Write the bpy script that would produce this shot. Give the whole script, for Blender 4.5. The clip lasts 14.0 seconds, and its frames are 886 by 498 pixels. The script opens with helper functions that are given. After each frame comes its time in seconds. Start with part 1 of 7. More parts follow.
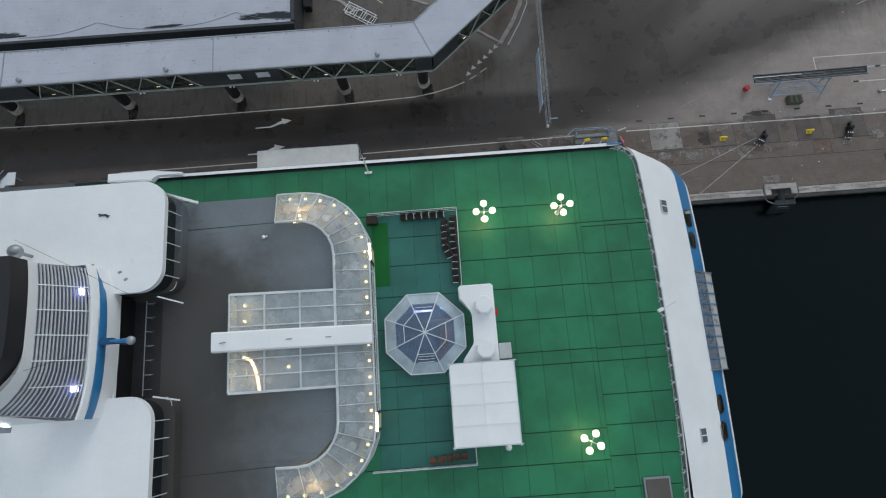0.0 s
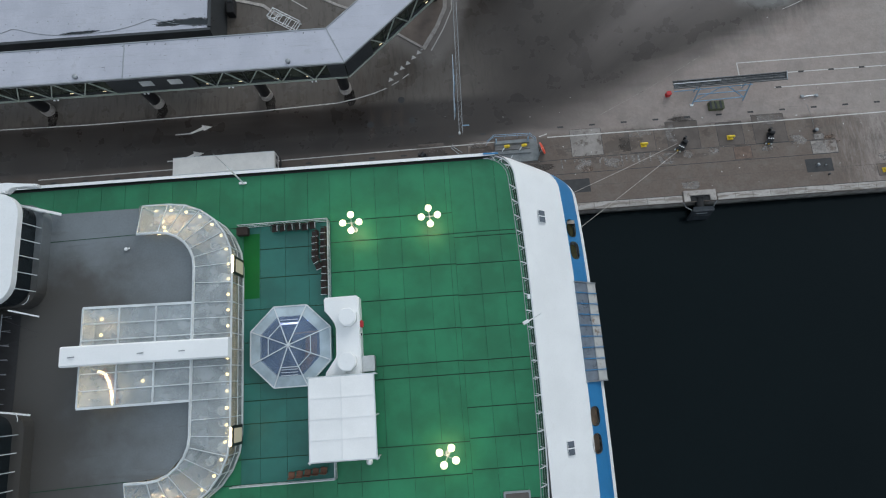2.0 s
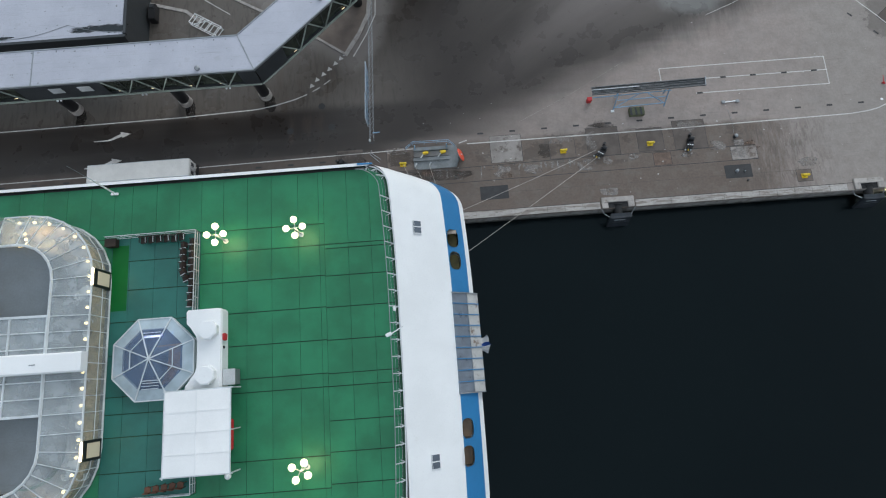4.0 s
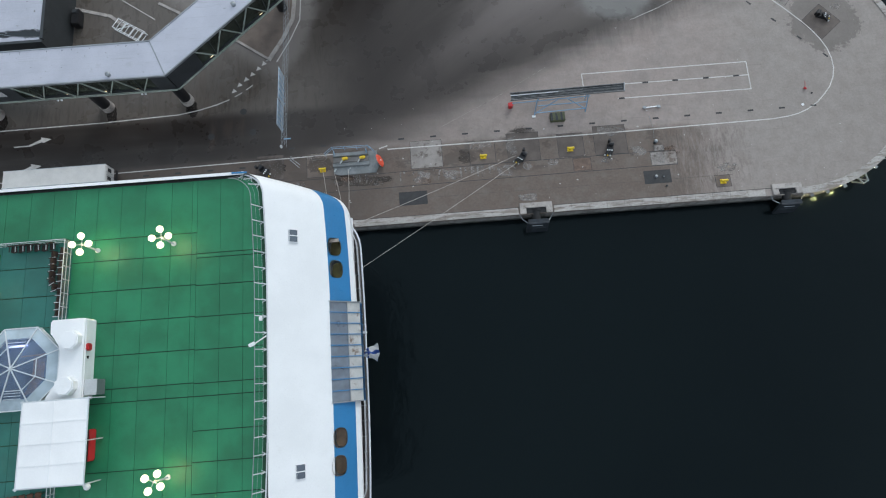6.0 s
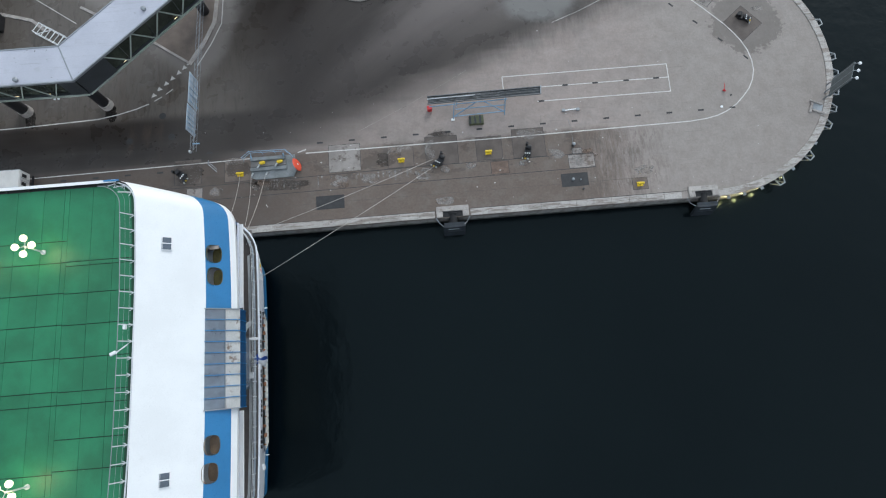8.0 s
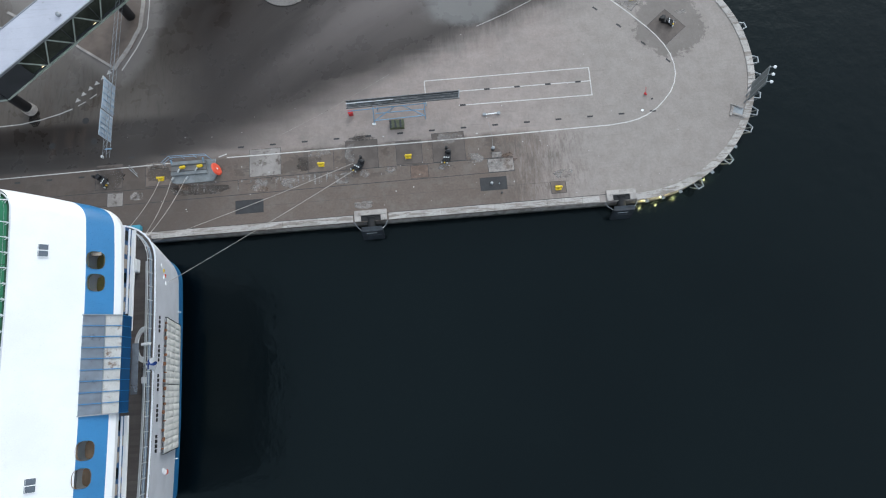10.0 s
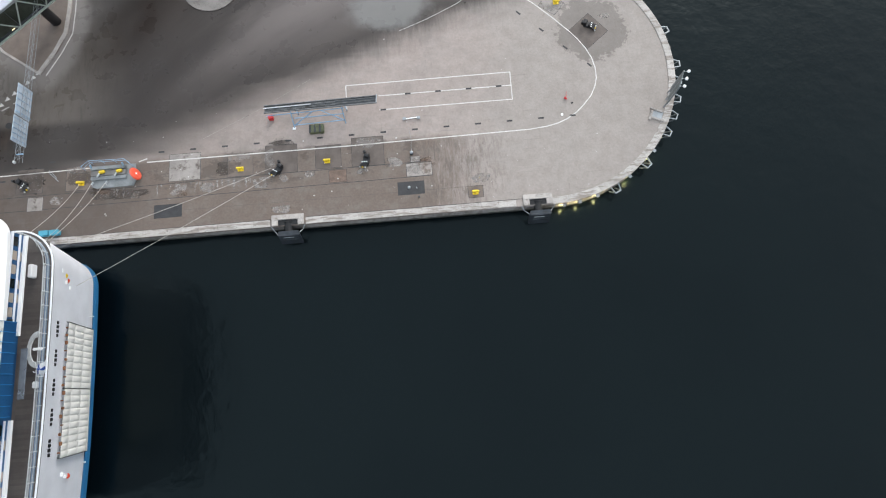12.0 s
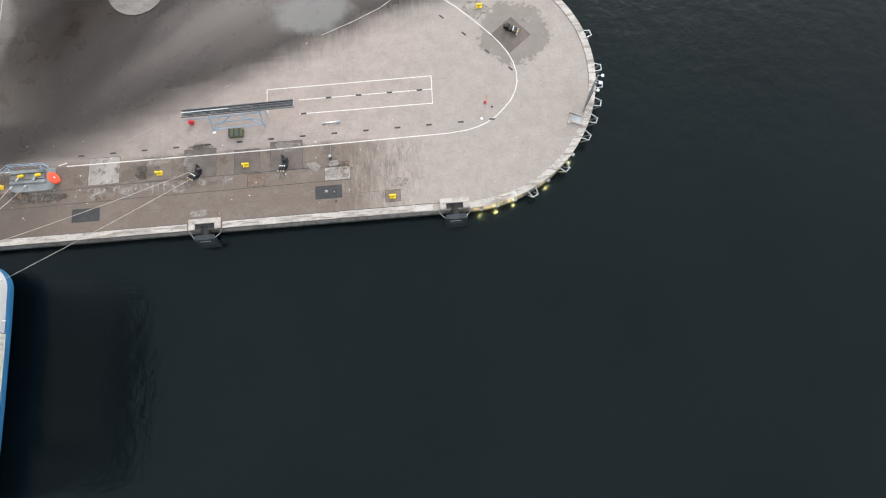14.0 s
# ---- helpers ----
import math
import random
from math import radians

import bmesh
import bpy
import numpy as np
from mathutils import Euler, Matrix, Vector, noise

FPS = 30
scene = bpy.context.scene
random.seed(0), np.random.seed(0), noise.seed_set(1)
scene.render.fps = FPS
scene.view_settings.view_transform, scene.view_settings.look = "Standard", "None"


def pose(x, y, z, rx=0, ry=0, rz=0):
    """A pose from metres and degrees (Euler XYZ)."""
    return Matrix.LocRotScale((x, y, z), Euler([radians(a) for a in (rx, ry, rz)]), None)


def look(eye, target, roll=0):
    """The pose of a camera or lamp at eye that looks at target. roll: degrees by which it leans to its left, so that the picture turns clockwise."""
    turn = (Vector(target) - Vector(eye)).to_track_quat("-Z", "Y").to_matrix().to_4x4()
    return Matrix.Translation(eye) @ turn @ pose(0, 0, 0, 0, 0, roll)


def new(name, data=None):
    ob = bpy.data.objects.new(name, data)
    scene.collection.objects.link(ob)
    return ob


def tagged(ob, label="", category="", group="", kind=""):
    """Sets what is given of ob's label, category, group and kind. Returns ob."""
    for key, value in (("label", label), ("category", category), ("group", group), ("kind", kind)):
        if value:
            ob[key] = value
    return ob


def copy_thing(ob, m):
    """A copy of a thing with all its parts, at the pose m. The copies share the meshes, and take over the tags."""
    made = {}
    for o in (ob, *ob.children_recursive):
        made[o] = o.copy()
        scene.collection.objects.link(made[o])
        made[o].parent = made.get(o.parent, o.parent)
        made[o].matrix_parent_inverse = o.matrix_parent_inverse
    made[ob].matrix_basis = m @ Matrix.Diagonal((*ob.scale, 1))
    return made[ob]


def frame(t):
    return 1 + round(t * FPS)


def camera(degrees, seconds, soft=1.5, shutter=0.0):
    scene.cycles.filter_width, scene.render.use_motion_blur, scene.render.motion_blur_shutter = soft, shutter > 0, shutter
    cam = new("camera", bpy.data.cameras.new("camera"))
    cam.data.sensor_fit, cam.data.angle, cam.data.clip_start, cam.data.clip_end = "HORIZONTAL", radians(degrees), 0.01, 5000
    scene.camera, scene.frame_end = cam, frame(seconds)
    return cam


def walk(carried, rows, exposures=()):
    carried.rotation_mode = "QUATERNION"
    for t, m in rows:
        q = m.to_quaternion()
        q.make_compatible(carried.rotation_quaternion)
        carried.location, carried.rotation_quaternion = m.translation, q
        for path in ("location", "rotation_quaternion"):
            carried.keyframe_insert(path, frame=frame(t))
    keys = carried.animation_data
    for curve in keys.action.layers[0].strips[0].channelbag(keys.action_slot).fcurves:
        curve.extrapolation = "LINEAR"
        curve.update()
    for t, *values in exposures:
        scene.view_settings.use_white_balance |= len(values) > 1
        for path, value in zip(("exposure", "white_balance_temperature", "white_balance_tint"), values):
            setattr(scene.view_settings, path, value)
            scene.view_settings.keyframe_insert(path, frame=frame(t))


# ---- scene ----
cam = camera(75.8, 14.0, 1.1)
PATH = [
    (0, (0.057, -0.897, 77.655), (0.058, -0.446, 75.707), -4.0),
    (0.5, (2.899, -0.817, 77.583), (2.901, -0.366, 75.635), -3.8),
    (1, (5.76, -0.747, 77.489), (5.764, -0.295, 75.541), -3.7),
    (1.5, (8.652, -0.685, 77.398), (8.657, -0.233, 75.45), -3.6),
    (2, (11.549, -0.665, 77.28), (11.554, -0.213, 75.332), -3.6),
    (2.5, (14.436, -0.611, 77.175), (14.443, -0.158, 75.227), -3.4),
    (3, (17.33, -0.564, 77.084), (17.339, -0.112, 75.136), -3.3),
    (3.5, (20.189, -0.538, 77.022), (20.199, -0.084, 75.074), -3.1),
    (4, (23.008, -0.482, 76.965), (23.019, -0.029, 75.017), -3.0),
    (6.5, (37.237, -0.531, 76.985), (37.254, -0.08, 75.037), -2.3),
    (7, (40.109, -0.559, 77.002), (40.128, -0.11, 75.053), -2.2),
    (7.5, (42.963, -0.561, 77.002), (42.983, -0.114, 75.052), -2.0),
    (8, (45.84, -0.644, 77.052), (45.862, -0.199, 75.102), -1.9),
    (10.5, (60.718, -1.139, 77.429), (60.731, -0.696, 75.478), -3.1),
    (11, (63.749, -1.276, 77.487), (63.76, -0.833, 75.537), -3.3),
    (11.5, (66.805, -1.415, 77.523), (66.812, -0.97, 75.573), -3.8),
    (12, (69.852, -1.537, 77.53), (69.858, -1.092, 75.58), -4.0),
    (12.5, (72.876, -1.649, 77.525), (72.879, -1.204, 75.575), -4.4),
    (13, (75.872, -1.747, 77.51), (75.875, -1.303, 75.56), -4.4),
    (13.5, (78.846, -1.861, 77.506), (78.847, -1.417, 75.555), -4.6),
    (14, (81.808, -1.998, 77.51), (81.811, -1.552, 75.56), -4.4),
]
EXPOSURES = [(0, 0.19, 6100, 6), (1.5, 0.34, 6075, 6), (3, 0.44, 6050, 6), (6.5, 0.68, 6000, 6), (8, 0.80, 6000, 6), (10.5, 1.08, 6050, 7), (11.5, 1.33, 6300, 8), (12.5, 1.50, 6520, 9.5), (14, 1.66, 6750, 10)]
walk(cam, [(t, look(eye, target, roll)) for t, eye, target, roll in PATH], EXPOSURES)

# ---- world and light: flat overcast dusk ----
world = bpy.data.worlds.new("dusk_sky")
scene.world = world
world.use_nodes = True
wn = world.node_tree.nodes
sky = wn.new("ShaderNodeTexSky")
sky.sky_type, sky.sun_disc = "NISHITA", False
sky.sun_elevation, sky.sun_rotation = radians(27), radians(25)
sky.air_density, sky.dust_density, sky.ozone_density = 1.0, 4.0, 1.0
wn["Background"].inputs["Strength"].default_value = 0.15
cloud = wn.new("ShaderNodeHueSaturation")  # the cloud cover greys the sky
cloud.inputs["Saturation"].default_value = 0.42
world.node_tree.links.new(sky.outputs["Color"], cloud.inputs["Color"])
# overcast layer, three times as bright overhead as at the horizon
way = wn.new("ShaderNodeSeparateXYZ")
world.node_tree.links.new(wn.new("ShaderNodeTexCoord").outputs["Generated"], way.inputs[0])
rise = wn.new("ShaderNodeMapRange")
for key, v in (("From Min", 0.0), ("From Max", 1.0), ("To Min", 1.45), ("To Max", 4.35)):
    rise.inputs[key].default_value = v
world.node_tree.links.new(way.outputs[2], rise.inputs["Value"])
layer = wn.new("ShaderNodeVectorMath")
layer.operation = "SCALE"
layer.inputs[0].default_value = (0.86, 0.93, 1.0)
world.node_tree.links.new(rise.outputs[0], layer.inputs["Scale"])
cover = wn.new("ShaderNodeMix")
cover.data_type = "RGBA"
cover.inputs[0].default_value = 0.75
world.node_tree.links.new(cloud.outputs["Color"], cover.inputs[6])
world.node_tree.links.new(layer.outputs[0], cover.inputs[7])
world.node_tree.links.new(cover.outputs[2], wn["Background"].inputs["Color"])
sun_data = bpy.data.lights.new("sun", "SUN")
sun_data.energy, sun_data.angle, sun_data.color = 0.5, radians(28), (1.0, 0.97, 0.94)
sun = new("sun", sun_data)
sun.rotation_euler = (radians(-63), 0, radians(-25))


# ---- materials ----
class Nodes:
    """A short hand for node trees."""

    def __init__(self, name):
        self.m = bpy.data.materials.new(name)
        self.m.use_nodes = True
        self.t = self.m.node_tree
        self.t.nodes.clear()
        self.out = self.add("ShaderNodeOutputMaterial")

    def add(self, kind):
        return self.t.nodes.new(kind)

    def put(self, value, socket):
        if isinstance(value, bpy.types.NodeSocket):
            self.t.links.new(value, socket)
        else:
            socket.default_value = value

    def math(self, op, a, b=0.0, c=0.0):
        n = self.add("ShaderNodeMath")
        n.operation = op
        for v, s in zip((a, b, c), n.inputs):
            self.put(v, s)
        return n.outputs[0]

    def place(self):
        return self.add("ShaderNodeNewGeometry").outputs["Position"]

    def axes(self):
        n = self.add("ShaderNodeSeparateXYZ")
        self.put(self.place(), n.inputs[0])
        return n.outputs

    def noise(self, scale, detail=4.0, rough=0.55, stretch=(1, 1, 1), turn=0.0, distort=0.0):
        mp = self.add("ShaderNodeMapping")
        self.put(self.place(), mp.inputs["Vector"])
        mp.inputs["Scale"].default_value = stretch
        mp.inputs["Rotation"].default_value = (0, 0, turn)
        n = self.add("ShaderNodeTexNoise")
        self.put(mp.outputs[0], n.inputs["Vector"])
        n.inputs["Scale"].default_value = scale
        n.inputs["Detail"].default_value = detail
        n.inputs["Roughness"].default_value = rough
        n.inputs["Distortion"].default_value = distort
        return n.outputs["Fac"]

    def flow(self, a, b, detail=4.0, rough=0.55):
        """Noise over two coordinates of one's own."""
        v = self.add("ShaderNodeCombineXYZ")
        self.put(a, v.inputs[0])
        self.put(b, v.inputs[1])
        n = self.add("ShaderNodeTexNoise")
        self.put(v.outputs[0], n.inputs["Vector"])
        n.inputs["Scale"].default_value = 1.0
        n.inputs["Detail"].default_value = detail
        n.inputs["Roughness"].default_value = rough
        return n.outputs["Fac"]

    def span(self, v, a, b, lo=0.0, hi=1.0):
        n = self.add("ShaderNodeMapRange")
        n.interpolation_type = "SMOOTHSTEP"
        for s, x in zip(("Value", "From Min", "From Max", "To Min", "To Max"), (v, a, b, lo, hi)):
            self.put(x, n.inputs[s])
        return n.outputs[0]

    def mix(self, f, a, b, op="MIX"):
        n = self.add("ShaderNodeMix")
        n.data_type, n.blend_type = "RGBA", op
        self.put(f, n.inputs[0])
        for v, s in ((a, n.inputs[6]), (b, n.inputs[7])):
            self.put((*v, 1.0) if isinstance(v, tuple) and len(v) == 3 else v, s)
        return n.outputs[2]

    def shade(self, color, rough=0.6, metal=0.0, bump=None, bump_size=0.02, spec=0.5, emit=None, power=0.0, tint=None):
        p = self.add("ShaderNodeBsdfPrincipled")
        self.put((*color, 1.0) if isinstance(color, tuple) and len(color) == 3 else color, p.inputs["Base Color"])
        self.put(rough, p.inputs["Roughness"])
        p.inputs["Metallic"].default_value = metal
        p.inputs["Specular IOR Level"].default_value = spec
        if tint:
            p.inputs["Specular Tint"].default_value = (*tint, 1.0)
        if emit:
            p.inputs["Emission Color"].default_value = (*emit, 1.0)
            p.inputs["Emission Strength"].default_value = power
        if bump is not None:
            b = self.add("ShaderNodeBump")
            b.inputs["Strength"].default_value = 0.6
            b.inputs["Distance"].default_value = bump_size
            self.put(bump, b.inputs["Height"])
            self.put(b.outputs[0], p.inputs["Normal"])
        return p.outputs[0]

    def done(self, shader):
        self.put(shader, self.out.inputs["Surface"])
        return self.m


def plain(name, col, rough=0.55, metal=0.0, var=0.14, big=0.5, fine=9.0, dirt=None, dirt_at=0.62, each=0.0, spec=0.5, bump=0.01):
    """A surface with broad blotches, fine grain, worn or stained spots, and a tint for each piece."""
    n = Nodes(name)
    a = n.noise(big, 5.0, 0.6)
    b = n.noise(fine, 4.0, 0.6)
    f = n.math("ADD", n.math("MULTIPLY", a, 0.65), n.math("MULTIPLY", b, 0.35))
    dark = tuple(c * (1 - var) for c in col)
    light = tuple(min(1.0, c * (1 + var)) for c in col)
    c = n.mix(n.span(f, 0.36, 0.64), dark, light)
    if dirt:
        c = n.mix(n.span(n.noise(big * 2.3, 6.0, 0.7), dirt_at, dirt_at + 0.16), c, dirt)
    if each:
        r = n.add("ShaderNodeObjectInfo").outputs["Random"]
        v = n.span(r, 0.0, 1.0, 1 - each, 1 + each)
        comb = n.add("ShaderNodeCombineColor")
        for s in comb.inputs:
            n.put(v, s)
        c = n.mix(1.0, c, comb.outputs[0], "MULTIPLY")
    ro = n.span(b, 0.3, 0.7, max(0.02, rough - 0.08), min(1.0, rough + 0.08))
    return n.done(n.shade(c, ro, metal, b, bump, spec))


def lamp_glow(name, col, power):
    n = Nodes(name)
    return n.done(n.shade(col, 0.4, emit=col, power=power))


def milky_glass(name, col, see, rough=0.15):
    """Wet, dusty glazing: part clear, part pale film."""
    n = Nodes(name)
    film = n.shade(n.mix(n.span(n.noise(0.5, 5.0), 0.35, 0.65), tuple(c * 0.8 for c in col), col), rough)
    clear = n.add("ShaderNodeBsdfTransparent")
    clear.inputs[0].default_value = (0.93, 0.96, 0.97, 1)
    mix = n.add("ShaderNodeMixShader")
    n.put(n.span(n.noise(0.8, 4.0), 0.3, 0.7, see - 0.1, see + 0.1), mix.inputs[0])
    n.put(film, mix.inputs[1])
    n.put(clear.outputs[0], mix.inputs[2])
    return n.done(mix.outputs[0])


def ground_surface():
    """Wet dark asphalt that gives way to pale concrete on the pier head, with tyre swirls and damp patches."""
    n = Nodes("yard_asphalt_and_concrete")
    x, y, z = n.axes()
    wob = n.math("MULTIPLY", n.math("SUBTRACT", n.noise(0.07, 2.5, 0.45), 0.5), 14.0)
    wob2 = n.math("MULTIPLY", n.math("SUBTRACT", n.noise(0.35, 6.0, 0.65), 0.5), 5.0)
    grain = n.noise(3.5, 8.0, 0.75)
    streak = n.noise(0.07, 3.5, 0.5, (1, 3.6, 1), radians(-26), 0.7)
    rain = n.noise(0.55, 6.0, 0.75, (2.6, 0.42, 1), 0)
    pale = n.mix(n.span(grain, 0.25, 0.75), (0.330, 0.275, 0.250), (0.374, 0.316, 0.290))
    pale = n.mix(n.span(n.noise(0.22, 6.0, 0.65), 0.42, 0.66, 0.0, 0.35), pale, (0.20, 0.187, 0.178))
    brown = n.mix(n.span(grain, 0.3, 0.7), (0.135, 0.104, 0.086), (0.172, 0.136, 0.115))
    brown = n.mix(n.span(n.noise(0.5, 6.0, 0.7), 0.45, 0.7, 0.0, 0.5), brown, (0.20, 0.18, 0.165))
    dark = n.mix(n.span(grain, 0.3, 0.7), (0.0200, 0.0151, 0.0130), (0.0285, 0.0220, 0.0193))
    # quay apron: brown in front of the working berth, pale beyond it
    apron = n.math("MULTIPLY", n.span(n.math("ADD", y, n.math("MULTIPLY", wob2, 0.25)), 33.6, 32.4), n.span(n.math("ADD", x, n.math("MULTIPLY", n.math("ADD", rain, -0.5), 22.0)), 80.0, 67.0))
    # the apron gets darker towards the ship
    apron_darkening = n.span(n.math("ADD", x, n.math("MULTIPLY", wob, 0.7)), 34.0, 20.0, 0.0, 0.6)
    brown = n.mix(apron_darkening, brown, (0.068, 0.055, 0.047))
    pale = n.mix(n.span(n.math("ADD", x, n.math("MULTIPLY", wob, 0.8)), 56.0, 26.0, 0.0, 0.5), pale, (0.165, 0.140, 0.127))
    # the pier head is greyer towards its round end
    pale = n.mix(n.span(n.math("ADD", x, wob), 66.0, 88.0, 0.0, 0.8), pale, n.mix(n.span(grain, 0.25, 0.75), (0.292, 0.262, 0.240), (0.338, 0.306, 0.281)))
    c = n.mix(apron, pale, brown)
    # ragged wet sheets on the apron
    wet = n.span(n.noise(0.24, 7.0, 0.68, (0.8, 1.3, 1)), 0.53, 0.56, 0.0, 0.55)
    belt = n.math("MULTIPLY", n.span(n.math("ADD", x, n.math("MULTIPLY", wob2, 2.0)), 72.0, 66.0), n.math("MULTIPLY", n.span(y, 33.6, 32.9), n.span(y, 27.4, 28.6)))
    c = n.mix(n.math("MULTIPLY", wet, belt), c, (0.082, 0.067, 0.057))
    # the yard is wet and dark behind a slanting edge, softer towards the road
    edge = n.math("SUBTRACT", y, n.math("MULTIPLY_ADD", x, 0.335, 28.4))
    wander = n.math("ADD", n.math("MULTIPLY", wob, 0.14), n.math("MULTIPLY", n.math("SUBTRACT", streak, 0.5), 4.0))
    reach = n.math("ADD", n.math("ADD", edge, wander), n.math("MULTIPLY", n.math("SUBTRACT", rain, 0.5), n.span(x, 48.0, 66.0, 0.8, 3.2)))
    yard = n.math("MULTIPLY", n.span(reach, n.span(x, 24.0, 60.0, -9.0, -4.8), n.span(x, 24.0, 60.0, 1.6, 1.8)), n.span(n.math("ADD", y, n.math("MULTIPLY", wob2, 0.3)), 32.6, 34.6))
    near_road = n.span(n.math("ADD", x, wob2), 27.0, 12.0)
    # tyre-swept bands that bend from the road out over the yard
    bend = n.math("SUBTRACT", y, n.math("MULTIPLY", n.math("LOGARITHM", n.math("MAXIMUM", n.math("SUBTRACT", x, 12.0), 4.0), math.e), 20.0))
    swirl = n.flow(n.math("MULTIPLY", x, 0.045), n.math("MULTIPLY_ADD", wob2, 0.05, n.math("MULTIPLY", bend, 0.15)), 5.0, 0.6)
    tone = n.mix(n.span(swirl, 0.40, 0.68, 0.0, n.span(x, 26.0, 44.0, 0.12, 0.85)), dark, (0.060, 0.049, 0.0435))
    lane_off = n.math("ABSOLUTE", n.math("ADD", n.math("ADD", bend, 17.0), n.math("MULTIPLY", n.math("SUBTRACT", swirl, 0.5), -7.0)))
    sweep = n.math("MULTIPLY", n.span(lane_off, n.span(x, 30.0, 62.0, 5.5, 13.0), 0.4), n.span(n.math("ADD", x, wob2), 28.0, 56.0, 0.04, 1.0))
    tone = n.mix(n.math("MULTIPLY", sweep, n.span(swirl, 0.3, 0.62, 0.6, 1.0)), tone, (0.140, 0.120, 0.113))
    c = n.mix(yard, c, tone)
    # bare bluish patch at the sweep's end
    dx, dy = n.math("SUBTRACT", x, 64.6), n.math("SUBTRACT", y, 54.8)
    r = n.math("SQRT", n.math("ADD", n.math("MULTIPLY", n.math("MULTIPLY", dx, dx), 0.7), n.math("MULTIPLY", n.math("MULTIPLY", dy, dy), 2.2)))
    c = n.mix(n.span(n.math("ADD", r, n.math("MULTIPLY", wob2, 0.9)), 6.5, 3.4, 0.0, 0.62), c, (0.215, 0.212, 0.205))
    # the road along the berth
    road = n.math("MULTIPLY", near_road, n.span(y, 31.8, 33.2))
    lane = n.math("MULTIPLY", n.span(n.math("ADD", y, n.math("MULTIPLY", wob2, 0.3)), 32.5, 35.0), n.span(n.math("ADD", y, n.math("MULTIPLY", wob2, 0.5)), 42.0, 36.5))
    lane = n.math("MULTIPLY", lane, n.span(n.math("ADD", x, n.math("MULTIPLY", wob, 0.5)), 17.0, 2.0))
    worn = n.math("MAXIMUM", n.span(n.noise(0.25, 5.0, 0.6, (0.15, 1.4, 1)), 0.46, 0.68, 0.0, 0.55), n.span(n.math("ADD", x, wob), -22.0, -46.0, 0.0, 0.6))
    c = n.mix(road, c, n.mix(n.span(y, 39.2, 41.0), n.mix(lane, (0.040, 0.033, 0.029), n.mix(worn, (0.022, 0.0170, 0.0144), (0.052, 0.045, 0.040))), n.mix(n.span(rain, 0.46, 0.68, 0.0, 0.6), (0.118, 0.102, 0.089), (0.050, 0.042, 0.036))))
    # brown wet sheen by the bend, painted into the road's base colour
    c = n.mix(n.math("MULTIPLY", n.span(n.noise(0.25, 4.0, 0.6, (2.2, 0.5, 1), radians(-30)), 0.5, 0.7, 0.0, 0.5), n.math("MULTIPLY", n.span(x, 14.0, 6.0), n.span(x, -4.0, 3.0))), c, (0.075, 0.052, 0.040))
    # pale dry band round the traffic island
    ix, iy = n.math("SUBTRACT", x, 2.5), n.math("SUBTRACT", y, 57.5)
    ri = n.math("SQRT", n.math("ADD", n.math("MULTIPLY", ix, ix), n.math("MULTIPLY", iy, iy)))
    band = n.math("MULTIPLY", n.span(n.math("ADD", ri, n.math("MULTIPLY", wob2, 0.35)), 16.6, 14.4), n.span(n.math("SUBTRACT", y, n.math("MULTIPLY", x, -0.9)), 54.0, 58.0))
    c = n.mix(n.math("MULTIPLY", band, 0.85), c, (0.215, 0.192, 0.178))
    # rust-brown stains, pale scuffs and long scratches, faint where the ground is soaked
    dry = n.math("MAXIMUM", n.math("MULTIPLY_ADD", n.math("MAXIMUM", yard, road), -1.05, 1.0), 0.0)
    for fac, col in (
        (n.span(n.noise(0.75, 6.0, 0.72), 0.60, 0.72, 0.0, 0.32), (0.17, 0.125, 0.095)),
        (n.span(n.noise(1.6, 5.0, 0.75), 0.66, 0.72, 0.0, 0.30), (0.42, 0.40, 0.38)),
        (n.span(n.noise(0.9, 4.0, 0.6, (0.12, 2.6, 1), radians(-8)), 0.62, 0.70, 0.0, 0.22), (0.11, 0.10, 0.093)),
        (n.span(n.noise(0.9, 5.0, 0.7, (2.6, 0.22, 1), radians(-4)), 0.60, 0.72, 0.0, 0.30), (0.15, 0.13, 0.12)),
        (n.span(n.noise(0.55, 7.0, 0.75), 0.36, 0.62, 0.16, 0.0), (0.085, 0.068, 0.058)),
        (n.span(n.noise(2.6, 6.0, 0.8), 0.35, 0.6, 0.12, 0.0), (0.06, 0.05, 0.044)),
    ):
        c = n.mix(n.math("MULTIPLY", fac, dry), c, col)
    # ragged brown runs where the wet apron fades out
    fade = n.math("MULTIPLY", n.math("MULTIPLY", n.span(x, 64.0, 68.0), n.span(x, 84.0, 74.0)), n.math("MULTIPLY", n.span(y, 33.4, 31.6), n.span(y, 22.6, 24.6)))
    c = n.mix(n.math("MULTIPLY", fade, n.span(n.noise(0.8, 7.0, 0.75, (2.4, 0.5, 1)), 0.50, 0.58, 0.0, 0.55)), c, (0.115, 0.095, 0.082))
    ragged = n.math("MULTIPLY", n.math("SUBTRACT", n.noise(1.4, 6.0, 0.7), 0.5), 3.2)
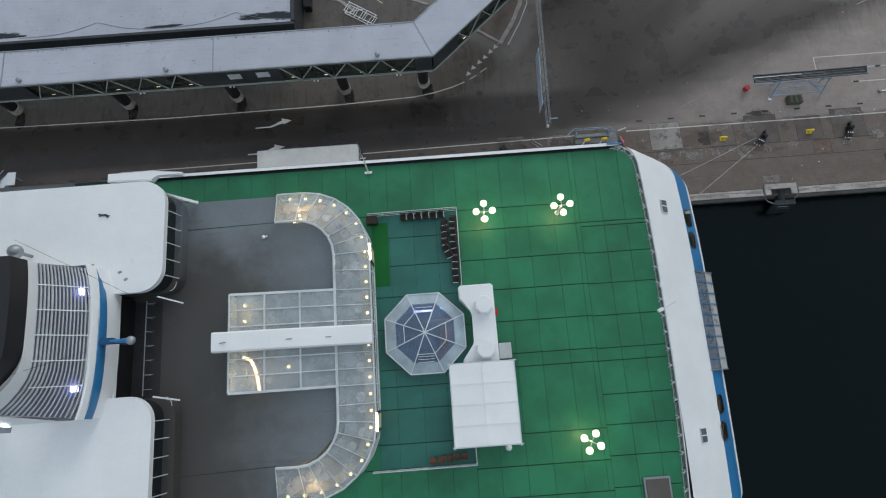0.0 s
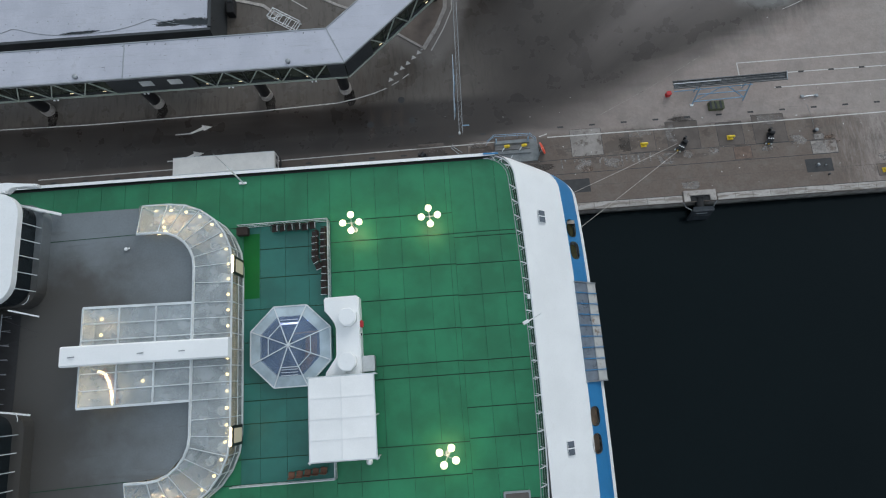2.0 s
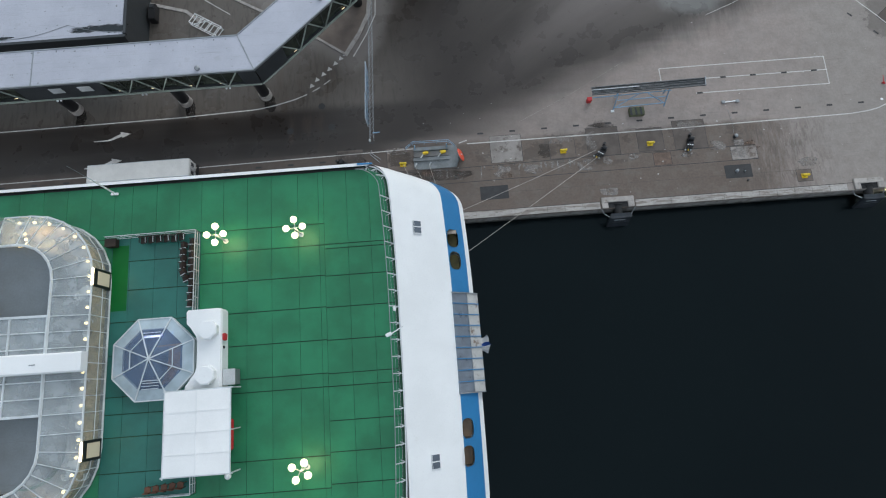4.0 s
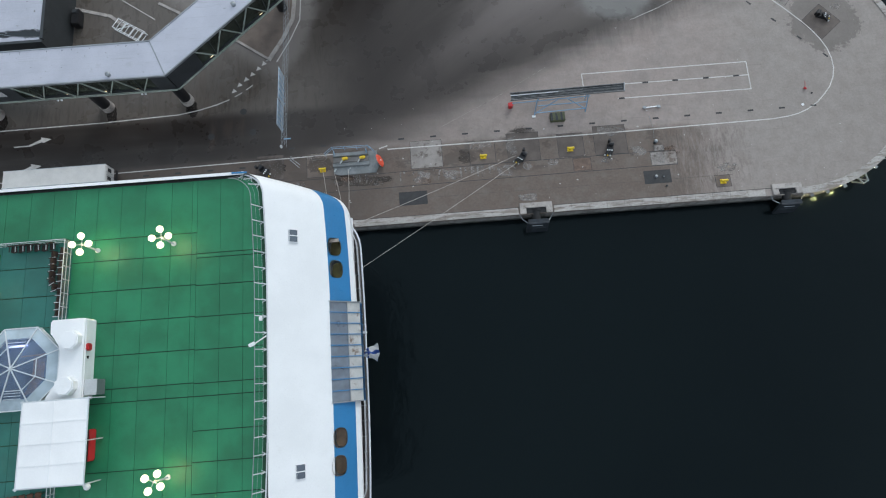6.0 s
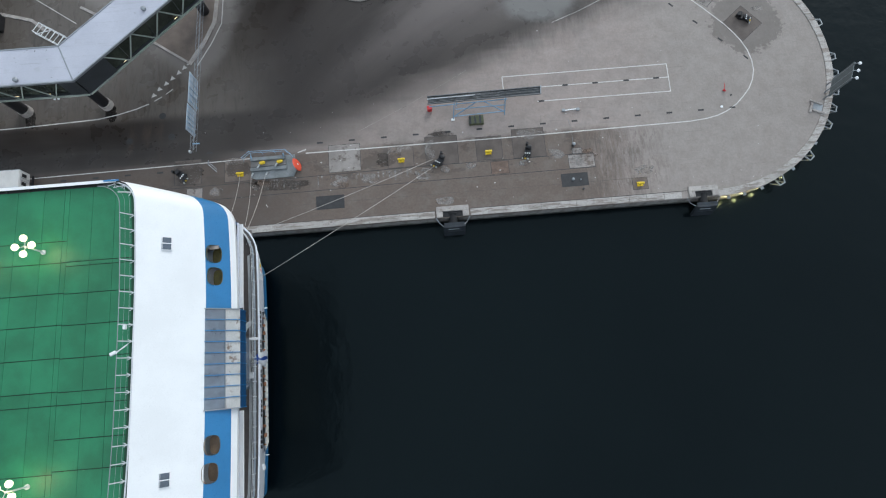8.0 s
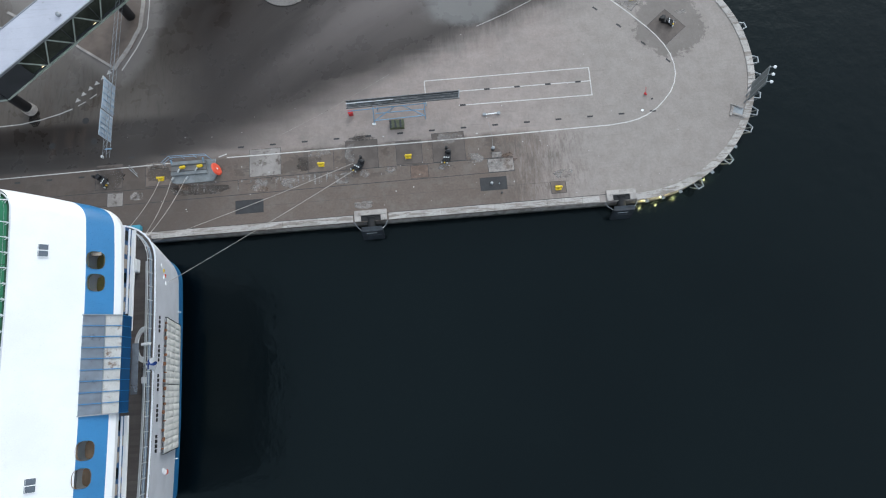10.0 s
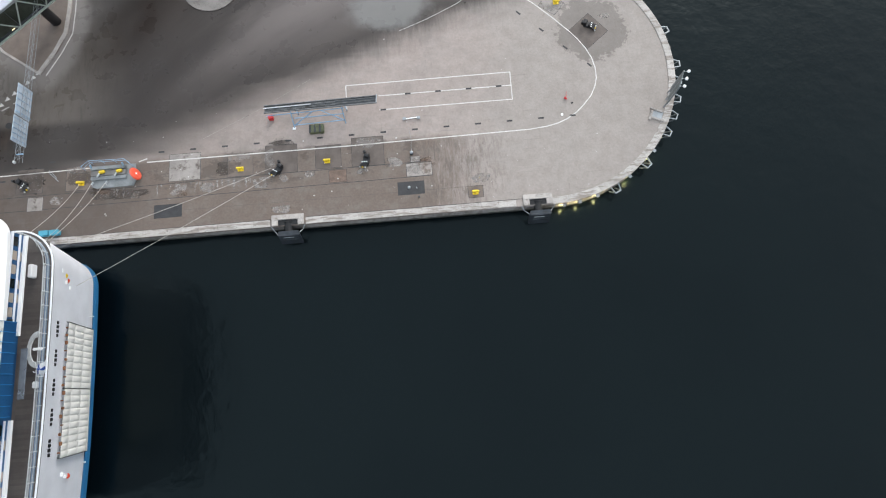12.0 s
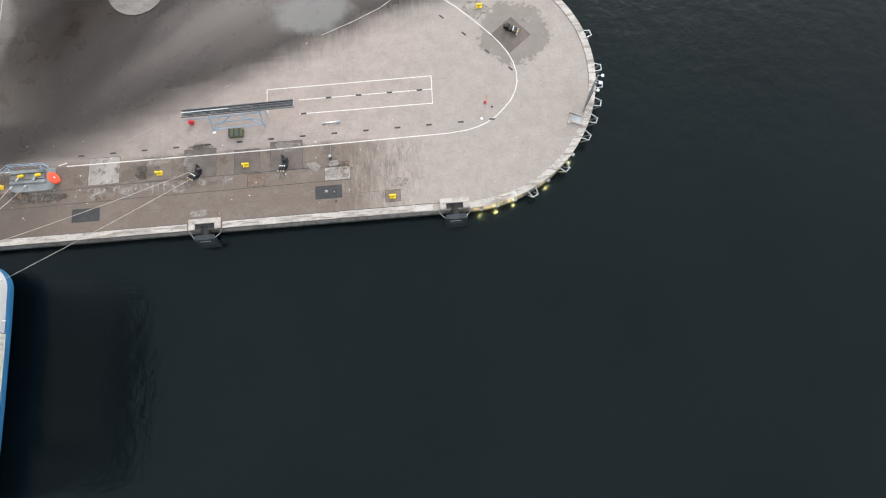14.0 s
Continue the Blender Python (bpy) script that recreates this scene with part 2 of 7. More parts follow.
    # damp patches round the mooring gear
    for px, py, size in ((47.5, 32.0, 2.6), (40.6, 31.0, 2.0), (18.4, 31.2, 2.0), (95.4, 48.6, 5.3)):
        ax, ay = n.math("SUBTRACT", x, px), n.math("SUBTRACT", y, py)
        d = n.math("SQRT", n.math("ADD", n.math("MULTIPLY", ax, ax), n.math("MULTIPLY", ay, ay)))
        c = n.mix(n.span(n.math("ADD", d, n.math("ADD", n.math("MULTIPLY", wob2, 0.8), ragged)), size + 0.3, size - 0.3, 0.0, 0.5), c, (0.092, 0.080, 0.072))
    rough = n.math("SUBTRACT", n.span(n.noise(0.3, 5.0), 0.35, 0.65, 0.58, 0.8), n.math("MULTIPLY", n.math("MAXIMUM", yard, road), 0.34))
    return n.done(n.shade(c, rough, 0, grain, 0.006, 0.35))


def coping_concrete():
    """Worn pale edge concrete with brown runs along it and dark chips."""
    n = Nodes("worn_coping_concrete")
    grain = n.noise(5.0, 7.0, 0.7)
    c = n.mix(n.span(grain, 0.3, 0.7), (0.38, 0.352, 0.332), (0.52, 0.492, 0.468))
    c = n.mix(n.span(n.noise(0.9, 7.0, 0.7, (0.3, 2.2, 1)), 0.48, 0.58, 0.0, 0.75), c, (0.185, 0.150, 0.125))
    c = n.mix(n.span(n.noise(2.2, 6.0, 0.7), 0.60, 0.66, 0.0, 0.7), c, (0.085, 0.075, 0.068))
    c = n.mix(n.span(n.noise(0.35, 4.0, 0.6), 0.5, 0.66, 0.0, 0.4), c, (0.22, 0.20, 0.18))
    r = n.add("ShaderNodeObjectInfo").outputs["Random"]
    c = n.mix(n.span(r, 0.0, 1.0, 0.0, 0.25), c, (0.24, 0.22, 0.20))
    return n.done(n.shade(c, 0.8, 0, grain, 0.04, 0.4))


def quay_face():
    """Pale stained concrete with a ragged dark tide line."""
    n = Nodes("stained_quay_face")
    x, y, z = n.axes()
    grain = n.noise(4.0, 6.0, 0.7)
    c = n.mix(n.span(grain, 0.3, 0.7), (0.25, 0.235, 0.225), (0.36, 0.34, 0.325))
    c = n.mix(n.span(n.noise(0.8, 6.0, 0.7, (1.6, 1.6, 0.4)), 0.46, 0.62, 0.0, 0.7), c, (0.15, 0.135, 0.122))
    tide = n.math("ADD", z, n.math("MULTIPLY", n.math("SUBTRACT", n.noise(0.7, 6.0, 0.7), 0.5), 1.6))
    c = n.mix(n.span(tide, -1.45, -1.75), c, (0.045, 0.045, 0.04))
    return n.done(n.shade(c, 0.7, 0, grain, 0.03, 0.4))


def film(name, col, lo, hi, size=0.9):
    """A thin uneven stain that lets the ground through."""
    n = Nodes(name)
    coat = n.shade(n.mix(n.span(n.noise(3.0, 5.0, 0.7), 0.3, 0.7), tuple(c * 0.85 for c in col), tuple(c * 1.12 for c in col)), 0.7, 0, None, 0.0, 0.35)
    clear = n.add("ShaderNodeBsdfTransparent")
    mix = n.add("ShaderNodeMixShader")
    n.put(n.span(n.noise(size, 5.0, 0.6), 0.38, 0.58, lo, hi), mix.inputs[0])
    n.put(clear.outputs[0], mix.inputs[1])
    n.put(coat, mix.inputs[2])
    return n.done(mix.outputs[0])


def browned_roof():
    """Grey roof coating, browner and darker towards the funnel."""
    n = Nodes("grey_roof_coating")
    x, y, z = n.axes()
    fine = n.noise(7.0, 5.0, 0.65)
    broad = n.noise(0.12, 4.0, 0.55)
    c = n.mix(n.span(n.math("ADD", n.math("MULTIPLY", broad, 0.6), n.math("MULTIPLY", fine, 0.4)), 0.36, 0.64), (0.144, 0.164, 0.179), (0.189, 0.213, 0.231))
    soft = n.math("MULTIPLY", n.math("SUBTRACT", n.noise(0.25, 5.0, 0.6), 0.5), 9.0)
    fore_brown = n.math("MULTIPLY", n.span(n.math("ADD", x, soft), -9.5, -19.5), n.span(n.math("ADD", y, soft), 15.5, 8.5))
    c = n.mix(n.math("MULTIPLY", fore_brown, 0.9), c, (0.052, 0.046, 0.040))
    c = n.mix(n.span(n.noise(0.7, 5.0, 0.7, (0.3, 2.4, 1)), 0.58, 0.72, 0.0, 0.3), c, (0.075, 0.072, 0.068))
    return n.done(n.shade(c, n.span(fine, 0.3, 0.7, 0.42, 0.58), 0, fine, 0.008, 0.5))


def roof_membrane():
    """Pale roofing with seams, thin dirt runs and small dark specks."""
    n = Nodes("pale_roof_membrane")
    x, y, z = n.axes()
    broad, fine = n.noise(0.25, 5.0, 0.6), n.noise(6.0, 5.0, 0.65)
    c = n.mix(n.span(n.math("ADD", n.math("MULTIPLY", broad, 0.6), n.math("MULTIPLY", fine, 0.4)), 0.36, 0.64), (0.425, 0.435, 0.50), (0.505, 0.515, 0.585))
    c = n.mix(n.span(n.noise(0.5, 6.0, 0.7), 0.56, 0.74, 0.0, 0.5), c, (0.33, 0.335, 0.37))
    c = n.mix(n.span(n.noise(1.5, 4.0, 0.6, (0.10, 5.0, 1)), 0.63, 0.68, 0.0, 0.4), c, (0.27, 0.275, 0.30))
    c = n.mix(n.span(n.noise(1.7, 3.0, 0.5), 0.70, 0.735, 0.0, 0.75), c, (0.16, 0.16, 0.17))
    seam = n.math("ABSOLUTE", n.math("SUBTRACT", n.math("FRACT", n.math("MULTIPLY", y, 0.62)), 0.5))
    c = n.mix(n.span(seam, 0.03, 0.0, 0.0, 0.22), c, (0.30, 0.305, 0.33))
    return n.done(n.shade(c, 0.7, 0, fine, 0.008))


def water_surface():
    n = Nodes("dark_harbour_water")
    w = n.math("ADD", n.noise(0.30, 3.0, 0.55), n.math("MULTIPLY", n.noise(1.1, 3.0, 0.5), 0.22))
    c = n.mix(n.span(n.noise(0.03, 3.0), 0.35, 0.65), (0.0008, 0.0021, 0.0030), (0.0014, 0.0031, 0.0040))
    return n.done(n.shade(c, 0.23, 0, w, 0.24, 0.155, tint=(0.74, 0.95, 1.0)))


GROUND = ground_surface()
WATER = water_surface()
WHITE = plain("white_ship_paint", (0.84, 0.85, 0.86), 0.35, var=0.035, big=0.25, dirt=(0.76, 0.76, 0.75), dirt_at=0.62)
STERN_WHITE = plain("weathered_white_paint", (0.82, 0.84, 0.90), 0.4, var=0.06, big=0.3, dirt=(0.6, 0.6, 0.62), dirt_at=0.64)
DOOR_WHITE = plain("rusty_white_door_paint", (0.90, 0.89, 0.85), 0.45, var=0.04, big=0.6, dirt=(0.55, 0.40, 0.28), dirt_at=0.66)
BLUE = plain("blue_ship_paint", (0.035, 0.19, 0.42), 0.35, var=0.08, big=0.3)
DARK_BLUE = plain("deep_blue_paint", (0.015, 0.075, 0.19), 0.35, var=0.1)
GREEN = plain("green_deck_paint", (0.023, 0.174, 0.080), 0.46, var=0.2, big=0.35, fine=14.0, each=0.05, spec=0.42)
GREEN_NEW = plain("fresh_green_deck_paint", (0.004, 0.125, 0.020), 0.5, var=0.1, big=0.4, spec=0.3)
TEAL = plain("teal_deck_coating", (0.024, 0.138, 0.112), 0.42, var=0.14, big=0.4, fine=14.0, each=0.05)
SEAM = plain("dark_seam", (0.009, 0.052, 0.025), 0.7, var=0.2)
GREY_ROOF = browned_roof()
DARK_GLASS = plain("dark_window_glass", (0.012, 0.018, 0.022), 0.08, var=0.1, bump=0.0)
BLACK = plain("black_paint", (0.012, 0.012, 0.014), 0.45, var=0.2)
DARK_STEEL = plain("dark_grey_steel", (0.05, 0.055, 0.06), 0.5, 0.3)
GREY_STEEL = plain("grey_galvanised_steel", (0.32, 0.34, 0.36), 0.45, 0.6, dirt=(0.2, 0.18, 0.16))
LIGHT_STEEL = plain("pale_painted_steel", (0.55, 0.57, 0.58), 0.45, 0.1)
BLUE_STEEL = plain("light_blue_steel", (0.25, 0.39, 0.54), 0.45, 0.2, dirt=(0.25, 0.27, 0.3))
WORN_STEEL = plain("worn_dull_steel", (0.17, 0.175, 0.18), 0.6, 0.2, var=0.25, big=0.8, dirt=(0.08, 0.075, 0.07), dirt_at=0.5)
WALK_GLASS = plain("dusky_walkway_glass", (0.036, 0.042, 0.032), 0.14, var=0.5, big=0.35, bump=0.0)
FENDER_STEEL = plain("dark_blue_fender_steel", (0.028, 0.034, 0.042), 0.5, 0.2, var=0.3, big=1.2, dirt=(0.10, 0.11, 0.115), dirt_at=0.62)
TRUSS = plain("pale_green_truss_paint", (0.36, 0.40, 0.36), 0.5, 0.1, dirt=(0.2, 0.2, 0.17))
PALE_BLUE = plain("faded_blue_board", (0.42, 0.48, 0.55), 0.5, var=0.15, big=0.8, dirt=(0.55, 0.6, 0.64), dirt_at=0.58)
PLATE_GREY = plain("worn_grey_plate", (0.17, 0.165, 0.16), 0.65, 0.0, var=0.2, big=0.9)
PLATE_PALE = plain("pale_blue_grey_plate", (0.19, 0.205, 0.212), 0.6, 0.0, var=0.18, big=0.9, dirt=(0.28, 0.29, 0.29), dirt_at=0.54)
FRAME = plain("white_aluminium_frame", (0.62, 0.65, 0.67), 0.4, 0.2)
MILKY = milky_glass("milky_lounge_glass", (0.66, 0.705, 0.735), 0.68)
CLEARISH = milky_glass("clear_lounge_glass", (0.5, 0.5, 0.48), 0.86)
SKYLIGHT_GLASS = milky_glass("skylight_glass", (0.26, 0.34, 0.50), 0.70)
# the hall's warm lamplight is put into this wood colour
AMBER_WOOD = plain("amber_lit_wood", (0.42, 0.19, 0.075), 0.5, var=0.2, big=2.0)
# dark blue with the hall's dimness put into the colour
HALL_DIM_PAINT = plain("painted_hall_dimness", (0.045, 0.075, 0.135), 0.4, var=0.3, big=0.9)
PORT_OLIVE = plain("olive_cabin_interior", (0.125, 0.108, 0.035), 0.6, var=0.3, big=2.0)
# brown interior with some amber cabin light put into the colour
PORT_AMBER_LIT = plain("amber_lit_cabin_brown", (0.205, 0.142, 0.092), 0.6, var=0.25, big=2.0)
RIM_GLASS = milky_glass("pale_rim_glass", (0.53, 0.63, 0.70), 0.22)
STERN_GLASS = milky_glass("grey_stern_glass", (0.26, 0.30, 0.36), 0.35)
STERN_GLASS_PALE = plain("pale_blind", (0.46, 0.46, 0.45), 0.5, var=0.12, big=0.42, dirt=(0.17, 0.12, 0.09), dirt_at=0.52)
HATCH_GLASS = plain("grey_hatch_glass", (0.10, 0.12, 0.15), 0.12, var=0.15, bump=0.0)
CANVAS = plain("white_canvas", (0.87, 0.87, 0.87), 0.75, var=0.03)
CONCRETE = plain("weathered_concrete", (0.37, 0.34, 0.318), 0.8, var=0.22, big=0.9, fine=6.0, dirt=(0.19, 0.16, 0.14), dirt_at=0.55, each=0.07, bump=0.03)
COPING = coping_concrete()
QUAY_FACE = quay_face()
SLAB_PALE = plain("pale_concrete_slab", (0.27, 0.245, 0.228), 0.8, var=0.2, big=0.42, dirt=(0.105, 0.086, 0.075), dirt_at=0.51)
ISLAND_GREY = plain("dusty_grey_concrete", (0.19, 0.175, 0.165), 0.8, var=0.18, big=0.5, dirt=(0.12, 0.105, 0.095), dirt_at=0.5)
SLAB_DARK = plain("damp_concrete_slab", (0.106, 0.086, 0.075), 0.7, var=0.2, big=0.6, dirt=(0.2, 0.18, 0.165), dirt_at=0.62)
SLAB_BROWN = plain("brown_concrete_slab", (0.148, 0.117, 0.099), 0.7, var=0.2, big=0.5, dirt=(0.2, 0.18, 0.16), dirt_at=0.6)
RUST_STAIN = plain("rust_stained_concrete", (0.155, 0.108, 0.085), 0.8, var=0.25, big=1.2, dirt=(0.11, 0.075, 0.055), dirt_at=0.52)
WET_FILM = film("wet_ragged_stain", (0.085, 0.071, 0.062), 0.10, 0.40, 0.4)
PALE_FILM = film("pale_scuffed_stain", (0.33, 0.30, 0.28), 0.0, 0.50, 0.8)
# dark film that paints the columns' reflections on the wet road
COLUMN_MIRROR_FILM = film("painted_column_reflection", (0.030, 0.024, 0.021), 0.25, 0.75, 0.5)
RUST_FILM = film("rusty_stain", (0.19, 0.125, 0.09), 0.0, 0.45, 0.8)
SOOT_FILM = film("sooty_roof_stain", (0.13, 0.13, 0.14), 0.0, 0.5, 0.9)
SALT_FILM = film("pale_salt_run", (0.40, 0.38, 0.365), 0.05, 0.65, 2.0)
PLATE = plain("dark_cover_plate", (0.028, 0.028, 0.03), 0.55, var=0.25, big=1.2)
LINE = plain("worn_white_marking", (0.56, 0.54, 0.52), 0.7, var=0.14, big=1.2, dirt=(0.30, 0.27, 0.25), dirt_at=0.57)
YELLOW = plain("yellow_paint", (0.70, 0.50, 0.02), 0.45, var=0.12, big=3.0)
RED = plain("red_plastic", (0.50, 0.025, 0.03), 0.5, var=0.1)
ORANGE = plain("orange_red_tarpaulin", (0.62, 0.075, 0.035), 0.6, var=0.15, big=1.5)
OLIVE = plain("olive_crate_paint", (0.10, 0.11, 0.06), 0.7, var=0.2, big=2.0)
BROWN_WOOD = plain("brown_wood", (0.13, 0.055, 0.03), 0.6, var=0.25, big=3.0)
WELL_WOOD = plain("red_brown_hall_floor", (0.24, 0.12, 0.075), 0.55, var=0.3, big=1.6)
CHAIR_DARK = plain("dark_brown_wicker", (0.03, 0.018, 0.014), 0.65, var=0.25, big=4.0)
TEAK = plain("weathered_grey_brown_planking", (0.115, 0.10, 0.092), 0.7, var=0.14, big=0.5, each=0.14)
ROOF_WHITE = roof_membrane()
TRAILER_GREY = plain("pale_grey_trailer_skin", (0.68, 0.66, 0.63), 0.5, var=0.07, big=0.6, dirt=(0.36, 0.35, 0.33))
RAIL_PANEL = plain("blue_grey_rail_panel", (0.16, 0.22, 0.30), 0.4, 0.1, var=0.12, big=1.0)
RUBBER = plain("black_rubber", (0.014, 0.014, 0.015), 0.75, var=0.2)
ROPE = plain("pale_mooring_rope", (0.42, 0.39, 0.36), 0.85, var=0.15, fine=20.0)
CYAN = plain("cyan_plastic", (0.06, 0.29, 0.40), 0.45, var=0.08)
BEIGE_WARM = plain("warm_beige_upholstery", (0.50, 0.42, 0.30), 0.7, var=0.15, big=1.0)
BEIGE = plain("beige_window_blind", (0.40, 0.34, 0.29), 0.5, var=0.12, big=2.0)
FLAG_BLUE = plain("flag_blue_cloth", (0.02, 0.07, 0.30), 0.8, var=0.08)
LOUNGE_FLOOR = plain("grey_lounge_floor", (0.27, 0.285, 0.30), 0.6, var=0.2, big=0.4, dirt=(0.16, 0.20, 0.23), dirt_at=0.54)
LOUNGE_SEAT = plain("pale_upholstery", (0.78, 0.77, 0.75), 0.8, var=0.1)
GLOBE = lamp_glow("warm_globe_glow", (1.0, 0.88, 0.58), 1.7)
BULB = lamp_glow("warm_bulb_glow", (1.0, 0.70, 0.32), 2.6)
BLUE_LIGHT = lamp_glow("blue_spot_glow", (0.30, 0.50, 1.0), 5.0)
DIM_BULB = lamp_glow("dim_walkway_glow", (1.0, 0.80, 0.50), 0.7)
STRIP = lamp_glow("warm_strip_glow", (1.0, 0.70, 0.32), 5.0)
LIT_GLASS = lamp_glow("warm_lit_pane", (0.62, 0.54, 0.40), 0.10)
QUAY_GLOW = lamp_glow("yellow_quay_lamp_glow", (1.0, 0.78, 0.34), 420.0)
LILAC = plain("lilac_grey_plating", (0.15, 0.16, 0.215), 0.4, var=0.15)
SLATE = plain("slate_grey_board", (0.11, 0.13, 0.135), 0.55, var=0.15, big=1.5)
FLOOD = lamp_glow("cold_white_flood_glow", (1.0, 0.98, 0.95), 4.0)
VIOLET = lamp_glow("violet_lamp_glow", (0.45, 0.45, 1.0), 6.0)


# ---- building helpers (all places in world metres) ----
HOME = {}


def thing(name, at, label, category, group="", kind=""):
    ob = new(name)
    ob.empty_display_size = 0.3
    ob.location = at
    HOME[ob] = Vector(at)
    return tagged(ob, label, category, group, kind)


def part(name, bm, material, parent=None, label="", smooth=False, kind=""):
    """Links a bmesh, drawn in world metres, as one mesh object under a thing or a part."""
    home = HOME[parent] if parent else Vector((0, 0, 0))
    bmesh.ops.translate(bm, verts=bm.verts, vec=-home)
    me = bpy.data.meshes.new(name)
    bmesh.ops.recalc_face_normals(bm, faces=bm.faces)
    bm.to_mesh(me)
    bm.free()
    me.materials.append(material)
    if smooth:
        for p in me.polygons:
            p.use_smooth = True
        me.set_sharp_from_angle(angle=radians(35))
    ob = new(name, me)
    ob.parent = parent
    HOME[ob] = home
    if label:
        ob["label"] = label
    if kind:
        ob["kind"] = kind
    return ob


def structure(name, bm, material, label, category, smooth=False):
    return tagged(part(name, bm, material, None, "", smooth), label, category, "", "structure")


def piece(name, me, at, parent, turn=0.0, label=""):
    """One more object on a shared mesh, for alike pieces."""
    ob = new(name, me)
    ob.parent = parent
    ob.location = Vector(at) - HOME.get(parent, Vector((0, 0, 0)))
    ob.rotation_euler = (0, 0, turn)
    if label:
        ob["label"] = label
    return ob


def mesh_of(name, bm, material, smooth=False):
    me = bpy.data.meshes.new(name)
    bmesh.ops.recalc_face_normals(bm, faces=bm.faces)
    bm.to_mesh(me)
    bm.free()
    me.materials.append(material)
    if smooth:
        for p in me.polygons:
            p.use_smooth = True
        me.set_sharp_from_angle(angle=radians(35))
    return me


def box(c, s, turn=0.0, bev=0.0, bm=None, tilt=(0, 0)):
    bm = bm or bmesh.new()
    m = Matrix.Translation(c) @ Euler((radians(tilt[0]), radians(tilt[1]), turn)).to_matrix().to_4x4() @ Matrix.Diagonal((*s, 1))
    made = bmesh.ops.create_cube(bm, size=1.0, matrix=m)["verts"]
    if bev:
        es = list({e for v in made for e in v.link_edges})
        bmesh.ops.bevel(bm, geom=es, offset=bev, segments=2, affect="EDGES", clamp_overlap=True)
    return bm


def slab(pts, z0, z1, bm=None, bev=0.0):
    """A plate with the outline pts between two heights."""
    bm = bm or bmesh.new()
    low = [bm.verts.new((x, y, z0)) for x, y in pts]
    top = [bm.verts.new((x, y, z1)) for x, y in pts]
    n = len(pts)
    bm.faces.new(low[::-1])
    f = bm.faces.new(top)
    for i in range(n):
        bm.faces.new((low[i], low[(i + 1) % n], top[(i + 1) % n], top[i]))
    if bev:
        bmesh.ops.bevel(bm, geom=list(f.edges), offset=bev, segments=3, affect="EDGES", clamp_overlap=True)
    return bm


def rod(a, b, r, bm=None, n=6, r2=None):
    bm = bm or bmesh.new()
    a, b = Vector(a), Vector(b)
    d = b - a
    m = Matrix.Translation((a + b) / 2) @ d.to_track_quat("Z", "Y").to_matrix().to_4x4()
    bmesh.ops.create_cone(bm, cap_ends=True, segments=n, radius1=r, radius2=r if r2 is None else r2, depth=d.length, matrix=m)
    return bm


def bar(a, b, w, h, bm=None):
    """A straight rectangular member from a to b."""
    bm = bm or bmesh.new()
    a, b = Vector(a), Vector(b)
    d = b - a
    m = Matrix.Translation((a + b) / 2) @ d.to_track_quat("X", "Z").to_matrix().to_4x4() @ Matrix.Diagonal((d.length, w, h, 1))
    bmesh.ops.create_cube(bm, size=1.0, matrix=m)
    return bm


def pipe(pts, r, bm=None, n=6):
    """A bent tube through pts, in one piece."""
    bm = bm or bmesh.new()
    pts = [Vector(p) for p in pts]
    rings = []
    for i, p in enumerate(pts):
        d = (pts[min(len(pts) - 1, i + 1)] - pts[max(0, i - 1)]).normalized()
        side = d.cross(Vector((0, 0, 1)))
        side = side.normalized() if side.length > 0.01 else Vector((1, 0, 0))
        up = side.cross(d)
        rings.append([bm.verts.new(p + side * r * math.cos(2 * math.pi * k / n) + up * r * math.sin(2 * math.pi * k / n)) for k in range(n)])
    for a, b in zip(rings, rings[1:]):
        for k in range(n):
            bm.faces.new((a[k], a[(k + 1) % n], b[(k + 1) % n], b[k]))
    bm.faces.new(rings[0])
    bm.faces.new(rings[-1][::-1])
    return bm


def ball(c, r, bm=None, squash=1.0, u=12, v=8):
    bm = bm or bmesh.new()
    bmesh.ops.create_uvsphere(bm, u_segments=u, v_segments=v, radius=r, matrix=Matrix.Translation(c) @ Matrix.Diagonal((1, 1, squash, 1)))
    return bm


def arc(cx, cy, r, a0, a1, n, ry=None):
    ry = r if ry is None else ry
    return [(cx + r * math.cos(radians(a0 + (a1 - a0) * i / n)), cy + ry * math.sin(radians(a0 + (a1 - a0) * i / n))) for i in range(n + 1)]


def ribbon(pts, w, z0, z1, bm=None):
    """A band of width w along a line of plan points."""
    bm = bm or bmesh.new()
    sides = []
    for i, p in enumerate(pts):
        a, b = Vector(pts[max(0, i - 1)]), Vector(pts[min(len(pts) - 1, i + 1)])
        d = (b - a).normalized()
        n = Vector((-d.y, d.x)) * w / 2
        p = Vector(p)
        sides.append([bm.verts.new((*q, z)) for q, z in ((p + n, z0), (p - n, z0), (p - n, z1), (p + n, z1))])
    for s, t in zip(sides, sides[1:]):
        for k in range(4):
            bm.faces.new((s[k], s[(k + 1) % 4], t[(k + 1) % 4], t[k]))
    bm.faces.new(sides[0])
    bm.faces.new(sides[-1][::-1])
    return bm


def loft(rows, bm=None, close=False):
    """Skins rows of 3D points; all rows are of one length."""
    bm = bm or bmesh.new()
    vs = [[bm.verts.new(p) for p in row] for row in rows]
    for a, b in zip(vs, vs[1:]):
        k = len(a)
        for i in range(k if close else k - 1):
            bm.faces.new((a[i], a[(i + 1) % k], b[(i + 1) % k], b[i]))
    return bm


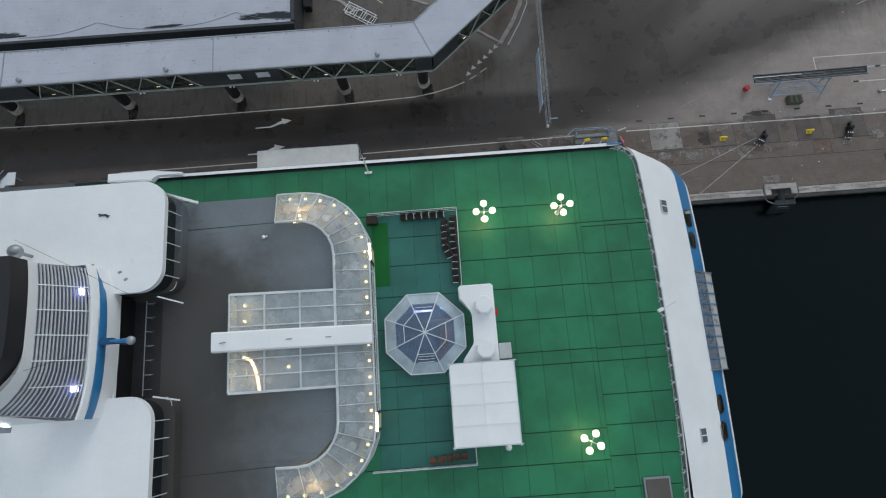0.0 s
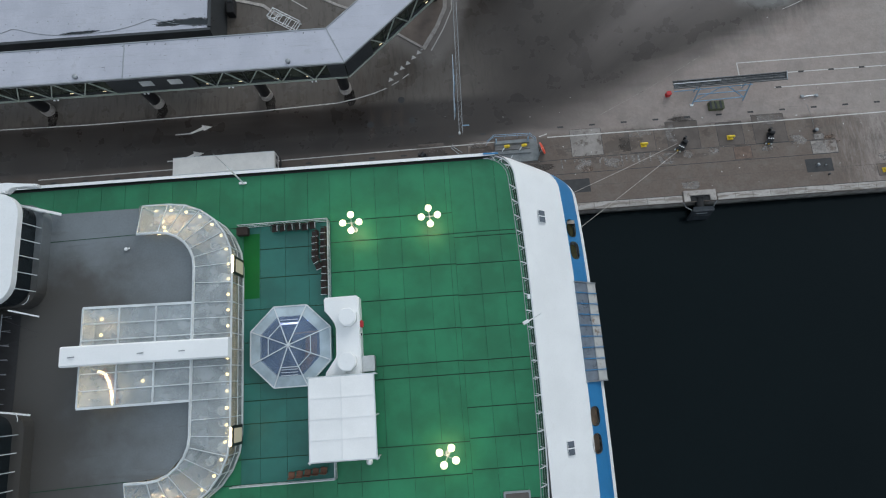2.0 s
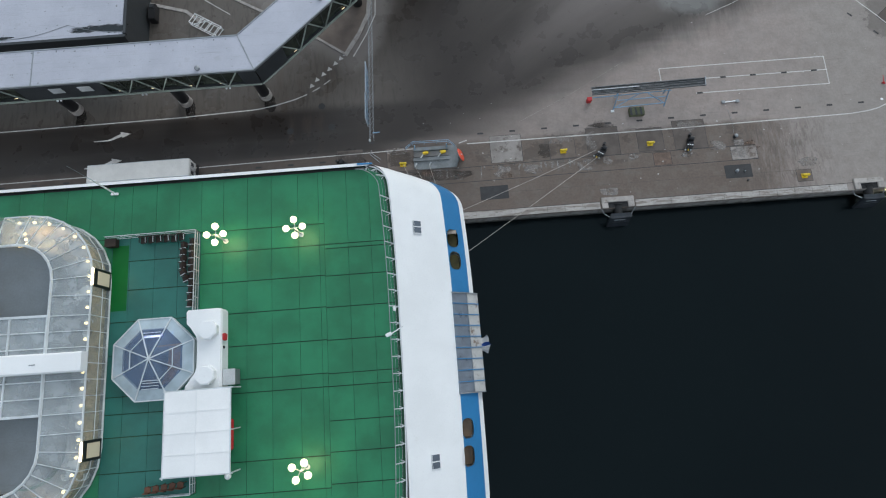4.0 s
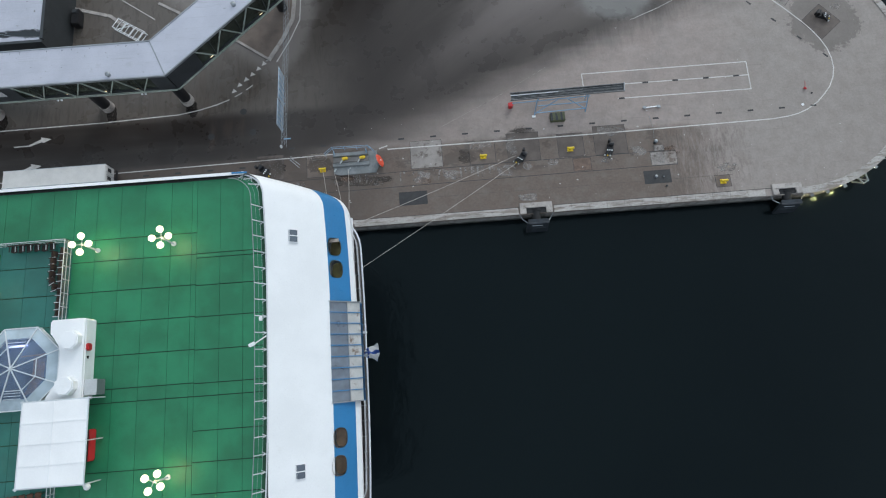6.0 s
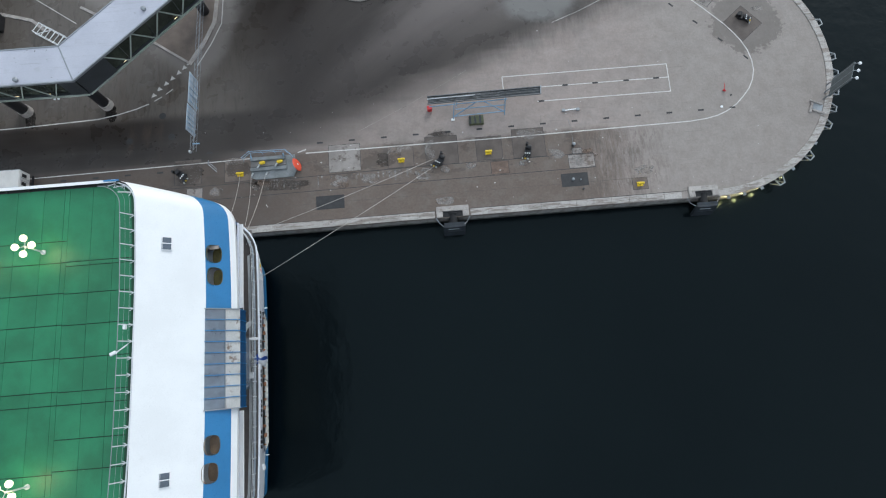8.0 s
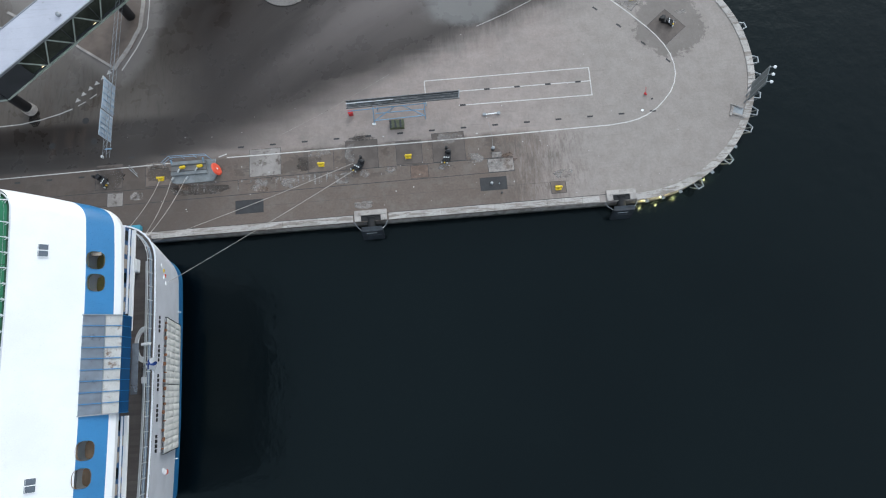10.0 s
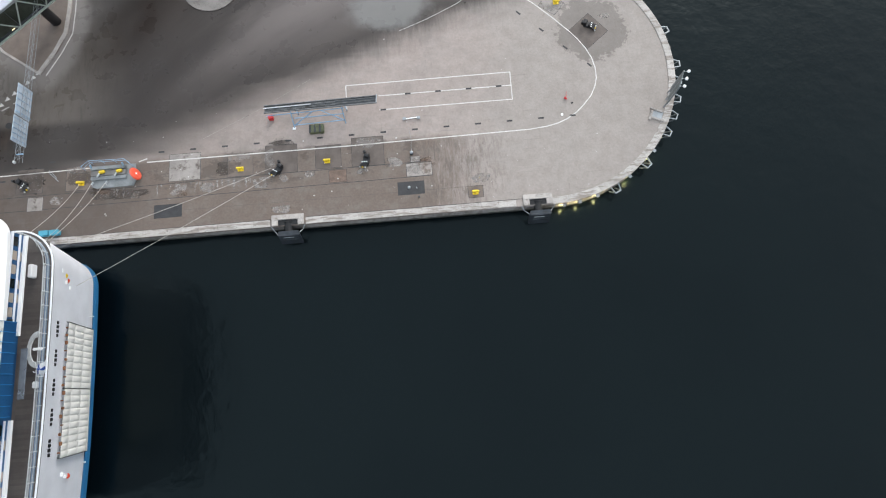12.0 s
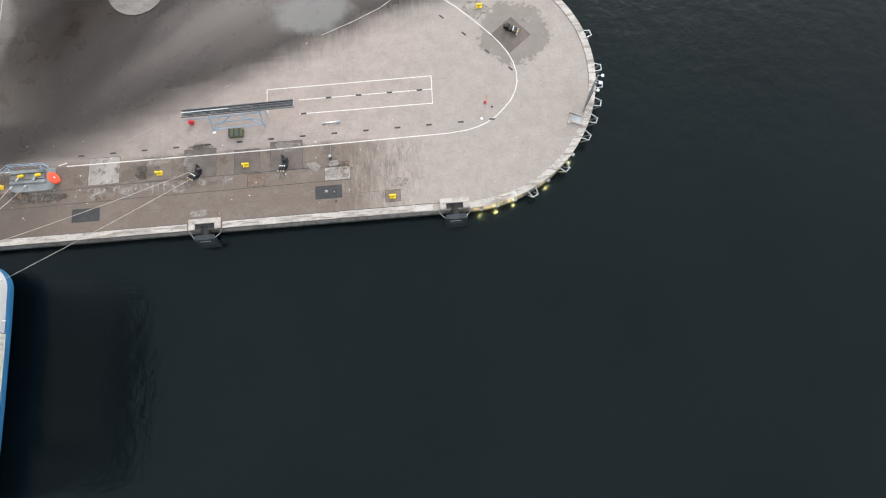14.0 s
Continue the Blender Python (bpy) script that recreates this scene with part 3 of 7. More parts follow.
def pane(pts, t, bm=None):
    """A flat plate of thickness t on the corner points pts."""
    bm = bm or bmesh.new()
    pts = [Vector(p) for p in pts]
    n = (pts[1] - pts[0]).cross(pts[2] - pts[0]).normalized() * t
    top, low = [bm.verts.new(p) for p in pts], [bm.verts.new(p - n) for p in pts]
    bm.faces.new(top)
    bm.faces.new(low[::-1])
    k = len(pts)
    for i in range(k):
        bm.faces.new((top[i], low[i], low[(i + 1) % k], top[(i + 1) % k]))
    return bm


def sheet(rows, off):
    """A skin with a second skin at the offset off, closed round its rim."""
    bm = bmesh.new()
    off = Vector(off)
    a = [[bm.verts.new(p) for p in r] for r in rows]
    b = [[bm.verts.new(Vector(p) + off) for p in r] for r in rows]
    m, n = len(rows), len(rows[0])
    for g in (a, b):
        for i in range(m - 1):
            for j in range(n - 1):
                bm.faces.new((g[i][j], g[i + 1][j], g[i + 1][j + 1], g[i][j + 1]))
    rim = [(i, 0) for i in range(m)] + [(m - 1, j) for j in range(1, n)] + [(i, n - 1) for i in range(m - 2, -1, -1)] + [(0, j) for j in range(n - 2, 0, -1)]
    for (i, j), (k, l) in zip(rim, rim[1:] + rim[:1]):
        bm.faces.new((a[i][j], a[k][l], b[k][l], b[i][j]))
    return bm


def clip(poly, outline):
    """The part of poly inside a convex outline that runs clockwise."""
    out = list(poly)
    for (ax, ay), (bx, by) in zip(outline, outline[1:] + outline[:1]):
        src, out = out, []
        for (px, py), (qx, qy) in zip(src, src[1:] + src[:1]):
            sp = (bx - ax) * (py - ay) - (by - ay) * (px - ax)
            sq = (bx - ax) * (qy - ay) - (by - ay) * (qx - ax)
            if sp <= 0:
                out.append((px, py))
            if sp * sq < 0:
                t = sp / (sp - sq)
                out.append((px + t * (qx - px), py + t * (qy - py)))
        if not out:
            return []
    return out


# ---- the setting: yard, quay and harbour ----
SEA = -2.2
QUAY = 21.5
HEAD = (86.2, 42.0, 20.6)
head_arc = arc(HEAD[0], HEAD[1], HEAD[2], -90, 90, 40)
shore = [(-900, QUAY)] + head_arc + [(30, HEAD[1] + HEAD[2]), (30, 900), (-900, 900)]
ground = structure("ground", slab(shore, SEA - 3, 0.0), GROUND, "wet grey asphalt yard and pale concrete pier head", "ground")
structure("water", slab([(-2500, -2500), (2500, -2500), (2500, 2500), (-2500, 2500)], SEA - 1.0, SEA), WATER, "calm almost black harbour water", "water")

wall_line = [(-120, QUAY)] + head_arc + [(40, HEAD[1] + HEAD[2])]
quay_wall = structure("quay_wall", ribbon([(p[0], p[1]) for p in wall_line], 0.08, SEA - 1, -0.30), QUAY_FACE, "stained concrete quay wall above dark water", "quay wall")

random.seed(3)
# coping stones: a straight run and the round pier head
for i in range(58):
    x0 = -59.0 + i * 2.5
    if 46.2 < x0 + 1.25 < 50.8 or 82.0 < x0 + 1.25 < 86.2:
        continue
    bm = slab([(x0 + 0.012, QUAY - 0.06), (x0 + 2.488, QUAY - 0.06), (x0 + 2.488, QUAY + 0.92), (x0 + 0.012, QUAY + 0.92)], -0.42, 0.11 + random.uniform(-0.012, 0.012), bev=0.03)
    part("coping_stone", bm, COPING, quay_wall)
stone_n = 27
for i in range(stone_n):
    a0, a1 = -90 + 180 * i / stone_n + 0.03, -90 + 180 * (i + 1) / stone_n - 0.03
    outer, inner = arc(HEAD[0], HEAD[1], HEAD[2] + 0.06, a0, a1, 4), arc(HEAD[0], HEAD[1], HEAD[2] - 0.95, a0, a1, 4)
    part("coping_stone", slab(outer + inner[::-1], -0.42, 0.11 + random.uniform(-0.006, 0.006), bev=0.012), COPING, quay_wall)

# concrete apron: slabs and strips that differ in age
pavement = structure("pavement", box((30, 25.0, 0.001), (94, 0.05, 0.006)), SLAB_DARK, "narrow dark expansion joint in the quay apron", "pavement")
for x0, x1, y0, y1, m in (
    (31.4, 35.9, 29.5, 33.62, SLAB_PALE), (39.9, 43.55, 29.45, 32.95, SLAB_BROWN), (45.4, 50.0, 29.4, 33.72, SLAB_DARK), (52.72, 56.4, 29.57, 33.07, SLAB_DARK),
    (58.03, 62.65, 29.45, 33.86, SLAB_DARK), (9.2, 13.0, 29.4, 33.1, SLAB_DARK), (16.4, 20.4, 29.3, 32.9, SLAB_BROWN), (65.8, 69.45, 27.25, 29.2, SLAB_PALE),
    (54.6, 57.1, 27.3, 29.15, RUST_STAIN), (66.5, 67.8, 29.45, 30.25, SLAB_PALE), (74.4, 76.5, 23.3, 25.0, SLAB_BROWN), (11.0, 13.2, 26.7, 28.7, SLAB_PALE),
    (92.8, 96.9, 46.05, 50.45, SLAB_DARK), (88.4, 91.3, 52.1, 54.7, SLAB_PALE),
):
    turn = radians(-51) if x0 > 92 else radians(-40) if x0 > 88 else 0.0
    part("slab_joint", box(((x0 + x1) / 2, (y0 + y1) / 2, 0.0), (x1 - x0 + 0.11, y1 - y0 + 0.11, 0.008), turn), PLATE, pavement)
    part("slab", box(((x0 + x1) / 2, (y0 + y1) / 2, 0.002), (x1 - x0, y1 - y0, 0.018), turn), m, pavement)
for pts in ([(-40, 28.75), (18.7, 28.98), (30.0, 29.16), (45.0, 29.34), (69.4, 29.36)], [(-40, 26.7), (18.9, 26.84), (45.0, 27.05), (69.4, 27.18)]):
    part("channel", ribbon(pts, 0.08, 0.0, 0.008), PLATE, pavement)
part("channel", ribbon([(-58, 22.47), (46.2, 22.47)], 0.07, 0.0, 0.01), PLATE, pavement)
part("channel", ribbon([(50.8, 22.47), (82.0, 22.5)], 0.07, 0.0, 0.01), PLATE, pavement)
for x0, x1, y0, y1 in ((29.35, 33.35, 24.05, 26.05), (64.35, 68.2, 24.5, 26.48)):
    part("cover_plate", box(((x0 + x1) / 2, (y0 + y1) / 2, 0.012), (x1 - x0, y1 - y0, 0.024), 0, 0.008), PLATE, pavement, "dark steel cover plate")

# worn and stained spots with ragged edges


def ragged(x, y, rx, ry, seed, spiky=0.10, k=84):
    """A rough, finely notched outline round a place."""
    random.seed(seed)
    waves = [(f, random.uniform(0, 6.28), 0.26 / f ** 0.8) for f in (2, 3, 5, 8, 13)]
    pts = []
    for i in range(k):
        a = 2 * math.pi * i / k
        r = 0.86 + sum(w * math.sin(f * a + ph) for f, ph, w in waves) * 0.55 + random.uniform(-spiky, spiky)
        pts.append((x + rx * r * math.copysign(abs(math.cos(a)) ** 0.75, math.cos(a)), y + ry * r * math.copysign(abs(math.sin(a)) ** 0.75, math.sin(a))))
    return pts


LEVEL_UP = 0.0
for x, y, rx, ry, m, seed in (
    (46.1, 31.8, 0.75, 1.9, PALE_FILM, 1), (44.9, 28.2, 1.5, 0.95, PALE_FILM, 2), (41.7, 32.3, 1.7, 0.75, PALE_FILM, 3), (60.4, 33.0, 1.9, 0.95, PALE_FILM, 4),
    (66.9, 28.3, 1.4, 0.8, PALE_FILM, 5), (68.6, 28.2, 0.9, 0.7, RUST_FILM, 6), (67.2, 29.8, 0.8, 0.5, PALE_FILM, 7), (32.7, 28.2, 1.3, 1.2, PALE_FILM, 8),
    (33.2, 27.5, 0.9, 0.5, RUST_FILM, 9), (37.2, 28.1, 1.5, 0.8, PALE_FILM, 10), (21.5, 28.3, 1.4, 0.8, PALE_FILM, 11), (22.2, 28.7, 0.9, 0.5, RUST_FILM, 12),
    (17.9, 32.4, 1.5, 0.7, PALE_FILM, 13), (15.2, 28.0, 1.0, 0.8, PALE_FILM, 14), (51.8, 28.9, 0.9, 0.5, PALE_FILM, 15), (64.0, 29.6, 1.3, 0.9, PALE_FILM, 16),
    (26.4, 27.9, 1.0, 0.6, PALE_FILM, 17), (59.4, 28.6, 0.8, 0.5, PALE_FILM, 18), (48.0, 28.6, 0.8, 0.6, PALE_FILM, 19), (90.3, 52.9, 1.3, 0.9, PALE_FILM, 20),
    (97.6, 50.6, 0.9, 0.5, PALE_FILM, 21), (95.9, 49.0, 0.8, 0.5, PALE_FILM, 22), (76.4, 26.2, 1.6, 0.7, PALE_FILM, 23), (47.6, 23.9, 1.6, 0.6, PALE_FILM, 24),
    (39.9, 30.9, 1.9, 1.3, WET_FILM, 32), (47.9, 34.1, 2.0, 0.4, WET_FILM, 33), (18.3, 31.2, 2.2, 1.3, WET_FILM, 38),
    (24.0, 28.2, 4.4, 0.9, WET_FILM, 41), (11.2, 31.2, 2.4, 1.9, WET_FILM, 42), (68.9, 29.3, 1.2, 0.8, RUST_FILM, 45),
    (32.6, 33.3, 0.55, 0.16, WET_FILM, 49), (33.9, 33.2, 0.3, 0.16, WET_FILM, 50), (21.4, 28.9, 1.2, 0.7, RUST_FILM, 51),
):
    LEVEL_UP += 0.0004
    part("stain", slab(ragged(x, y, rx, ry, seed), 0.002, 0.0135 + LEVEL_UP), m, pavement)

# salt runs below the drain channel and pale litter
random.seed(21)
for x0, x1, count in ((22.0, 30.2, 11), (34.2, 37.2, 9), (37.2, 43.4, 17), (31.4, 33.5, 5)):
    for k in range(count):
        x = random.uniform(x0, x1)
        w, d = random.choice((0.05, 0.07, 0.10, 0.22)) * random.uniform(0.8, 1.4), random.uniform(0.3, 1.9)
        part("salt_run", slab([(x, 29.1), (x + w, 29.08), (x + w * 0.9, 29.1 - d * 0.6), (x + w * 0.6, 29.1 - d), (x + w * 0.2, 29.06 - d * 0.9)][::-1], 0.006, 0.012), SALT_FILM, pavement)
bm = bmesh.new()
for k in range(80):
    x, y = random.uniform(12, 96), random.uniform(22.8, 33.5) if k % 3 else random.uniform(33, 50)
    r = random.uniform(0.03, 0.11) * (2.0 if k % 17 == 0 else 1)
    if 40 < y and x < 60:
        continue
    slab([(x + r * random.uniform(0.5, 1.2) * math.cos(a), y + r * random.uniform(0.3, 1.0) * math.sin(a)) for a in (0, 1.1, 2.3, 3.4, 4.6, 5.5)], 0.012, 0.02, bm)
tagged(part("litter", bm, LINE), "scattered pale droppings and litter on the quay", "litter", "", "stuff")

# kerbs, islands and markings
marks = structure("road_marking", ribbon([(-75, 40.6), (-39, 40.05), (-14, 40.25), (-2.4, 40.65)] + [(0.4, 41.1), (3.2, 41.8), (5.1, 42.5)], 0.16, 0.004, 0.012), LINE, "worn white edge line on the wet road", "road marking")


def mark(pts, w=0.15, m=LINE):
    part("painted_line", ribbon(pts, w, 0.004, 0.012), m, marks)


for a, b in (((5.9, 42.9), (7.0, 43.5)), ((7.6, 43.9), (8.6, 44.6))):
    mark([a, b])
mark([(-46, 31.9), (-28, 32.0), (-5.8, 32.25), (14.9, 32.5), (20.9, 32.62)], 0.14)
mark([(26.9, 32.95), (28.1, 33.32)], 0.16)
mark([(28.1, 32.76), (57, 32.72), (70, 32.85), (84.2, 33.0), (86.8, 33.25), (88.4, 33.6), (89.8, 34.15), (91.4, 35.1), (92.7, 36.3), (93.8, 37.5), (94.6, 38.9), (95.05, 40.4), (95.1, 42.0), (94.8, 43.7), (94.1, 45.4), (93.2, 46.9), (92.0, 48.5), (89.8, 51.0), (87.1, 53.8), (84.5, 56.0)], 0.16)
mark([(57.6, 42.42), (82.3, 42.47)], 0.15)
mark([(82.3, 42.5), (82.2, 37.95)], 0.15)
mark([(62.4, 40.32), (82.2, 40.3)], 0.15)
mark([(62.4, 38.04), (82.2, 38.0)], 0.15)
mark([(57.6, 42.42), (57.62, 38.5)], 0.15)
mark([(66.2, 50.9), (70.6, 52.6), (75.3, 54.8), (80, 58)], 0.06)
mark([(36, 35.6), (44, 39.4), (52.4, 44.0)], 0.06, SLAB_PALE)
for x, y in ((-20.9, 38.3), (-22.0, 34.2)):
    part("painted_arrow", slab([(x, y), (x - 1.6, y + 0.42), (x - 1.45, y + 0.1), (x - 3.3, y - 0.75), (x - 5.4, y - 0.78), (x - 5.4, y - 0.95), (x - 3.0, y - 0.92), (x - 1.3, y - 0.35), (x - 1.2, y - 0.55)][::-1], 0.004, 0.012), LINE, marks)
for x, y in ((5.75, 43.84), (6.57, 44.79), (7.56, 45.63), (8.47, 46.4), (9.39, 47.26), (10.22, 48.04), (10.89, 48.74)):
    part("give_way_triangle", slab([(x - 0.3, y - 0.34), (x + 0.5, y - 0.08), (x - 0.05, y + 0.42)], 0.004, 0.012), LINE, marks)
# the traffic island under the walkway
island_line = [(16.0, 62), (16.0, 59.0), (15.8, 55.1), (14.3, 51.8), (12.2, 48.2)]
island = structure("pavement_island", slab([(5.3, 52.9), (11.0, 48.9), (13.6, 51.9), (15.0, 55.2), (15.2, 59.2), (15.2, 62), (2.0, 62)][::-1], 0.0, 0.12, bev=0.02), SLAB_BROWN, "raised concrete traffic island with a pale kerb", "traffic island")
part("kerb", ribbon([(15.1, 62), (15.1, 59.1), (14.75, 55.3), (13.3, 52.1), (11.0, 48.5)], 0.6, 0.0, 0.17), CONCRETE, island)
part("kerb", ribbon([(11.0, 48.7), (5.3, 52.85), (2.0, 56.5)], 0.35, 0.0, 0.17), CONCRETE, island)
mark(island_line, 0.16)
# drain slots
bm = box((0, 0, 0.006), (0.85, 0.26, 0.012))
slot = mesh_of("drain_slot", bm, PLATE)
drains = structure("drain", box((14.2, 34.0, 0.006), (0.85, 0.26, 0.012)), PLATE, "short dark steel drain slot in the yard", "drain")
piece("slot", slot, (18.84, 34.02, 0), drains)
for i in range(14):
    piece("slot", slot, (30.16 + 4.66 * i, 34.2 + 0.035 * i, 0), drains)
for i in range(15):
    piece("slot", slot, (-57.6 + 4.62 * i, 31.15 + 0.028 * i, 0), drains)
for x, y, a in ((84.65, 52.34, -45), (87.84, 49.1, -45), (91.06, 45.8, -45), (94.32, 42.59, -48)):
    piece("slot", slot, (x, y, 0), drains, radians(a))
for x, y in ((63.0, 38.03), (66.8, 40.3), (71.3, 40.3), (75.9, 40.3), (80.4, 40.3)):
    piece("slot", slot, (x, y, 0.008), drains)
for x, y in ((7.2, 40.4), (2.5, 36.8), (8.6, 37.0)):
    part("manhole", slab(arc(x, y, 0.5, 0, 348, 15), 0.0, 0.012), PLATE, drains, "round iron manhole cover")

# fender recesses in the quay edge
for x0, x1 in ((46.2, 50.8), (82.0, 86.2)):
    xm = (x0 + x1) / 2
    f = thing("quay_fender", (xm, QUAY, SEA), "black rubber quay fender with dark panel in a concrete recess", "fender", "quay fenders")
    bm = box((xm, QUAY + 1.15, 0.12), (x1 - x0, 0.75, 0.3), 0, 0.05)
    box((x0 + 0.45, QUAY + 0.4, 0.1), (0.9, 0.9, 0.26), 0, 0.05, bm)
    box((x1 - 0.45, QUAY + 0.4, 0.1), (0.9, 0.9, 0.26), 0, 0.05, bm)
    part("recess", bm, CONCRETE, f, "raised pale concrete surround")
    part("dark_bed", box((xm, QUAY + 0.4, 0.02), (x1 - x0 - 1.8, 0.8, 0.05)), RUBBER, f)
    bm = rod((xm, QUAY + 0.5, -0.35), (xm, QUAY - 1.2, -0.45), 0.6, None, 16)
    rod((xm, QUAY + 0.55, -0.35), (xm, QUAY + 0.4, -0.35), 0.75, bm, 16)
    rod((xm, QUAY - 1.1, -0.45), (xm, QUAY - 1.3, -0.45), 0.8, bm, 16)
    part("rubber_cell", bm, RUBBER, f, "", True)
    bm = box((xm + 0.1, QUAY - 1.75, -1.1), (3.1, 0.35, 3.0), 0, 0.06, None, (-14, 0))
    box((xm + 0.1, QUAY - 1.3, 0.32), (2.9, 0.7, 0.14), 0, 0.04, bm, (10, 0))
    part("panel", bm, FENDER_STEEL, f, "dark blue-grey steel fender panel")
    for k, w in enumerate((1.9, 1.5, 2.2)):
        part("panel_rib", box((xm - 0.2 + 0.2 * k, QUAY - 1.62 - 0.15 * k, 0.35 - 0.6 * k), (w, 0.12, 0.07), 0, 0.02), GREY_STEEL if k == 1 else FENDER_STEEL, f)
    for s in (-1, 1):
        part("chain", pipe([(xm + s * 2.4, QUAY - 0.05, 0.0), (xm + s * 2.0, QUAY - 0.7, -0.35), (xm + s * 1.45, QUAY - 1.35, 0.1)], 0.055), GREY_STEEL, f)

# ---- the ferry ----
A = 3.3  # the ship's middle line
ferry = thing("ferry", (-40, A, SEA), "large white and blue passenger ferry moored at the quay", "ship")


def stern_line(xs, hw, rc, xf, n=8, camber=0.45, rs=None, ext=0.0, south=1.0):
    """The plan outline from the port side round the stern to the starboard side."""
    pts = [(xf, A + hw)] + arc(xs - rc, A + hw - rc, rc, 90, 0, n)
    m = 14
    rs = rc if rs is None else rs
    top, low = A + hw - rc, A - hw - ext + rs
    pts += [(xs, top + (low - top) * i / m) for i in range(1, m)]
    pts += arc(xs - rs, low, rs, 0, -90, n) + [(xf, A - hw - ext)]
    return [(x - camber * (1.0 if y > A else south) * max(0.0, abs(y - A) - 3.0) ** 2 / 160.0 * (1 if x > xs - rc - 0.1 else 0), y) for x, y in pts]


def bow(hw, xb):
    return [(xb + 40, A - hw), (xb + 18, A - hw * 0.8), (xb + 5, A - hw * 0.4), (xb, A), (xb + 5, A + hw * 0.4), (xb + 18, A + hw * 0.8), (xb + 40, A + hw)]


# hull
rows = []
for z, xs, hw, rc in ((-3.2, 17.5, 14.4, 3.0), (-0.6, 21.6, 14.9, 3.4), (0.4, 22.35, 15.2, 3.7), (1.6, 22.4, 15.3, 3.8)):
    rows.append([(x, y, z) for x, y in stern_line(xs, hw, rc, -90, 8, 0.3, 1.0, 1.5) + bow(hw, -150 - z)])
part("hull_lower", loft(rows, None, True), BLUE, ferry, "blue lower hull", True)
rows = []
for z, xs, hw, rc in ((1.6, 22.35, 15.3, 3.8), (10.6, 24.8, 15.7, 4.2), (14.6, 25.75, 15.75, 4.2)):
    rows.append([(x, y, z) for x, y in stern_line(xs, hw, rc, -90, 8, 0.3, 1.0, 1.5) + bow(hw, -150 - z)])
part("hull_upper", loft(rows, None, True), STERN_WHITE, ferry, "weathered white upper hull", True)
part("mooring_deck", slab(stern_line(25.7, 15.7, 4.2, -20, 8, 0.3, 1.0, 1.5)[::-1], 14.3, 14.6), TEAK, ferry, "grey-brown planked aft deck")
part("hull_rim", pipe([(x, y, 14.66) for x, y in stern_line(25.75, 15.75, 4.2, 10, 8, 0.3, 1.0, 1.5)], 0.10), STERN_WHITE, ferry)
# stern doors


def stern_x(z):
    return 22.35 + (z - 1.6) * 0.272 if z < 10.6 else 24.8 + (z - 10.6) * 0.2375


door = part("stern_door", loft([[(stern_x(z) + 0.28, y, z) for y in (8.7, 1.0, -6.7)] for z in (1.75, 6.0, 10.5)]), DOOR_WHITE, ferry, "large rust-streaked white stern door")
for k in range(20):
    y = 8.28 - k * 0.767
    for z0, z1 in ((10.35, 8.25), (8.05, 5.2), (5.0, 1.95)):
        rows_p = []
        for z, d in ((z0, 0.0), (z0 - 0.18, 0.075), ((z0 + z1) / 2, 0.1), (z1 + 0.18, 0.075), (z1, 0.0)):
            rows_p.append([(stern_x(z) + 0.285 + d * w, y + o * 0.36, z) for o, w in ((-1, 0), (-0.8, 0.7), (-0.3, 1), (0.3, 1), (0.8, 0.7), (1, 0))])
        part("door_panel", loft(rows_p), DOOR_WHITE, door, "", True)
for z in (1.75, 5.9, 10.5):
    part("door_beam", bar((stern_x(z) + 0.30, 8.7, z), (stern_x(z) + 0.30, -6.7, z), 0.07, 0.06), DOOR_WHITE if z not in (1.75, 10.5) else GREY_STEEL, door)
for y in (8.7, 1.0, -6.7):
    part("door_edge", bar((stern_x(1.7) + 0.22, y, 1.7), (stern_x(10.6) + 0.22, y, 10.6), 0.05, 0.26), BLACK, door)
for k in range(16):
    y = 8.0 - k * 0.93
    part("hinge", box((stern_x(10.5) + 0.3, y + 0.12 * math.sin(7.0 * k), 10.62 + 0.12 * math.sin(3.0 * k)), (0.26, 0.16 + 0.14 * (k % 3), 0.24), 0, 0.04), plain("rust", (0.22, 0.10, 0.05), 0.8) if k == 0 else bpy.data.materials["rust"], door)
# ventilation slots above the doors
for g in range(5):
    y0 = 8.4 - g * 3.25
    for k in range(4):
        y = y0 - k * 0.5
        part("vent_slot", box((stern_x(12.7) + 0.02, y, 12.7), (0.12, 0.36, 0.42 if k in (1, 2) else 0.32), 0, 0.03), BLACK, ferry)
for y, z, m in ((14.6, 12.0, WHITE), (13.4, 11.0, WHITE), (12.9, 9.9, WHITE), (14.2, 11.0, YELLOW), (13.7, 10.4, ORANGE), (-8.6, 8.6, WHITE), (-8.9, 7.6, WHITE), (-9.0, 6.8, ORANGE)):
    part("fairlead", box((stern_x(z) - 0.15 - 0.05 * max(0, y - 12), y, z), (0.5, 0.55, 0.45), 0, 0.1), m, ferry)
for y in (10.4, -8.0):
    part("stern_lamp", box((stern_x(2.2) + 0.2, y, 2.3), (0.5, 0.14, 0.14), 0, 0.03), WHITE, ferry)

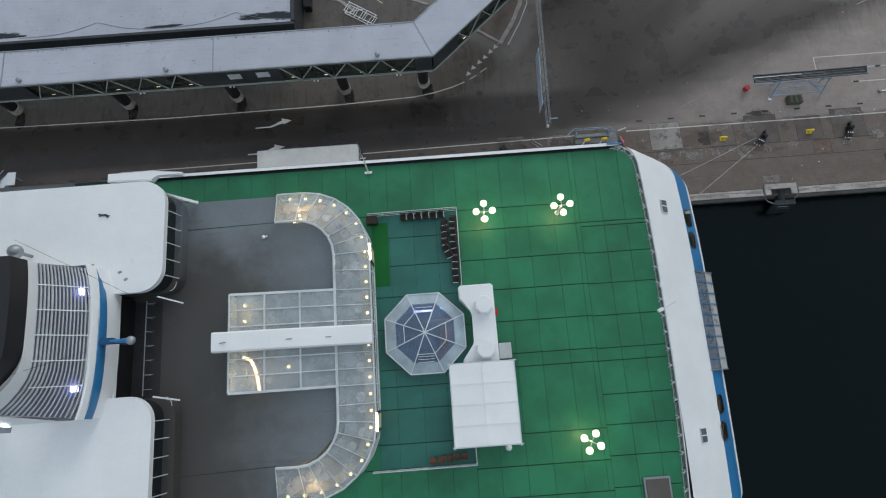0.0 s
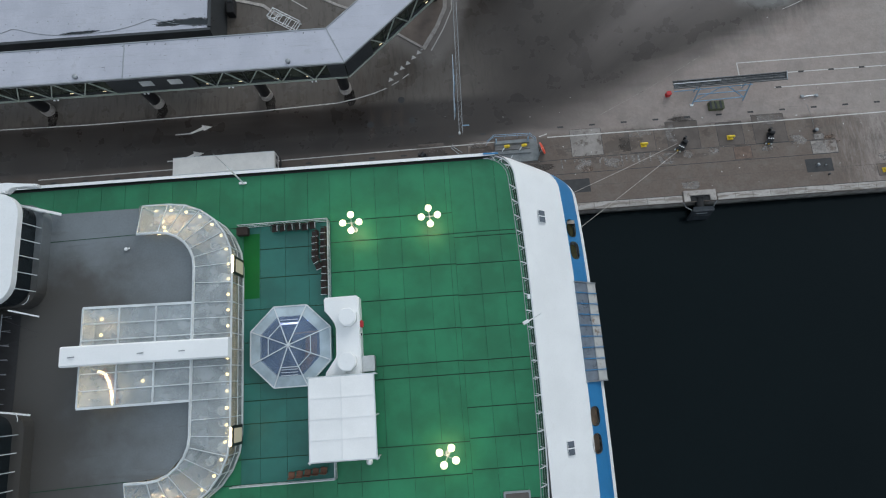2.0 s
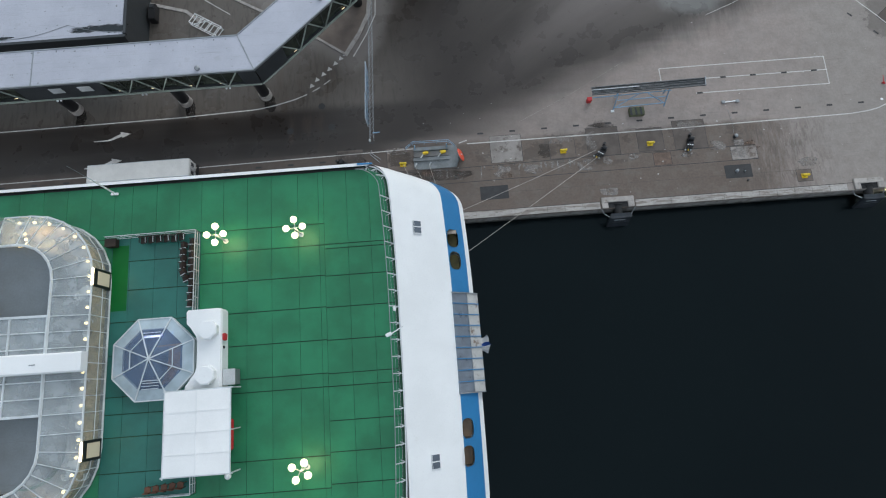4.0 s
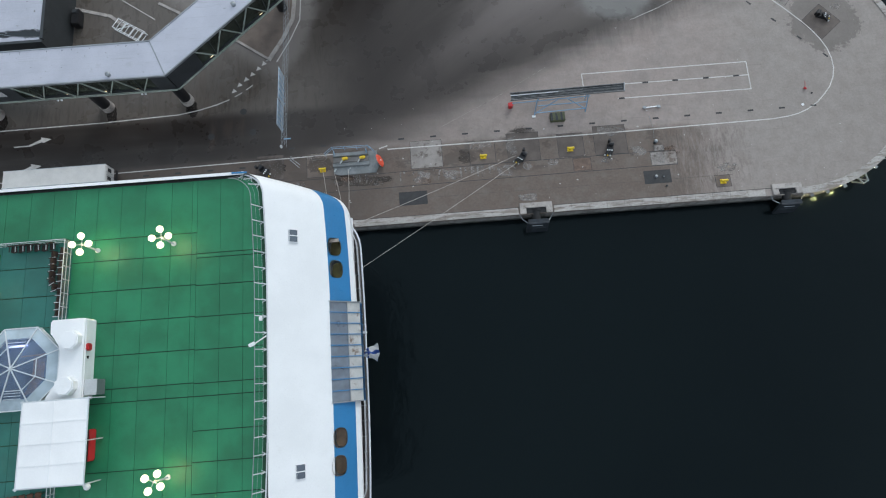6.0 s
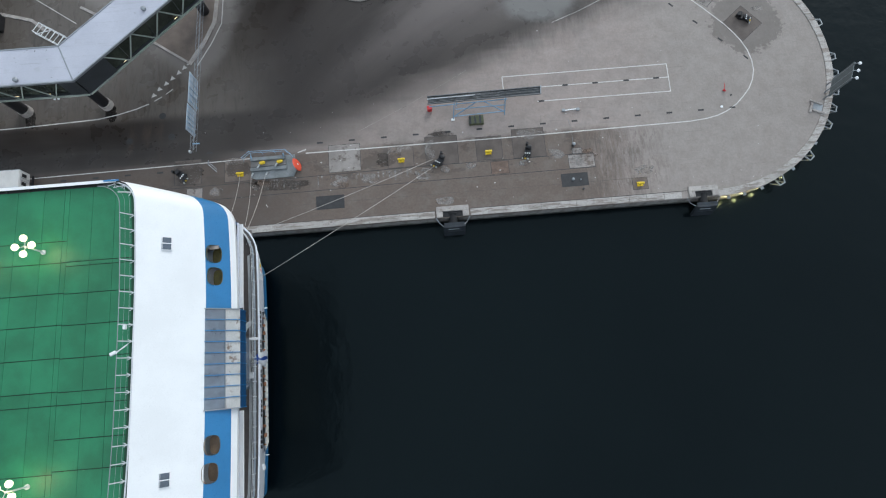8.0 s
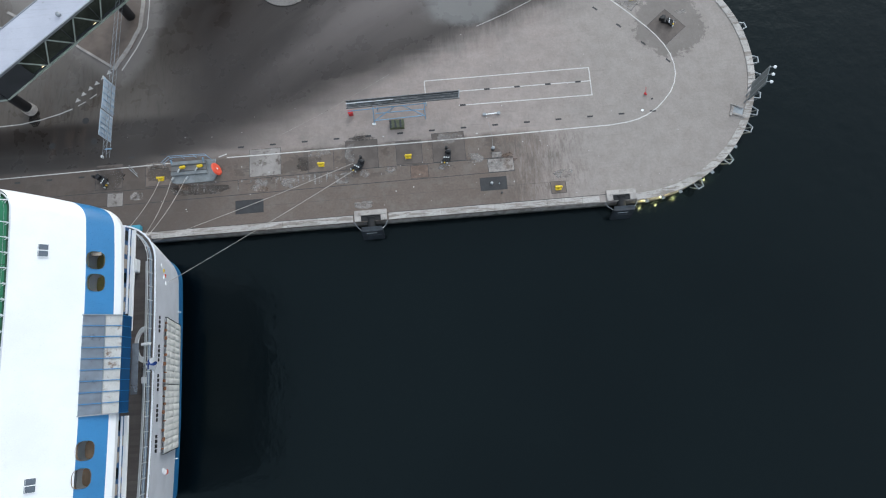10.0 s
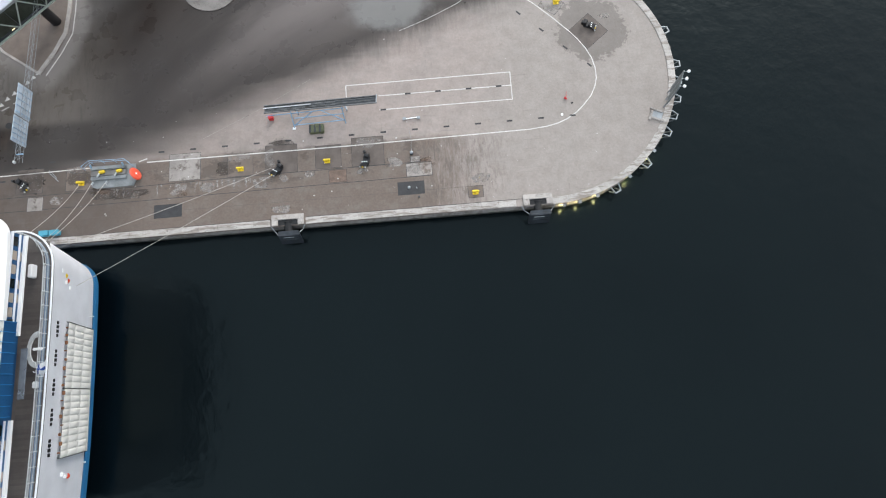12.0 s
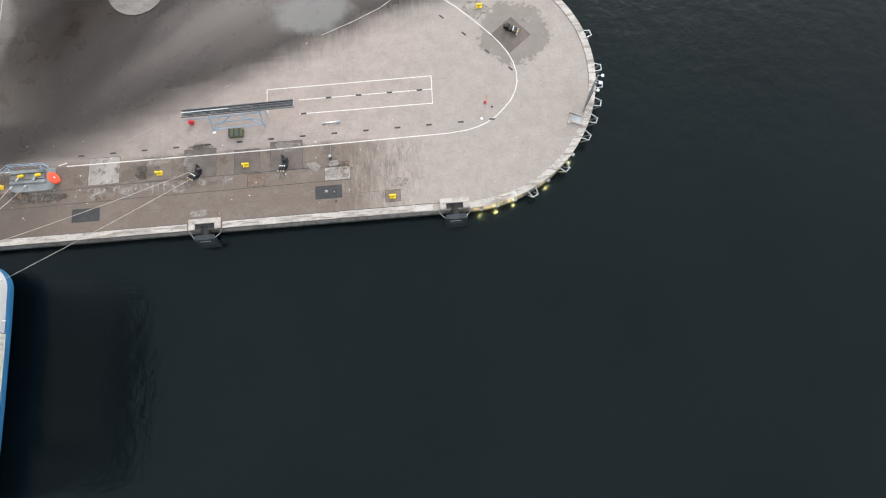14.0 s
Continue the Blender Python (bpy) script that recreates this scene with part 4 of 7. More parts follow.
# aft railing on the mooring deck
low = stern_line(25.45, 15.45, 4.1, 12, 8, 0.3, 1.8)
railing = part("aft_railing", pipe([(x, y, 15.75) for x, y in low], 0.045), LIGHT_STEEL, ferry, "pale steel railing")
for z in (14.95, 15.35):
    part("rail", pipe([(x, y, z) for x, y in low], 0.028), LIGHT_STEEL, railing)
part("gutter", ribbon([(x - 0.62, y) for x, y in low[9:]], 0.26, 14.6, 14.74), LIGHT_STEEL, railing, "pale pipe cover along the deck edge")
part("kick_plate", loft([[(x - 0.02, y, z) for x, y in low[4:]] for z in (14.66, 15.2)]), RAIL_PANEL, railing, "blue-grey railing panel")
post = mesh_of("rail_post", bar((0, 0, 14.6), (0, 0, 15.78), 0.07, 0.07), LIGHT_STEEL)
brace = rod((0, 0, 15.6), (-0.55, 0, 14.62), 0.028)
post_braced = bar((0, 0, 14.6), (0, 0, 15.78), 0.07, 0.07)
rod((0, 0, 15.6), (-0.6, 0, 14.62), 0.03, post_braced)
brace.free()
post_braced = mesh_of("rail_post", post_braced, LIGHT_STEEL)


def along(pts, step):
    """Evenly spaced places along a plan line, with the heading there."""
    out, left = [], 0.0
    for a, b in zip(pts, pts[1:]):
        a, b = Vector(a), Vector(b)
        d, t = (b - a).length, left
        while t < d:
            q = a.lerp(b, t / d)
            out.append((q.x, q.y, math.atan2(b.y - a.y, b.x - a.x)))
            t += step
        left = t - d
    return out


for x, y, h in along(low, 1.55):
    piece("post", post_braced, (x, y, 0), railing, h + math.pi / 2)
# deck planks seen on the mooring deck
plank = mesh_of("plank", box((0, 0, 14.605), (3.0, 0.29, 0.02)), TEAK)
for k in range(94):
    piece("plank", plank, (24.2 - 0.45 * max(0, abs(17.5 - k * 0.3 - A) - 10) / 3, 17.5 - k * 0.3, 0), ferry)

# upper block between mooring deck and sun deck
part("superstructure", loft([[(x, y, z) for x, y in stern_line(xs, 15.7, 1.5, -90) + bow(15.7, -140)] for z, xs in ((14.6, 22.2), (20.5, 22.2), (23.5, 21.5), (27.2, 18.9))], None, True), WHITE, ferry, "white superstructure side")
part("aft_wall", slab([(22.0, A - 13), (22.3, A - 13), (22.3, A + 13), (22.0, A + 13)][::-1], 14.6, 20.3), DARK_BLUE, ferry)

# the curved stern fairing with its blue stripe
LEVELS = ((19.12, 27.62, 16.30, 1.9), (20.3, 26.72, 16.25, 2.0), (21.5, 25.81, 16.12, 2.1), (22.7, 24.9, 15.96, 2.1), (23.85, 24.02, 15.76, 2.1),
          (24.85, 22.98, 15.70, 2.2), (25.55, 22.17, 15.62, 2.3), (25.95, 21.65, 15.56, 2.4), (25.95, 21.2, 15.5, 2.4), (25.7, 21.0, 15.4, 2.4))


def level(k):
    xs, z, hw, rc = LEVELS[k]
    return [(x, y, z) for x, y in stern_line(xs, hw, rc, -60, 8, 0.5, None, 17.95 - hw, 0.3)]


def between(k, f):
    return [tuple(a + (b - a) * f for a, b in zip(p, q)) for p, q in zip(level(k), level(k + 1))]


def fine(k0, k1, steps=3):
    rows = []
    for k in range(k0, k1):
        rows += [between(k, i / steps) for i in range(steps)]
    return rows + [level(k1)]


fairing = part("stern_fairing", loft(fine(0, 4, 2)), WHITE, ferry, "smooth white curved stern roof", True)
# the stripe leaves room for the glazed middle bay
GLAZED = (-1.65, 7.6)


def stripe_rows(side):
    rows = []
    for k, f in ((4, 0), (4, 0.5), (5, 0), (5, 0.5), (6, 0)):
        row = between(k, f) if f else level(k)
        cut = GLAZED[1] if side > 0 else GLAZED[0]
        keep = [p for p in row if (p[1] > cut if side > 0 else p[1] < cut)]
        x = max(p[0] for p in row)
        edge = (x - 0.005, cut, row[0][2])
        rows.append(keep + [edge] if side > 0 else [edge] + keep)
    return rows


def oval(y, s, k, rx, ry):
    """A rounded slot on the sloping stripe: its plan, with the height of the slope."""
    return [(s + rx * math.copysign(abs(math.cos(a)) ** 0.7, math.cos(a)), y + ry * math.copysign(abs(math.sin(a)) ** 0.7, math.sin(a))) for a in (2 * math.pi * i / k for i in range(k))]


def slope_z(x):
    return 24.02 - (x - 23.85) * 1.06


PORTS = ((24.33, 12.95), (24.42, 10.75), (24.32, -4.7), (24.2, -7.05))
for side in (1, -1):
    bm = loft(stripe_rows(side))
    stripe = part("stripe", bm, BLUE, ferry, "blue painted stern stripe", True)
    cutter_bm = bmesh.new()
    for px, py in PORTS:
        if (py > A) == (side > 0):
            slab(oval(py, px, 20, 0.52, 0.86), 21.5, 26.0, cutter_bm)
    cutter = part("cutter", cutter_bm, BLUE, ferry)
    mod = stripe.modifiers.new("holes", "BOOLEAN")
    mod.operation, mod.object, mod.solver = "DIFFERENCE", cutter, "FAST"
    bpy.context.view_layer.update()
    cut = bpy.data.meshes.new_from_object(stripe.evaluated_get(bpy.context.evaluated_depsgraph_get()))
    stripe.modifiers.clear()
    stripe.data = cut
    bpy.data.objects.remove(cutter)
    HOME[stripe] = HOME[ferry]
for px, py in PORTS:
    rim = oval(py, px, 24, 0.53, 0.87)
    ring = part("porthole_rim", loft([[(x, y, slope_z(x) + 0.03) for x, y in rim], [(x, y, slope_z(x) - 0.32) for x, y in rim]], None, True), PORT_OLIVE if py > 5 else PORT_AMBER_LIT, ferry, "deep rounded stern opening", True)
    m = PORT_OLIVE if py > 5 else PORT_AMBER_LIT
    jamb = [p for p in oval(py, px, 24, 0.515, 0.855)[-6:] + oval(py, px, 24, 0.515, 0.855)[:7]]
    part("pale_jamb", loft([[(x, y, slope_z(x) + 0.02) for x, y in jamb], [(x, y, slope_z(x) - 0.3) for x, y in jamb]]), BEIGE if py > 5 else GREY_STEEL, ring, "pale inner edge of the opening")
    part("inner_floor", slab(oval(py, px - 0.08, 16, 0.5, 0.84), 22.2 if py > 5 else 22.5, 22.3 if py > 5 else 22.6), m, ring)
    if py > 12:
        part("inner_ledge", box((px - 0.05, py + 0.66, slope_z(px) - 0.2), (0.9, 0.34, 0.1)), BEIGE, ring)

lower = part("fairing_edge", loft(fine(6, 9, 2)), WHITE, ferry, "white lower edge of the stern", True)
part("fairing_soffit", loft([level(9), [(x - 3.5 if x > 20 else x, A + (y - A) * 0.9, z) for x, y, z in level(9)]]), WHITE, ferry)

# glazed bay in the middle of the stern
bay = part("glazed_bay", bar((23.78, GLAZED[1], 24.16), (26.3, GLAZED[1], 21.95), 0.1, 0.14), GREY_STEEL, ferry, "sloping glazed bay with blue mullions")
part("bay_edge", bar((23.78, GLAZED[0], 24.16), (26.3, GLAZED[0], 21.95), 0.1, 0.14), GREY_STEEL, bay)
bay_n = 9
bw = (GLAZED[1] - GLAZED[0]) / bay_n
top_pt, mid_pt, end_pt = Vector((23.8, 0, 24.1)), Vector((25.25, 0, 22.83)), Vector((26.3, 0, 21.9))
for a, b, m, lab in ((top_pt, mid_pt, STERN_GLASS, ""), (mid_pt, end_pt, STERN_GLASS_PALE, "pale stained pane")):
    bm = bmesh.new()
    bar((a.x + 0.01, 0, a.z), (b.x - 0.01, 0, b.z), bw - 0.06, 0.03, bm)
    me = mesh_of("pane", bm, m)
    for k in range(bay_n):
        piece("pane", me, (0, GLAZED[0] + (k + 0.5) * bw, 0), bay, 0, lab)
bm = bar((23.8, 0, 24.16), (26.32, 0, 21.95), 0.07, 0.1)
me = mesh_of("mullion", bm, BLUE)
for k in range(1, bay_n):
    piece("mullion", me, (0, GLAZED[0] + k * bw, 0), bay)
part("transom", bar((25.25, GLAZED[0], 22.9), (25.25, GLAZED[1], 22.9), 0.06, 0.08), GREY_STEEL, bay)
part("bay_floor", box((24.7, A, 20.6), (2.8, 9.2, 0.1)), DARK_STEEL, bay)
part("bay_front", box((26.15, 2.98, 21.0), (0.16, 9.2, 1.75)), DARK_BLUE, bay, "deep blue window wall below the bay")
for k in range(10):
    part("front_rib", box((26.24, GLAZED[0] + k * bw, 21.0), (0.1, 0.07, 1.75)), BLUE, bay)
part("rain_hood", box((25.35, 2.6, 17.6), (0.7, 5.2, 0.08), 0, 0.02), STERN_GLASS, bay, "grey translucent hood")
# banded cabin front beside the bay
for y0, y1 in ((6.4, 17.2), (-12.6, -2.0)):
    ym, w = (y0 + y1) / 2, y1 - y0
    front = part("cabin_front", box((24.95, ym, 19.65), (0.3, w, 2.3)), DARK_BLUE, ferry, "dark blue cabin window band")
    for z, h, d, m in ((20.42, 0.28, 0.14, STERN_WHITE), (19.25, 0.16, 0.1, STERN_WHITE), (18.58, 0.3, 0.3, WHITE)):
        part("ledge", box((25.05 + d / 2, ym, z), (0.2 + d, w - 0.05, h), 0, 0.03), m, front)
    count = 7
    for k in range(count):
        y = y0 + 0.9 + k * (w - 1.8) / (count - 1)
        part("blind", box((25.12, y, 19.78), (0.06, 1.0, 0.62), 0, 0.02), BEIGE if k in (1, 2, 4, 5) else DARK_GLASS, front, "cabin window with drawn blind" if k in (1, 2, 4, 5) else "dark cabin window")
        if k in (2, 3, 5):
            part("blind", box((25.12, y, 18.98), (0.06, 0.95, 0.32), 0, 0.02), BEIGE, front, "cabin window with drawn blind")
# lamp hood and locker on the aft deck
hood = part("lamp_hood", slab([(25.35, A + 3.9)] + arc(25.35, A + 1.9, 1.15, 110, 250, 12, 2.0) + [(25.35, A - 0.1), (25.15, A + 0.6)] + arc(25.3, A + 1.9, 0.75, 245, 115, 12, 1.45) + [(25.15, A + 3.2)], 15.5, 15.72), LIGHT_STEEL, ferry, "curved pale bulwark screen")
part("signal_lamp", box((25.6, A + 1.9, 16.0), (1.0, 0.28, 0.3), 0, 0.06), WHITE, hood, "white stern lamp")
part("locker", box((25.15, 1.45, 15.3), (0.35, 0.7, 0.6), 0, 0.05), WHITE, ferry, "small white locker")
part("lifebuoy_box", box((23.9, 14.0, 15.4), (0.5, 1.5, 0.9), 0, 0.08), WHITE, ferry, "white lifebuoy box")

# flag on its leaning staff
flag = thing("stern_flag", (25.2, 2.75, 15.7), "limp blue and white flag on a leaning white staff", "flag")
part("staff", rod((25.2, 2.75, 15.7), (26.9, 2.65, 18.2), 0.05, None, 8), WHITE, flag)
rowsf = []
for i in range(9):
    u = i / 8
    rowsf.append([(25.8 + 1.65 * u - 0.25 * v * v + 0.06 * math.sin(6 * v + 3 * u), 3.0 + (0.25 + 0.68 * u) * v + 0.07 * math.sin(9 * u + 4 * v), 16.3 + 0.9 * u - 0.25 * abs(v + 0.2) + 0.08 * math.sin(7 * u)) for v in (j / 5 - 1 for j in range(11))])
cloth = part("cloth", sheet(rowsf, (0, 0, 0.012)), WHITE, flag, "white cloth", True)
part("blue_band", sheet([[(x, y, z + 0.016) for x, y, z in r[4:7]] for r in rowsf], (0, 0, 0.012)), FLAG_BLUE, cloth, "blue band", True)
part("blue_cross", sheet([[(x, y, z + 0.017) for x, y, z in r] for r in rowsf[2:4]], (0, 0, 0.012)), FLAG_BLUE, cloth, "blue band", True)

# ---- the sun deck ----
deck_line = stern_line(19.05, 16.2, 1.9, -34, 8, 0.45, None, 1.7)
deck = part("sun_deck", slab(deck_line[::-1], 27.2, 27.46), SEAM, ferry, "dark joints of the green sun deck")
outline = stern_line(18.98, 16.1, 1.85, -33.9, 8, 0.45, None, 1.7)
XS = [-30.5, -28.3, -26.1, -23.9, -21.7, -19.5, -17.3, -15.1, -12.9, -10.7, -8.5, -6.35, -4.72, -2.5, -0.4, 1.61, 3.62, 5.8, 7.98, 10.4, 12.28, 12.74, 14.85, 16.9, 19.2]
# the cross joints do not line up over the whole deck
YS_FORE = [-15.0, -12.9, -10.6, -8.2, -5.67, -0.15, 0.98, 3.8, 6.65, 9.46, 12.23, 14.22, 19.6]
YS_BAR = [-15.0, -12.9, -10.6, -7.78, -5.8, -2.98, -1.12, 0.31, 3.8, 6.65, 9.44, 12.06, 14.22, 19.6]
YS_AFT = [-15.0, -12.9, -10.4, -7.93, -5.45, -2.97, -0.17, 0.9, 3.72, 6.57, 9.36, 11.85, 12.25, 19.6]
for x0, x1 in zip(XS, XS[1:]):
    YS = YS_AFT if x0 > 12.5 else YS_FORE if x0 > 1.5 or x1 < -6.5 else YS_BAR
    for y0, y1 in zip(YS, YS[1:]):
        if x1 <= -8 and y1 < 12 and y0 > -8:
            continue
        gx, gy = 0.013, 0.042
        poly = clip([(x0 + gx, y0 + gy), (x1 - gx, y0 + gy), (x1 - gx, y1 - gy), (x0 + gx, y1 - gy)], outline)
        if len(poly) < 3:
            continue
        inside = -6.4 < (x0 + x1) / 2 < 1.6 and -7.8 < (y0 + y1) / 2 < 14.2
        part("deck_panel", slab(poly, 27.46, 27.5), TEAL if inside else GREEN, deck)
part("fresh_paint_patch", box((-5.55, 10.6, 27.506), (1.45, 5.9, 0.008)), GREEN_NEW, deck, "freshly painted bright green strip")
# bulwarks
for s in (1, -1):
    y = A + 16.08 if s > 0 else A - 17.92
    wall = part("bulwark", bar((-30, y, 27.66), (17.1, y, 27.66), 0.1, 0.4), BLACK, ferry, "low bulwark with dark inner face and white cap")
    part("cap", bar((-30, y + 0.08 * s, 27.89), (17.1, y + 0.08 * s, 27.89), 0.28, 0.06), WHITE, wall)
    part("waterway", box((-6.5, y - s * 0.14, 27.53), (47, 0.16, 0.05)), BLACK, wall)
    for k in range(24):
        part("stay", bar((-29 + 2 * k, y - s * 0.06, 27.84), (-29 + 2 * k, y - s * 0.26, 27.56), 0.05, 0.05), DARK_STEEL, wall)
# stern railing with glass
rail_line = stern_line(18.95, 16.08, 1.9, 16.6, 8, 0.45, None, 1.7)[1:-1]
rail = part("stern_railing", pipe([(x - 0.62, y - 0.04 * (y - A), 28.7) for x, y in rail_line], 0.04), GREY_STEEL, ferry, "pale steel railing along the sun deck")
part("rail_end", bar((16.0, A + 16.2, 27.98), (17.4, A + 16.16, 27.98), 0.14, 0.08), BLUE, rail, "blue end plate")
part("kick_rail", pipe([(x + 0.13, y, 27.62) for x, y in rail_line], 0.07), FRAME, rail)
part("gutter", ribbon([(x - 0.08, y) for x, y in rail_line], 0.3, 27.46, 27.515), SEAM, rail, "dark gutter below the railing")
for f in (0.33, 0.66):
    part("rail", pipe([(x + 0.1 - 0.72 * f, y - 0.04 * f * (y - A), 27.62 + 1.08 * f) for x, y in rail_line], 0.014), GREY_STEEL, rail)
bm = bar((0, 0, 27.5), (0, 0.72, 28.72), 0.08, 0.06)
bar((0.03, 0.1, 27.62), (0.16, 0.42, 27.55), 0.05, 0.05, bm)
bar((-0.03, 0.1, 27.62), (-0.16, 0.42, 27.55), 0.05, 0.05, bm)
rpost = mesh_of("post", bm, FRAME)
for k in range(22):
    y = 16.1 - 1.42 * k
    x = max(p[0] + (q[0] - p[0]) * (y - p[1]) / (q[1] - p[1]) for p, q in zip(rail_line, rail_line[1:]) if q[1] <= y <= p[1] and q[1] < p[1])
    piece("post", rpost, (x + 0.1, y, 0), rail, math.pi / 2)
for deg in (28, 58, 84):
    piece("post", rpost, (17.05 + 1.9 * math.cos(radians(deg)) - 0.3, 17.48 + 1.9 * math.sin(radians(deg)), 0), rail, radians(deg + 90))
part("camera_arm", rod((18.4, 3.75, 28.9), (19.5, 4.3, 29.3), 0.06), WHITE, rail, "white camera bracket")
part("camera_body", box((18.2, 3.7, 29.0), (0.55, 0.3, 0.22), 0.4, 0.04), WHITE, rail)
part("notice_box", box((18.75, 5.9, 28.4), (0.22, 0.38, 0.35), 0, 0.03), WHITE, rail)
# hatches in the fairing
for x, y, z in ((21.08, 13.6, 26.13), (21.33, -7.0, 25.94)):
    part("hatch_coaming", box((x, y, z), (0.94, 1.36, 0.14), 0, 0.05, None, (0, 37)), WHITE, ferry)
    h = part("roof_hatch", box((x, y, z + 0.05), (0.86, 1.26, 0.14), 0, 0.08, None, (0, 37)), HATCH_GLASS, ferry, "grey glazed roof hatch")
    part("hatch_bar", box((x, y, z + 0.11), (0.9, 0.08, 0.12), 0, 0, None, (0, 37)), WHITE, h)

# ---- forward roofs and funnel ----


def round_corner(x0, x1, y0, y1, r, n=6):
    """A block outline with its two aft corners rounded."""
    return [(x0, y1)] + arc(x1 - r, y1 - r, r, 90, 0, n) + arc(x1 - r, y0 + r, r, 0, -90, n) + [(x0, y0)]


part("lounge_roof", slab([(-34, -9.2), (-22.6, -9.2), (-14.15, -9.2), (-14.15, -6.7), (-11.2, -6.2), (-9.6, -4.6), (-9.2, -3.0), (-9.2, 10.0), (-9.7, 12.0), (-11.2, 13.2), (-14.15, 13.4), (-14.15, 15.8), (-34, 15.8)], 27.5, 30.4), GREY_ROOF, ferry, "grey coated flat roof")
part("roof_seam", ribbon([(-22.5, 13.3), (-14.2, 13.45)], 0.05, 30.4, 30.42), SEAM, ferry)
part("roof_seam", ribbon([(-22.5, -6.8), (-14.2, -6.5)], 0.05, 30.4, 30.42), SEAM, ferry)
vent = part("roof_vent", ball((-15.2, 12.2, 30.55), 0.16, None, 0.7), WHITE, ferry, "small white roof vent", True)
part("vent_pipe", rod((-15.2, 12.2, 30.4), (-14.9, 12.25, 30.6), 0.07), WHITE, vent)
for side, (y0, y1) in ((1, (7.5, 16.65)), (-1, (-10.45, -0.4))):
    yo = y1 if side > 0 else y0
    roof = part("upper_roof", slab(round_corner(-120, -22.05 if side > 0 else -22.4, y0, y1, 1.9, 10)[::-1], 33.5, 34.05, bev=0.32), WHITE, ferry, "white rounded upper roof", True)
    part("upper_wall", slab(round_corner(-120, -22.35 if side > 0 else -22.7, y0 + 0.3, y1 - 0.3, 1.5)[::-1], 27.5, 33.6), DARK_GLASS, roof, "dark window wall")
    part("window_sill", slab(round_corner(-40, -21.8, y0 + 0.2, y1 - 0.2, 1.5)[::-1], 30.4, 31.55), GREY_ROOF, roof)
    for k in range(6):
        xm = -22.3 if side > 0 else -22.65
        part("window_mullion", bar((xm, y0 + 1.4 + k * 1.35, 33.55), (xm + 0.4, y0 + 1.4 + k * 1.35, 31.5), 0.07, 0.09), FRAME, roof)
    yi = y0 if side > 0 else y1
    part("net_rail", pipe([(-22.1 + 0.5 * math.sin(a), yi + side * (0.9 - 0.7 * math.cos(a)), 32.6) for a in (i * math.pi / 10 for i in range(6))], 0.03), FRAME, roof)
part("wing_flap", slab([(-27, 16.9), (-23.4, 16.75), (-22.9, 17.25), (-20.9, 17.1), (-20.9, 17.35), (-23.3, 17.6), (-27, 17.6)][::-1], 33.3, 33.9, bev=0.1), WHITE, ferry, "white side wing plate")
part("wing_strut", bar((-23.2, 15.95, 33.2), (-20.9, 15.65, 30.7), 0.22, 0.3), WHITE, ferry, "white diagonal strut")
for y in (7.25, -0.5):
    part("pit_strut", bar((-22.9, y, 33.0), (-21.6, y - 0.4, 31.3), 0.12, 0.14), WHITE, ferry)
mid = part("middle_roof", slab([(-120, -0.9), (-25.75, -0.9), (-25.75, 7.5), (-120, 7.5)][::-1], 33.0, 33.3, bev=0.05), WHITE, ferry, "white roof round the funnel")
part("middle_wall", box((-26.2, A, 30.3), (0.4, 8.2, 5.5)), BLACK, mid)
# the shade of a deeper recess is put into this plate's dark colour
part("pit_floor", box((-24.85, A, 30.42), (2.3, 7.9, 0.04)), PLATE, ferry, "dark plate painted as the shade in the funnel recess")
pit = part("pit_rail", pipe([(-24.5, -0.4, 31.5), (-24.5, 7.2, 31.5)], 0.05), GREY_STEEL, ferry, "grey rail in a dark recess")
for k in range(7):
    part("rail_post", bar((-24.5, 0.1 + k * 1.15, 30.4), (-24.5, 0.1 + k * 1.15, 31.5), 0.05, 0.05), GREY_STEEL, pit)
    part("rail_stay", rod((-24.5, 0.1 + k * 1.15, 31.5), (-23.8, 0.1 + k * 1.15, 31.4), 0.03), GREY_STEEL, pit)
# grilles and marks on the roofs
for x, y in ((-27.6, 9.9), (-27.9, 9.3), (-26.9, 9.2), (-25.4, 9.2), (-24.9, 8.6), (-28.4, 9.2)):
    part("roof_mark", box((x, y, 34.06), (0.3, 0.2, 0.04), 0.4, 0.01), GREY_STEEL, ferry)
part("loose_strap", pipe([(-27.35, 14.1, 34.1), (-27.1, 14.0, 34.12), (-26.8, 14.02, 34.1), (-26.5, 13.88, 34.1)], 0.06), DARK_STEEL, ferry, "dark loose strap")
part("loose_strap", pipe([(-27.3, 13.9, 34.1), (-27.0, 14.03, 34.15), (-26.75, 13.9, 34.1), (-26.6, 13.75, 34.1)], 0.05), DARK_STEEL, ferry, "dark loose strap")
for x, y in ((-26.3, 5.6), (-26.5, 4.9), (-26.4, 1.2), (-26.6, 0.6), (-26.3, 6.2), (-26.5, 2.6)):
    part("roof_fitting", box((x, y, 33.36), (0.3, 0.26, 0.14), 0.3, 0.03), GREY_STEEL, ferry)
dish = part("antenna_mount", box((-24.9, 3.65, 35.9), (1.0, 0.45, 0.5), 0, 0.06), DARK_BLUE, ferry, "blue antenna mount")
part("antenna_mast", rod((-25.0, 3.65, 33.3), (-25.0, 3.65, 35.9), 0.1), DARK_BLUE, dish)
part("antenna_arm", rod((-24.6, 3.63, 36.1), (-23.0, 3.55, 36.5), 0.09, None, 8, 0.2), BLUE, dish)
part("dish", ball((-22.85, 3.54, 36.55), 0.34, None, 0.8), GREY_STEEL, dish, "grey dish", True)
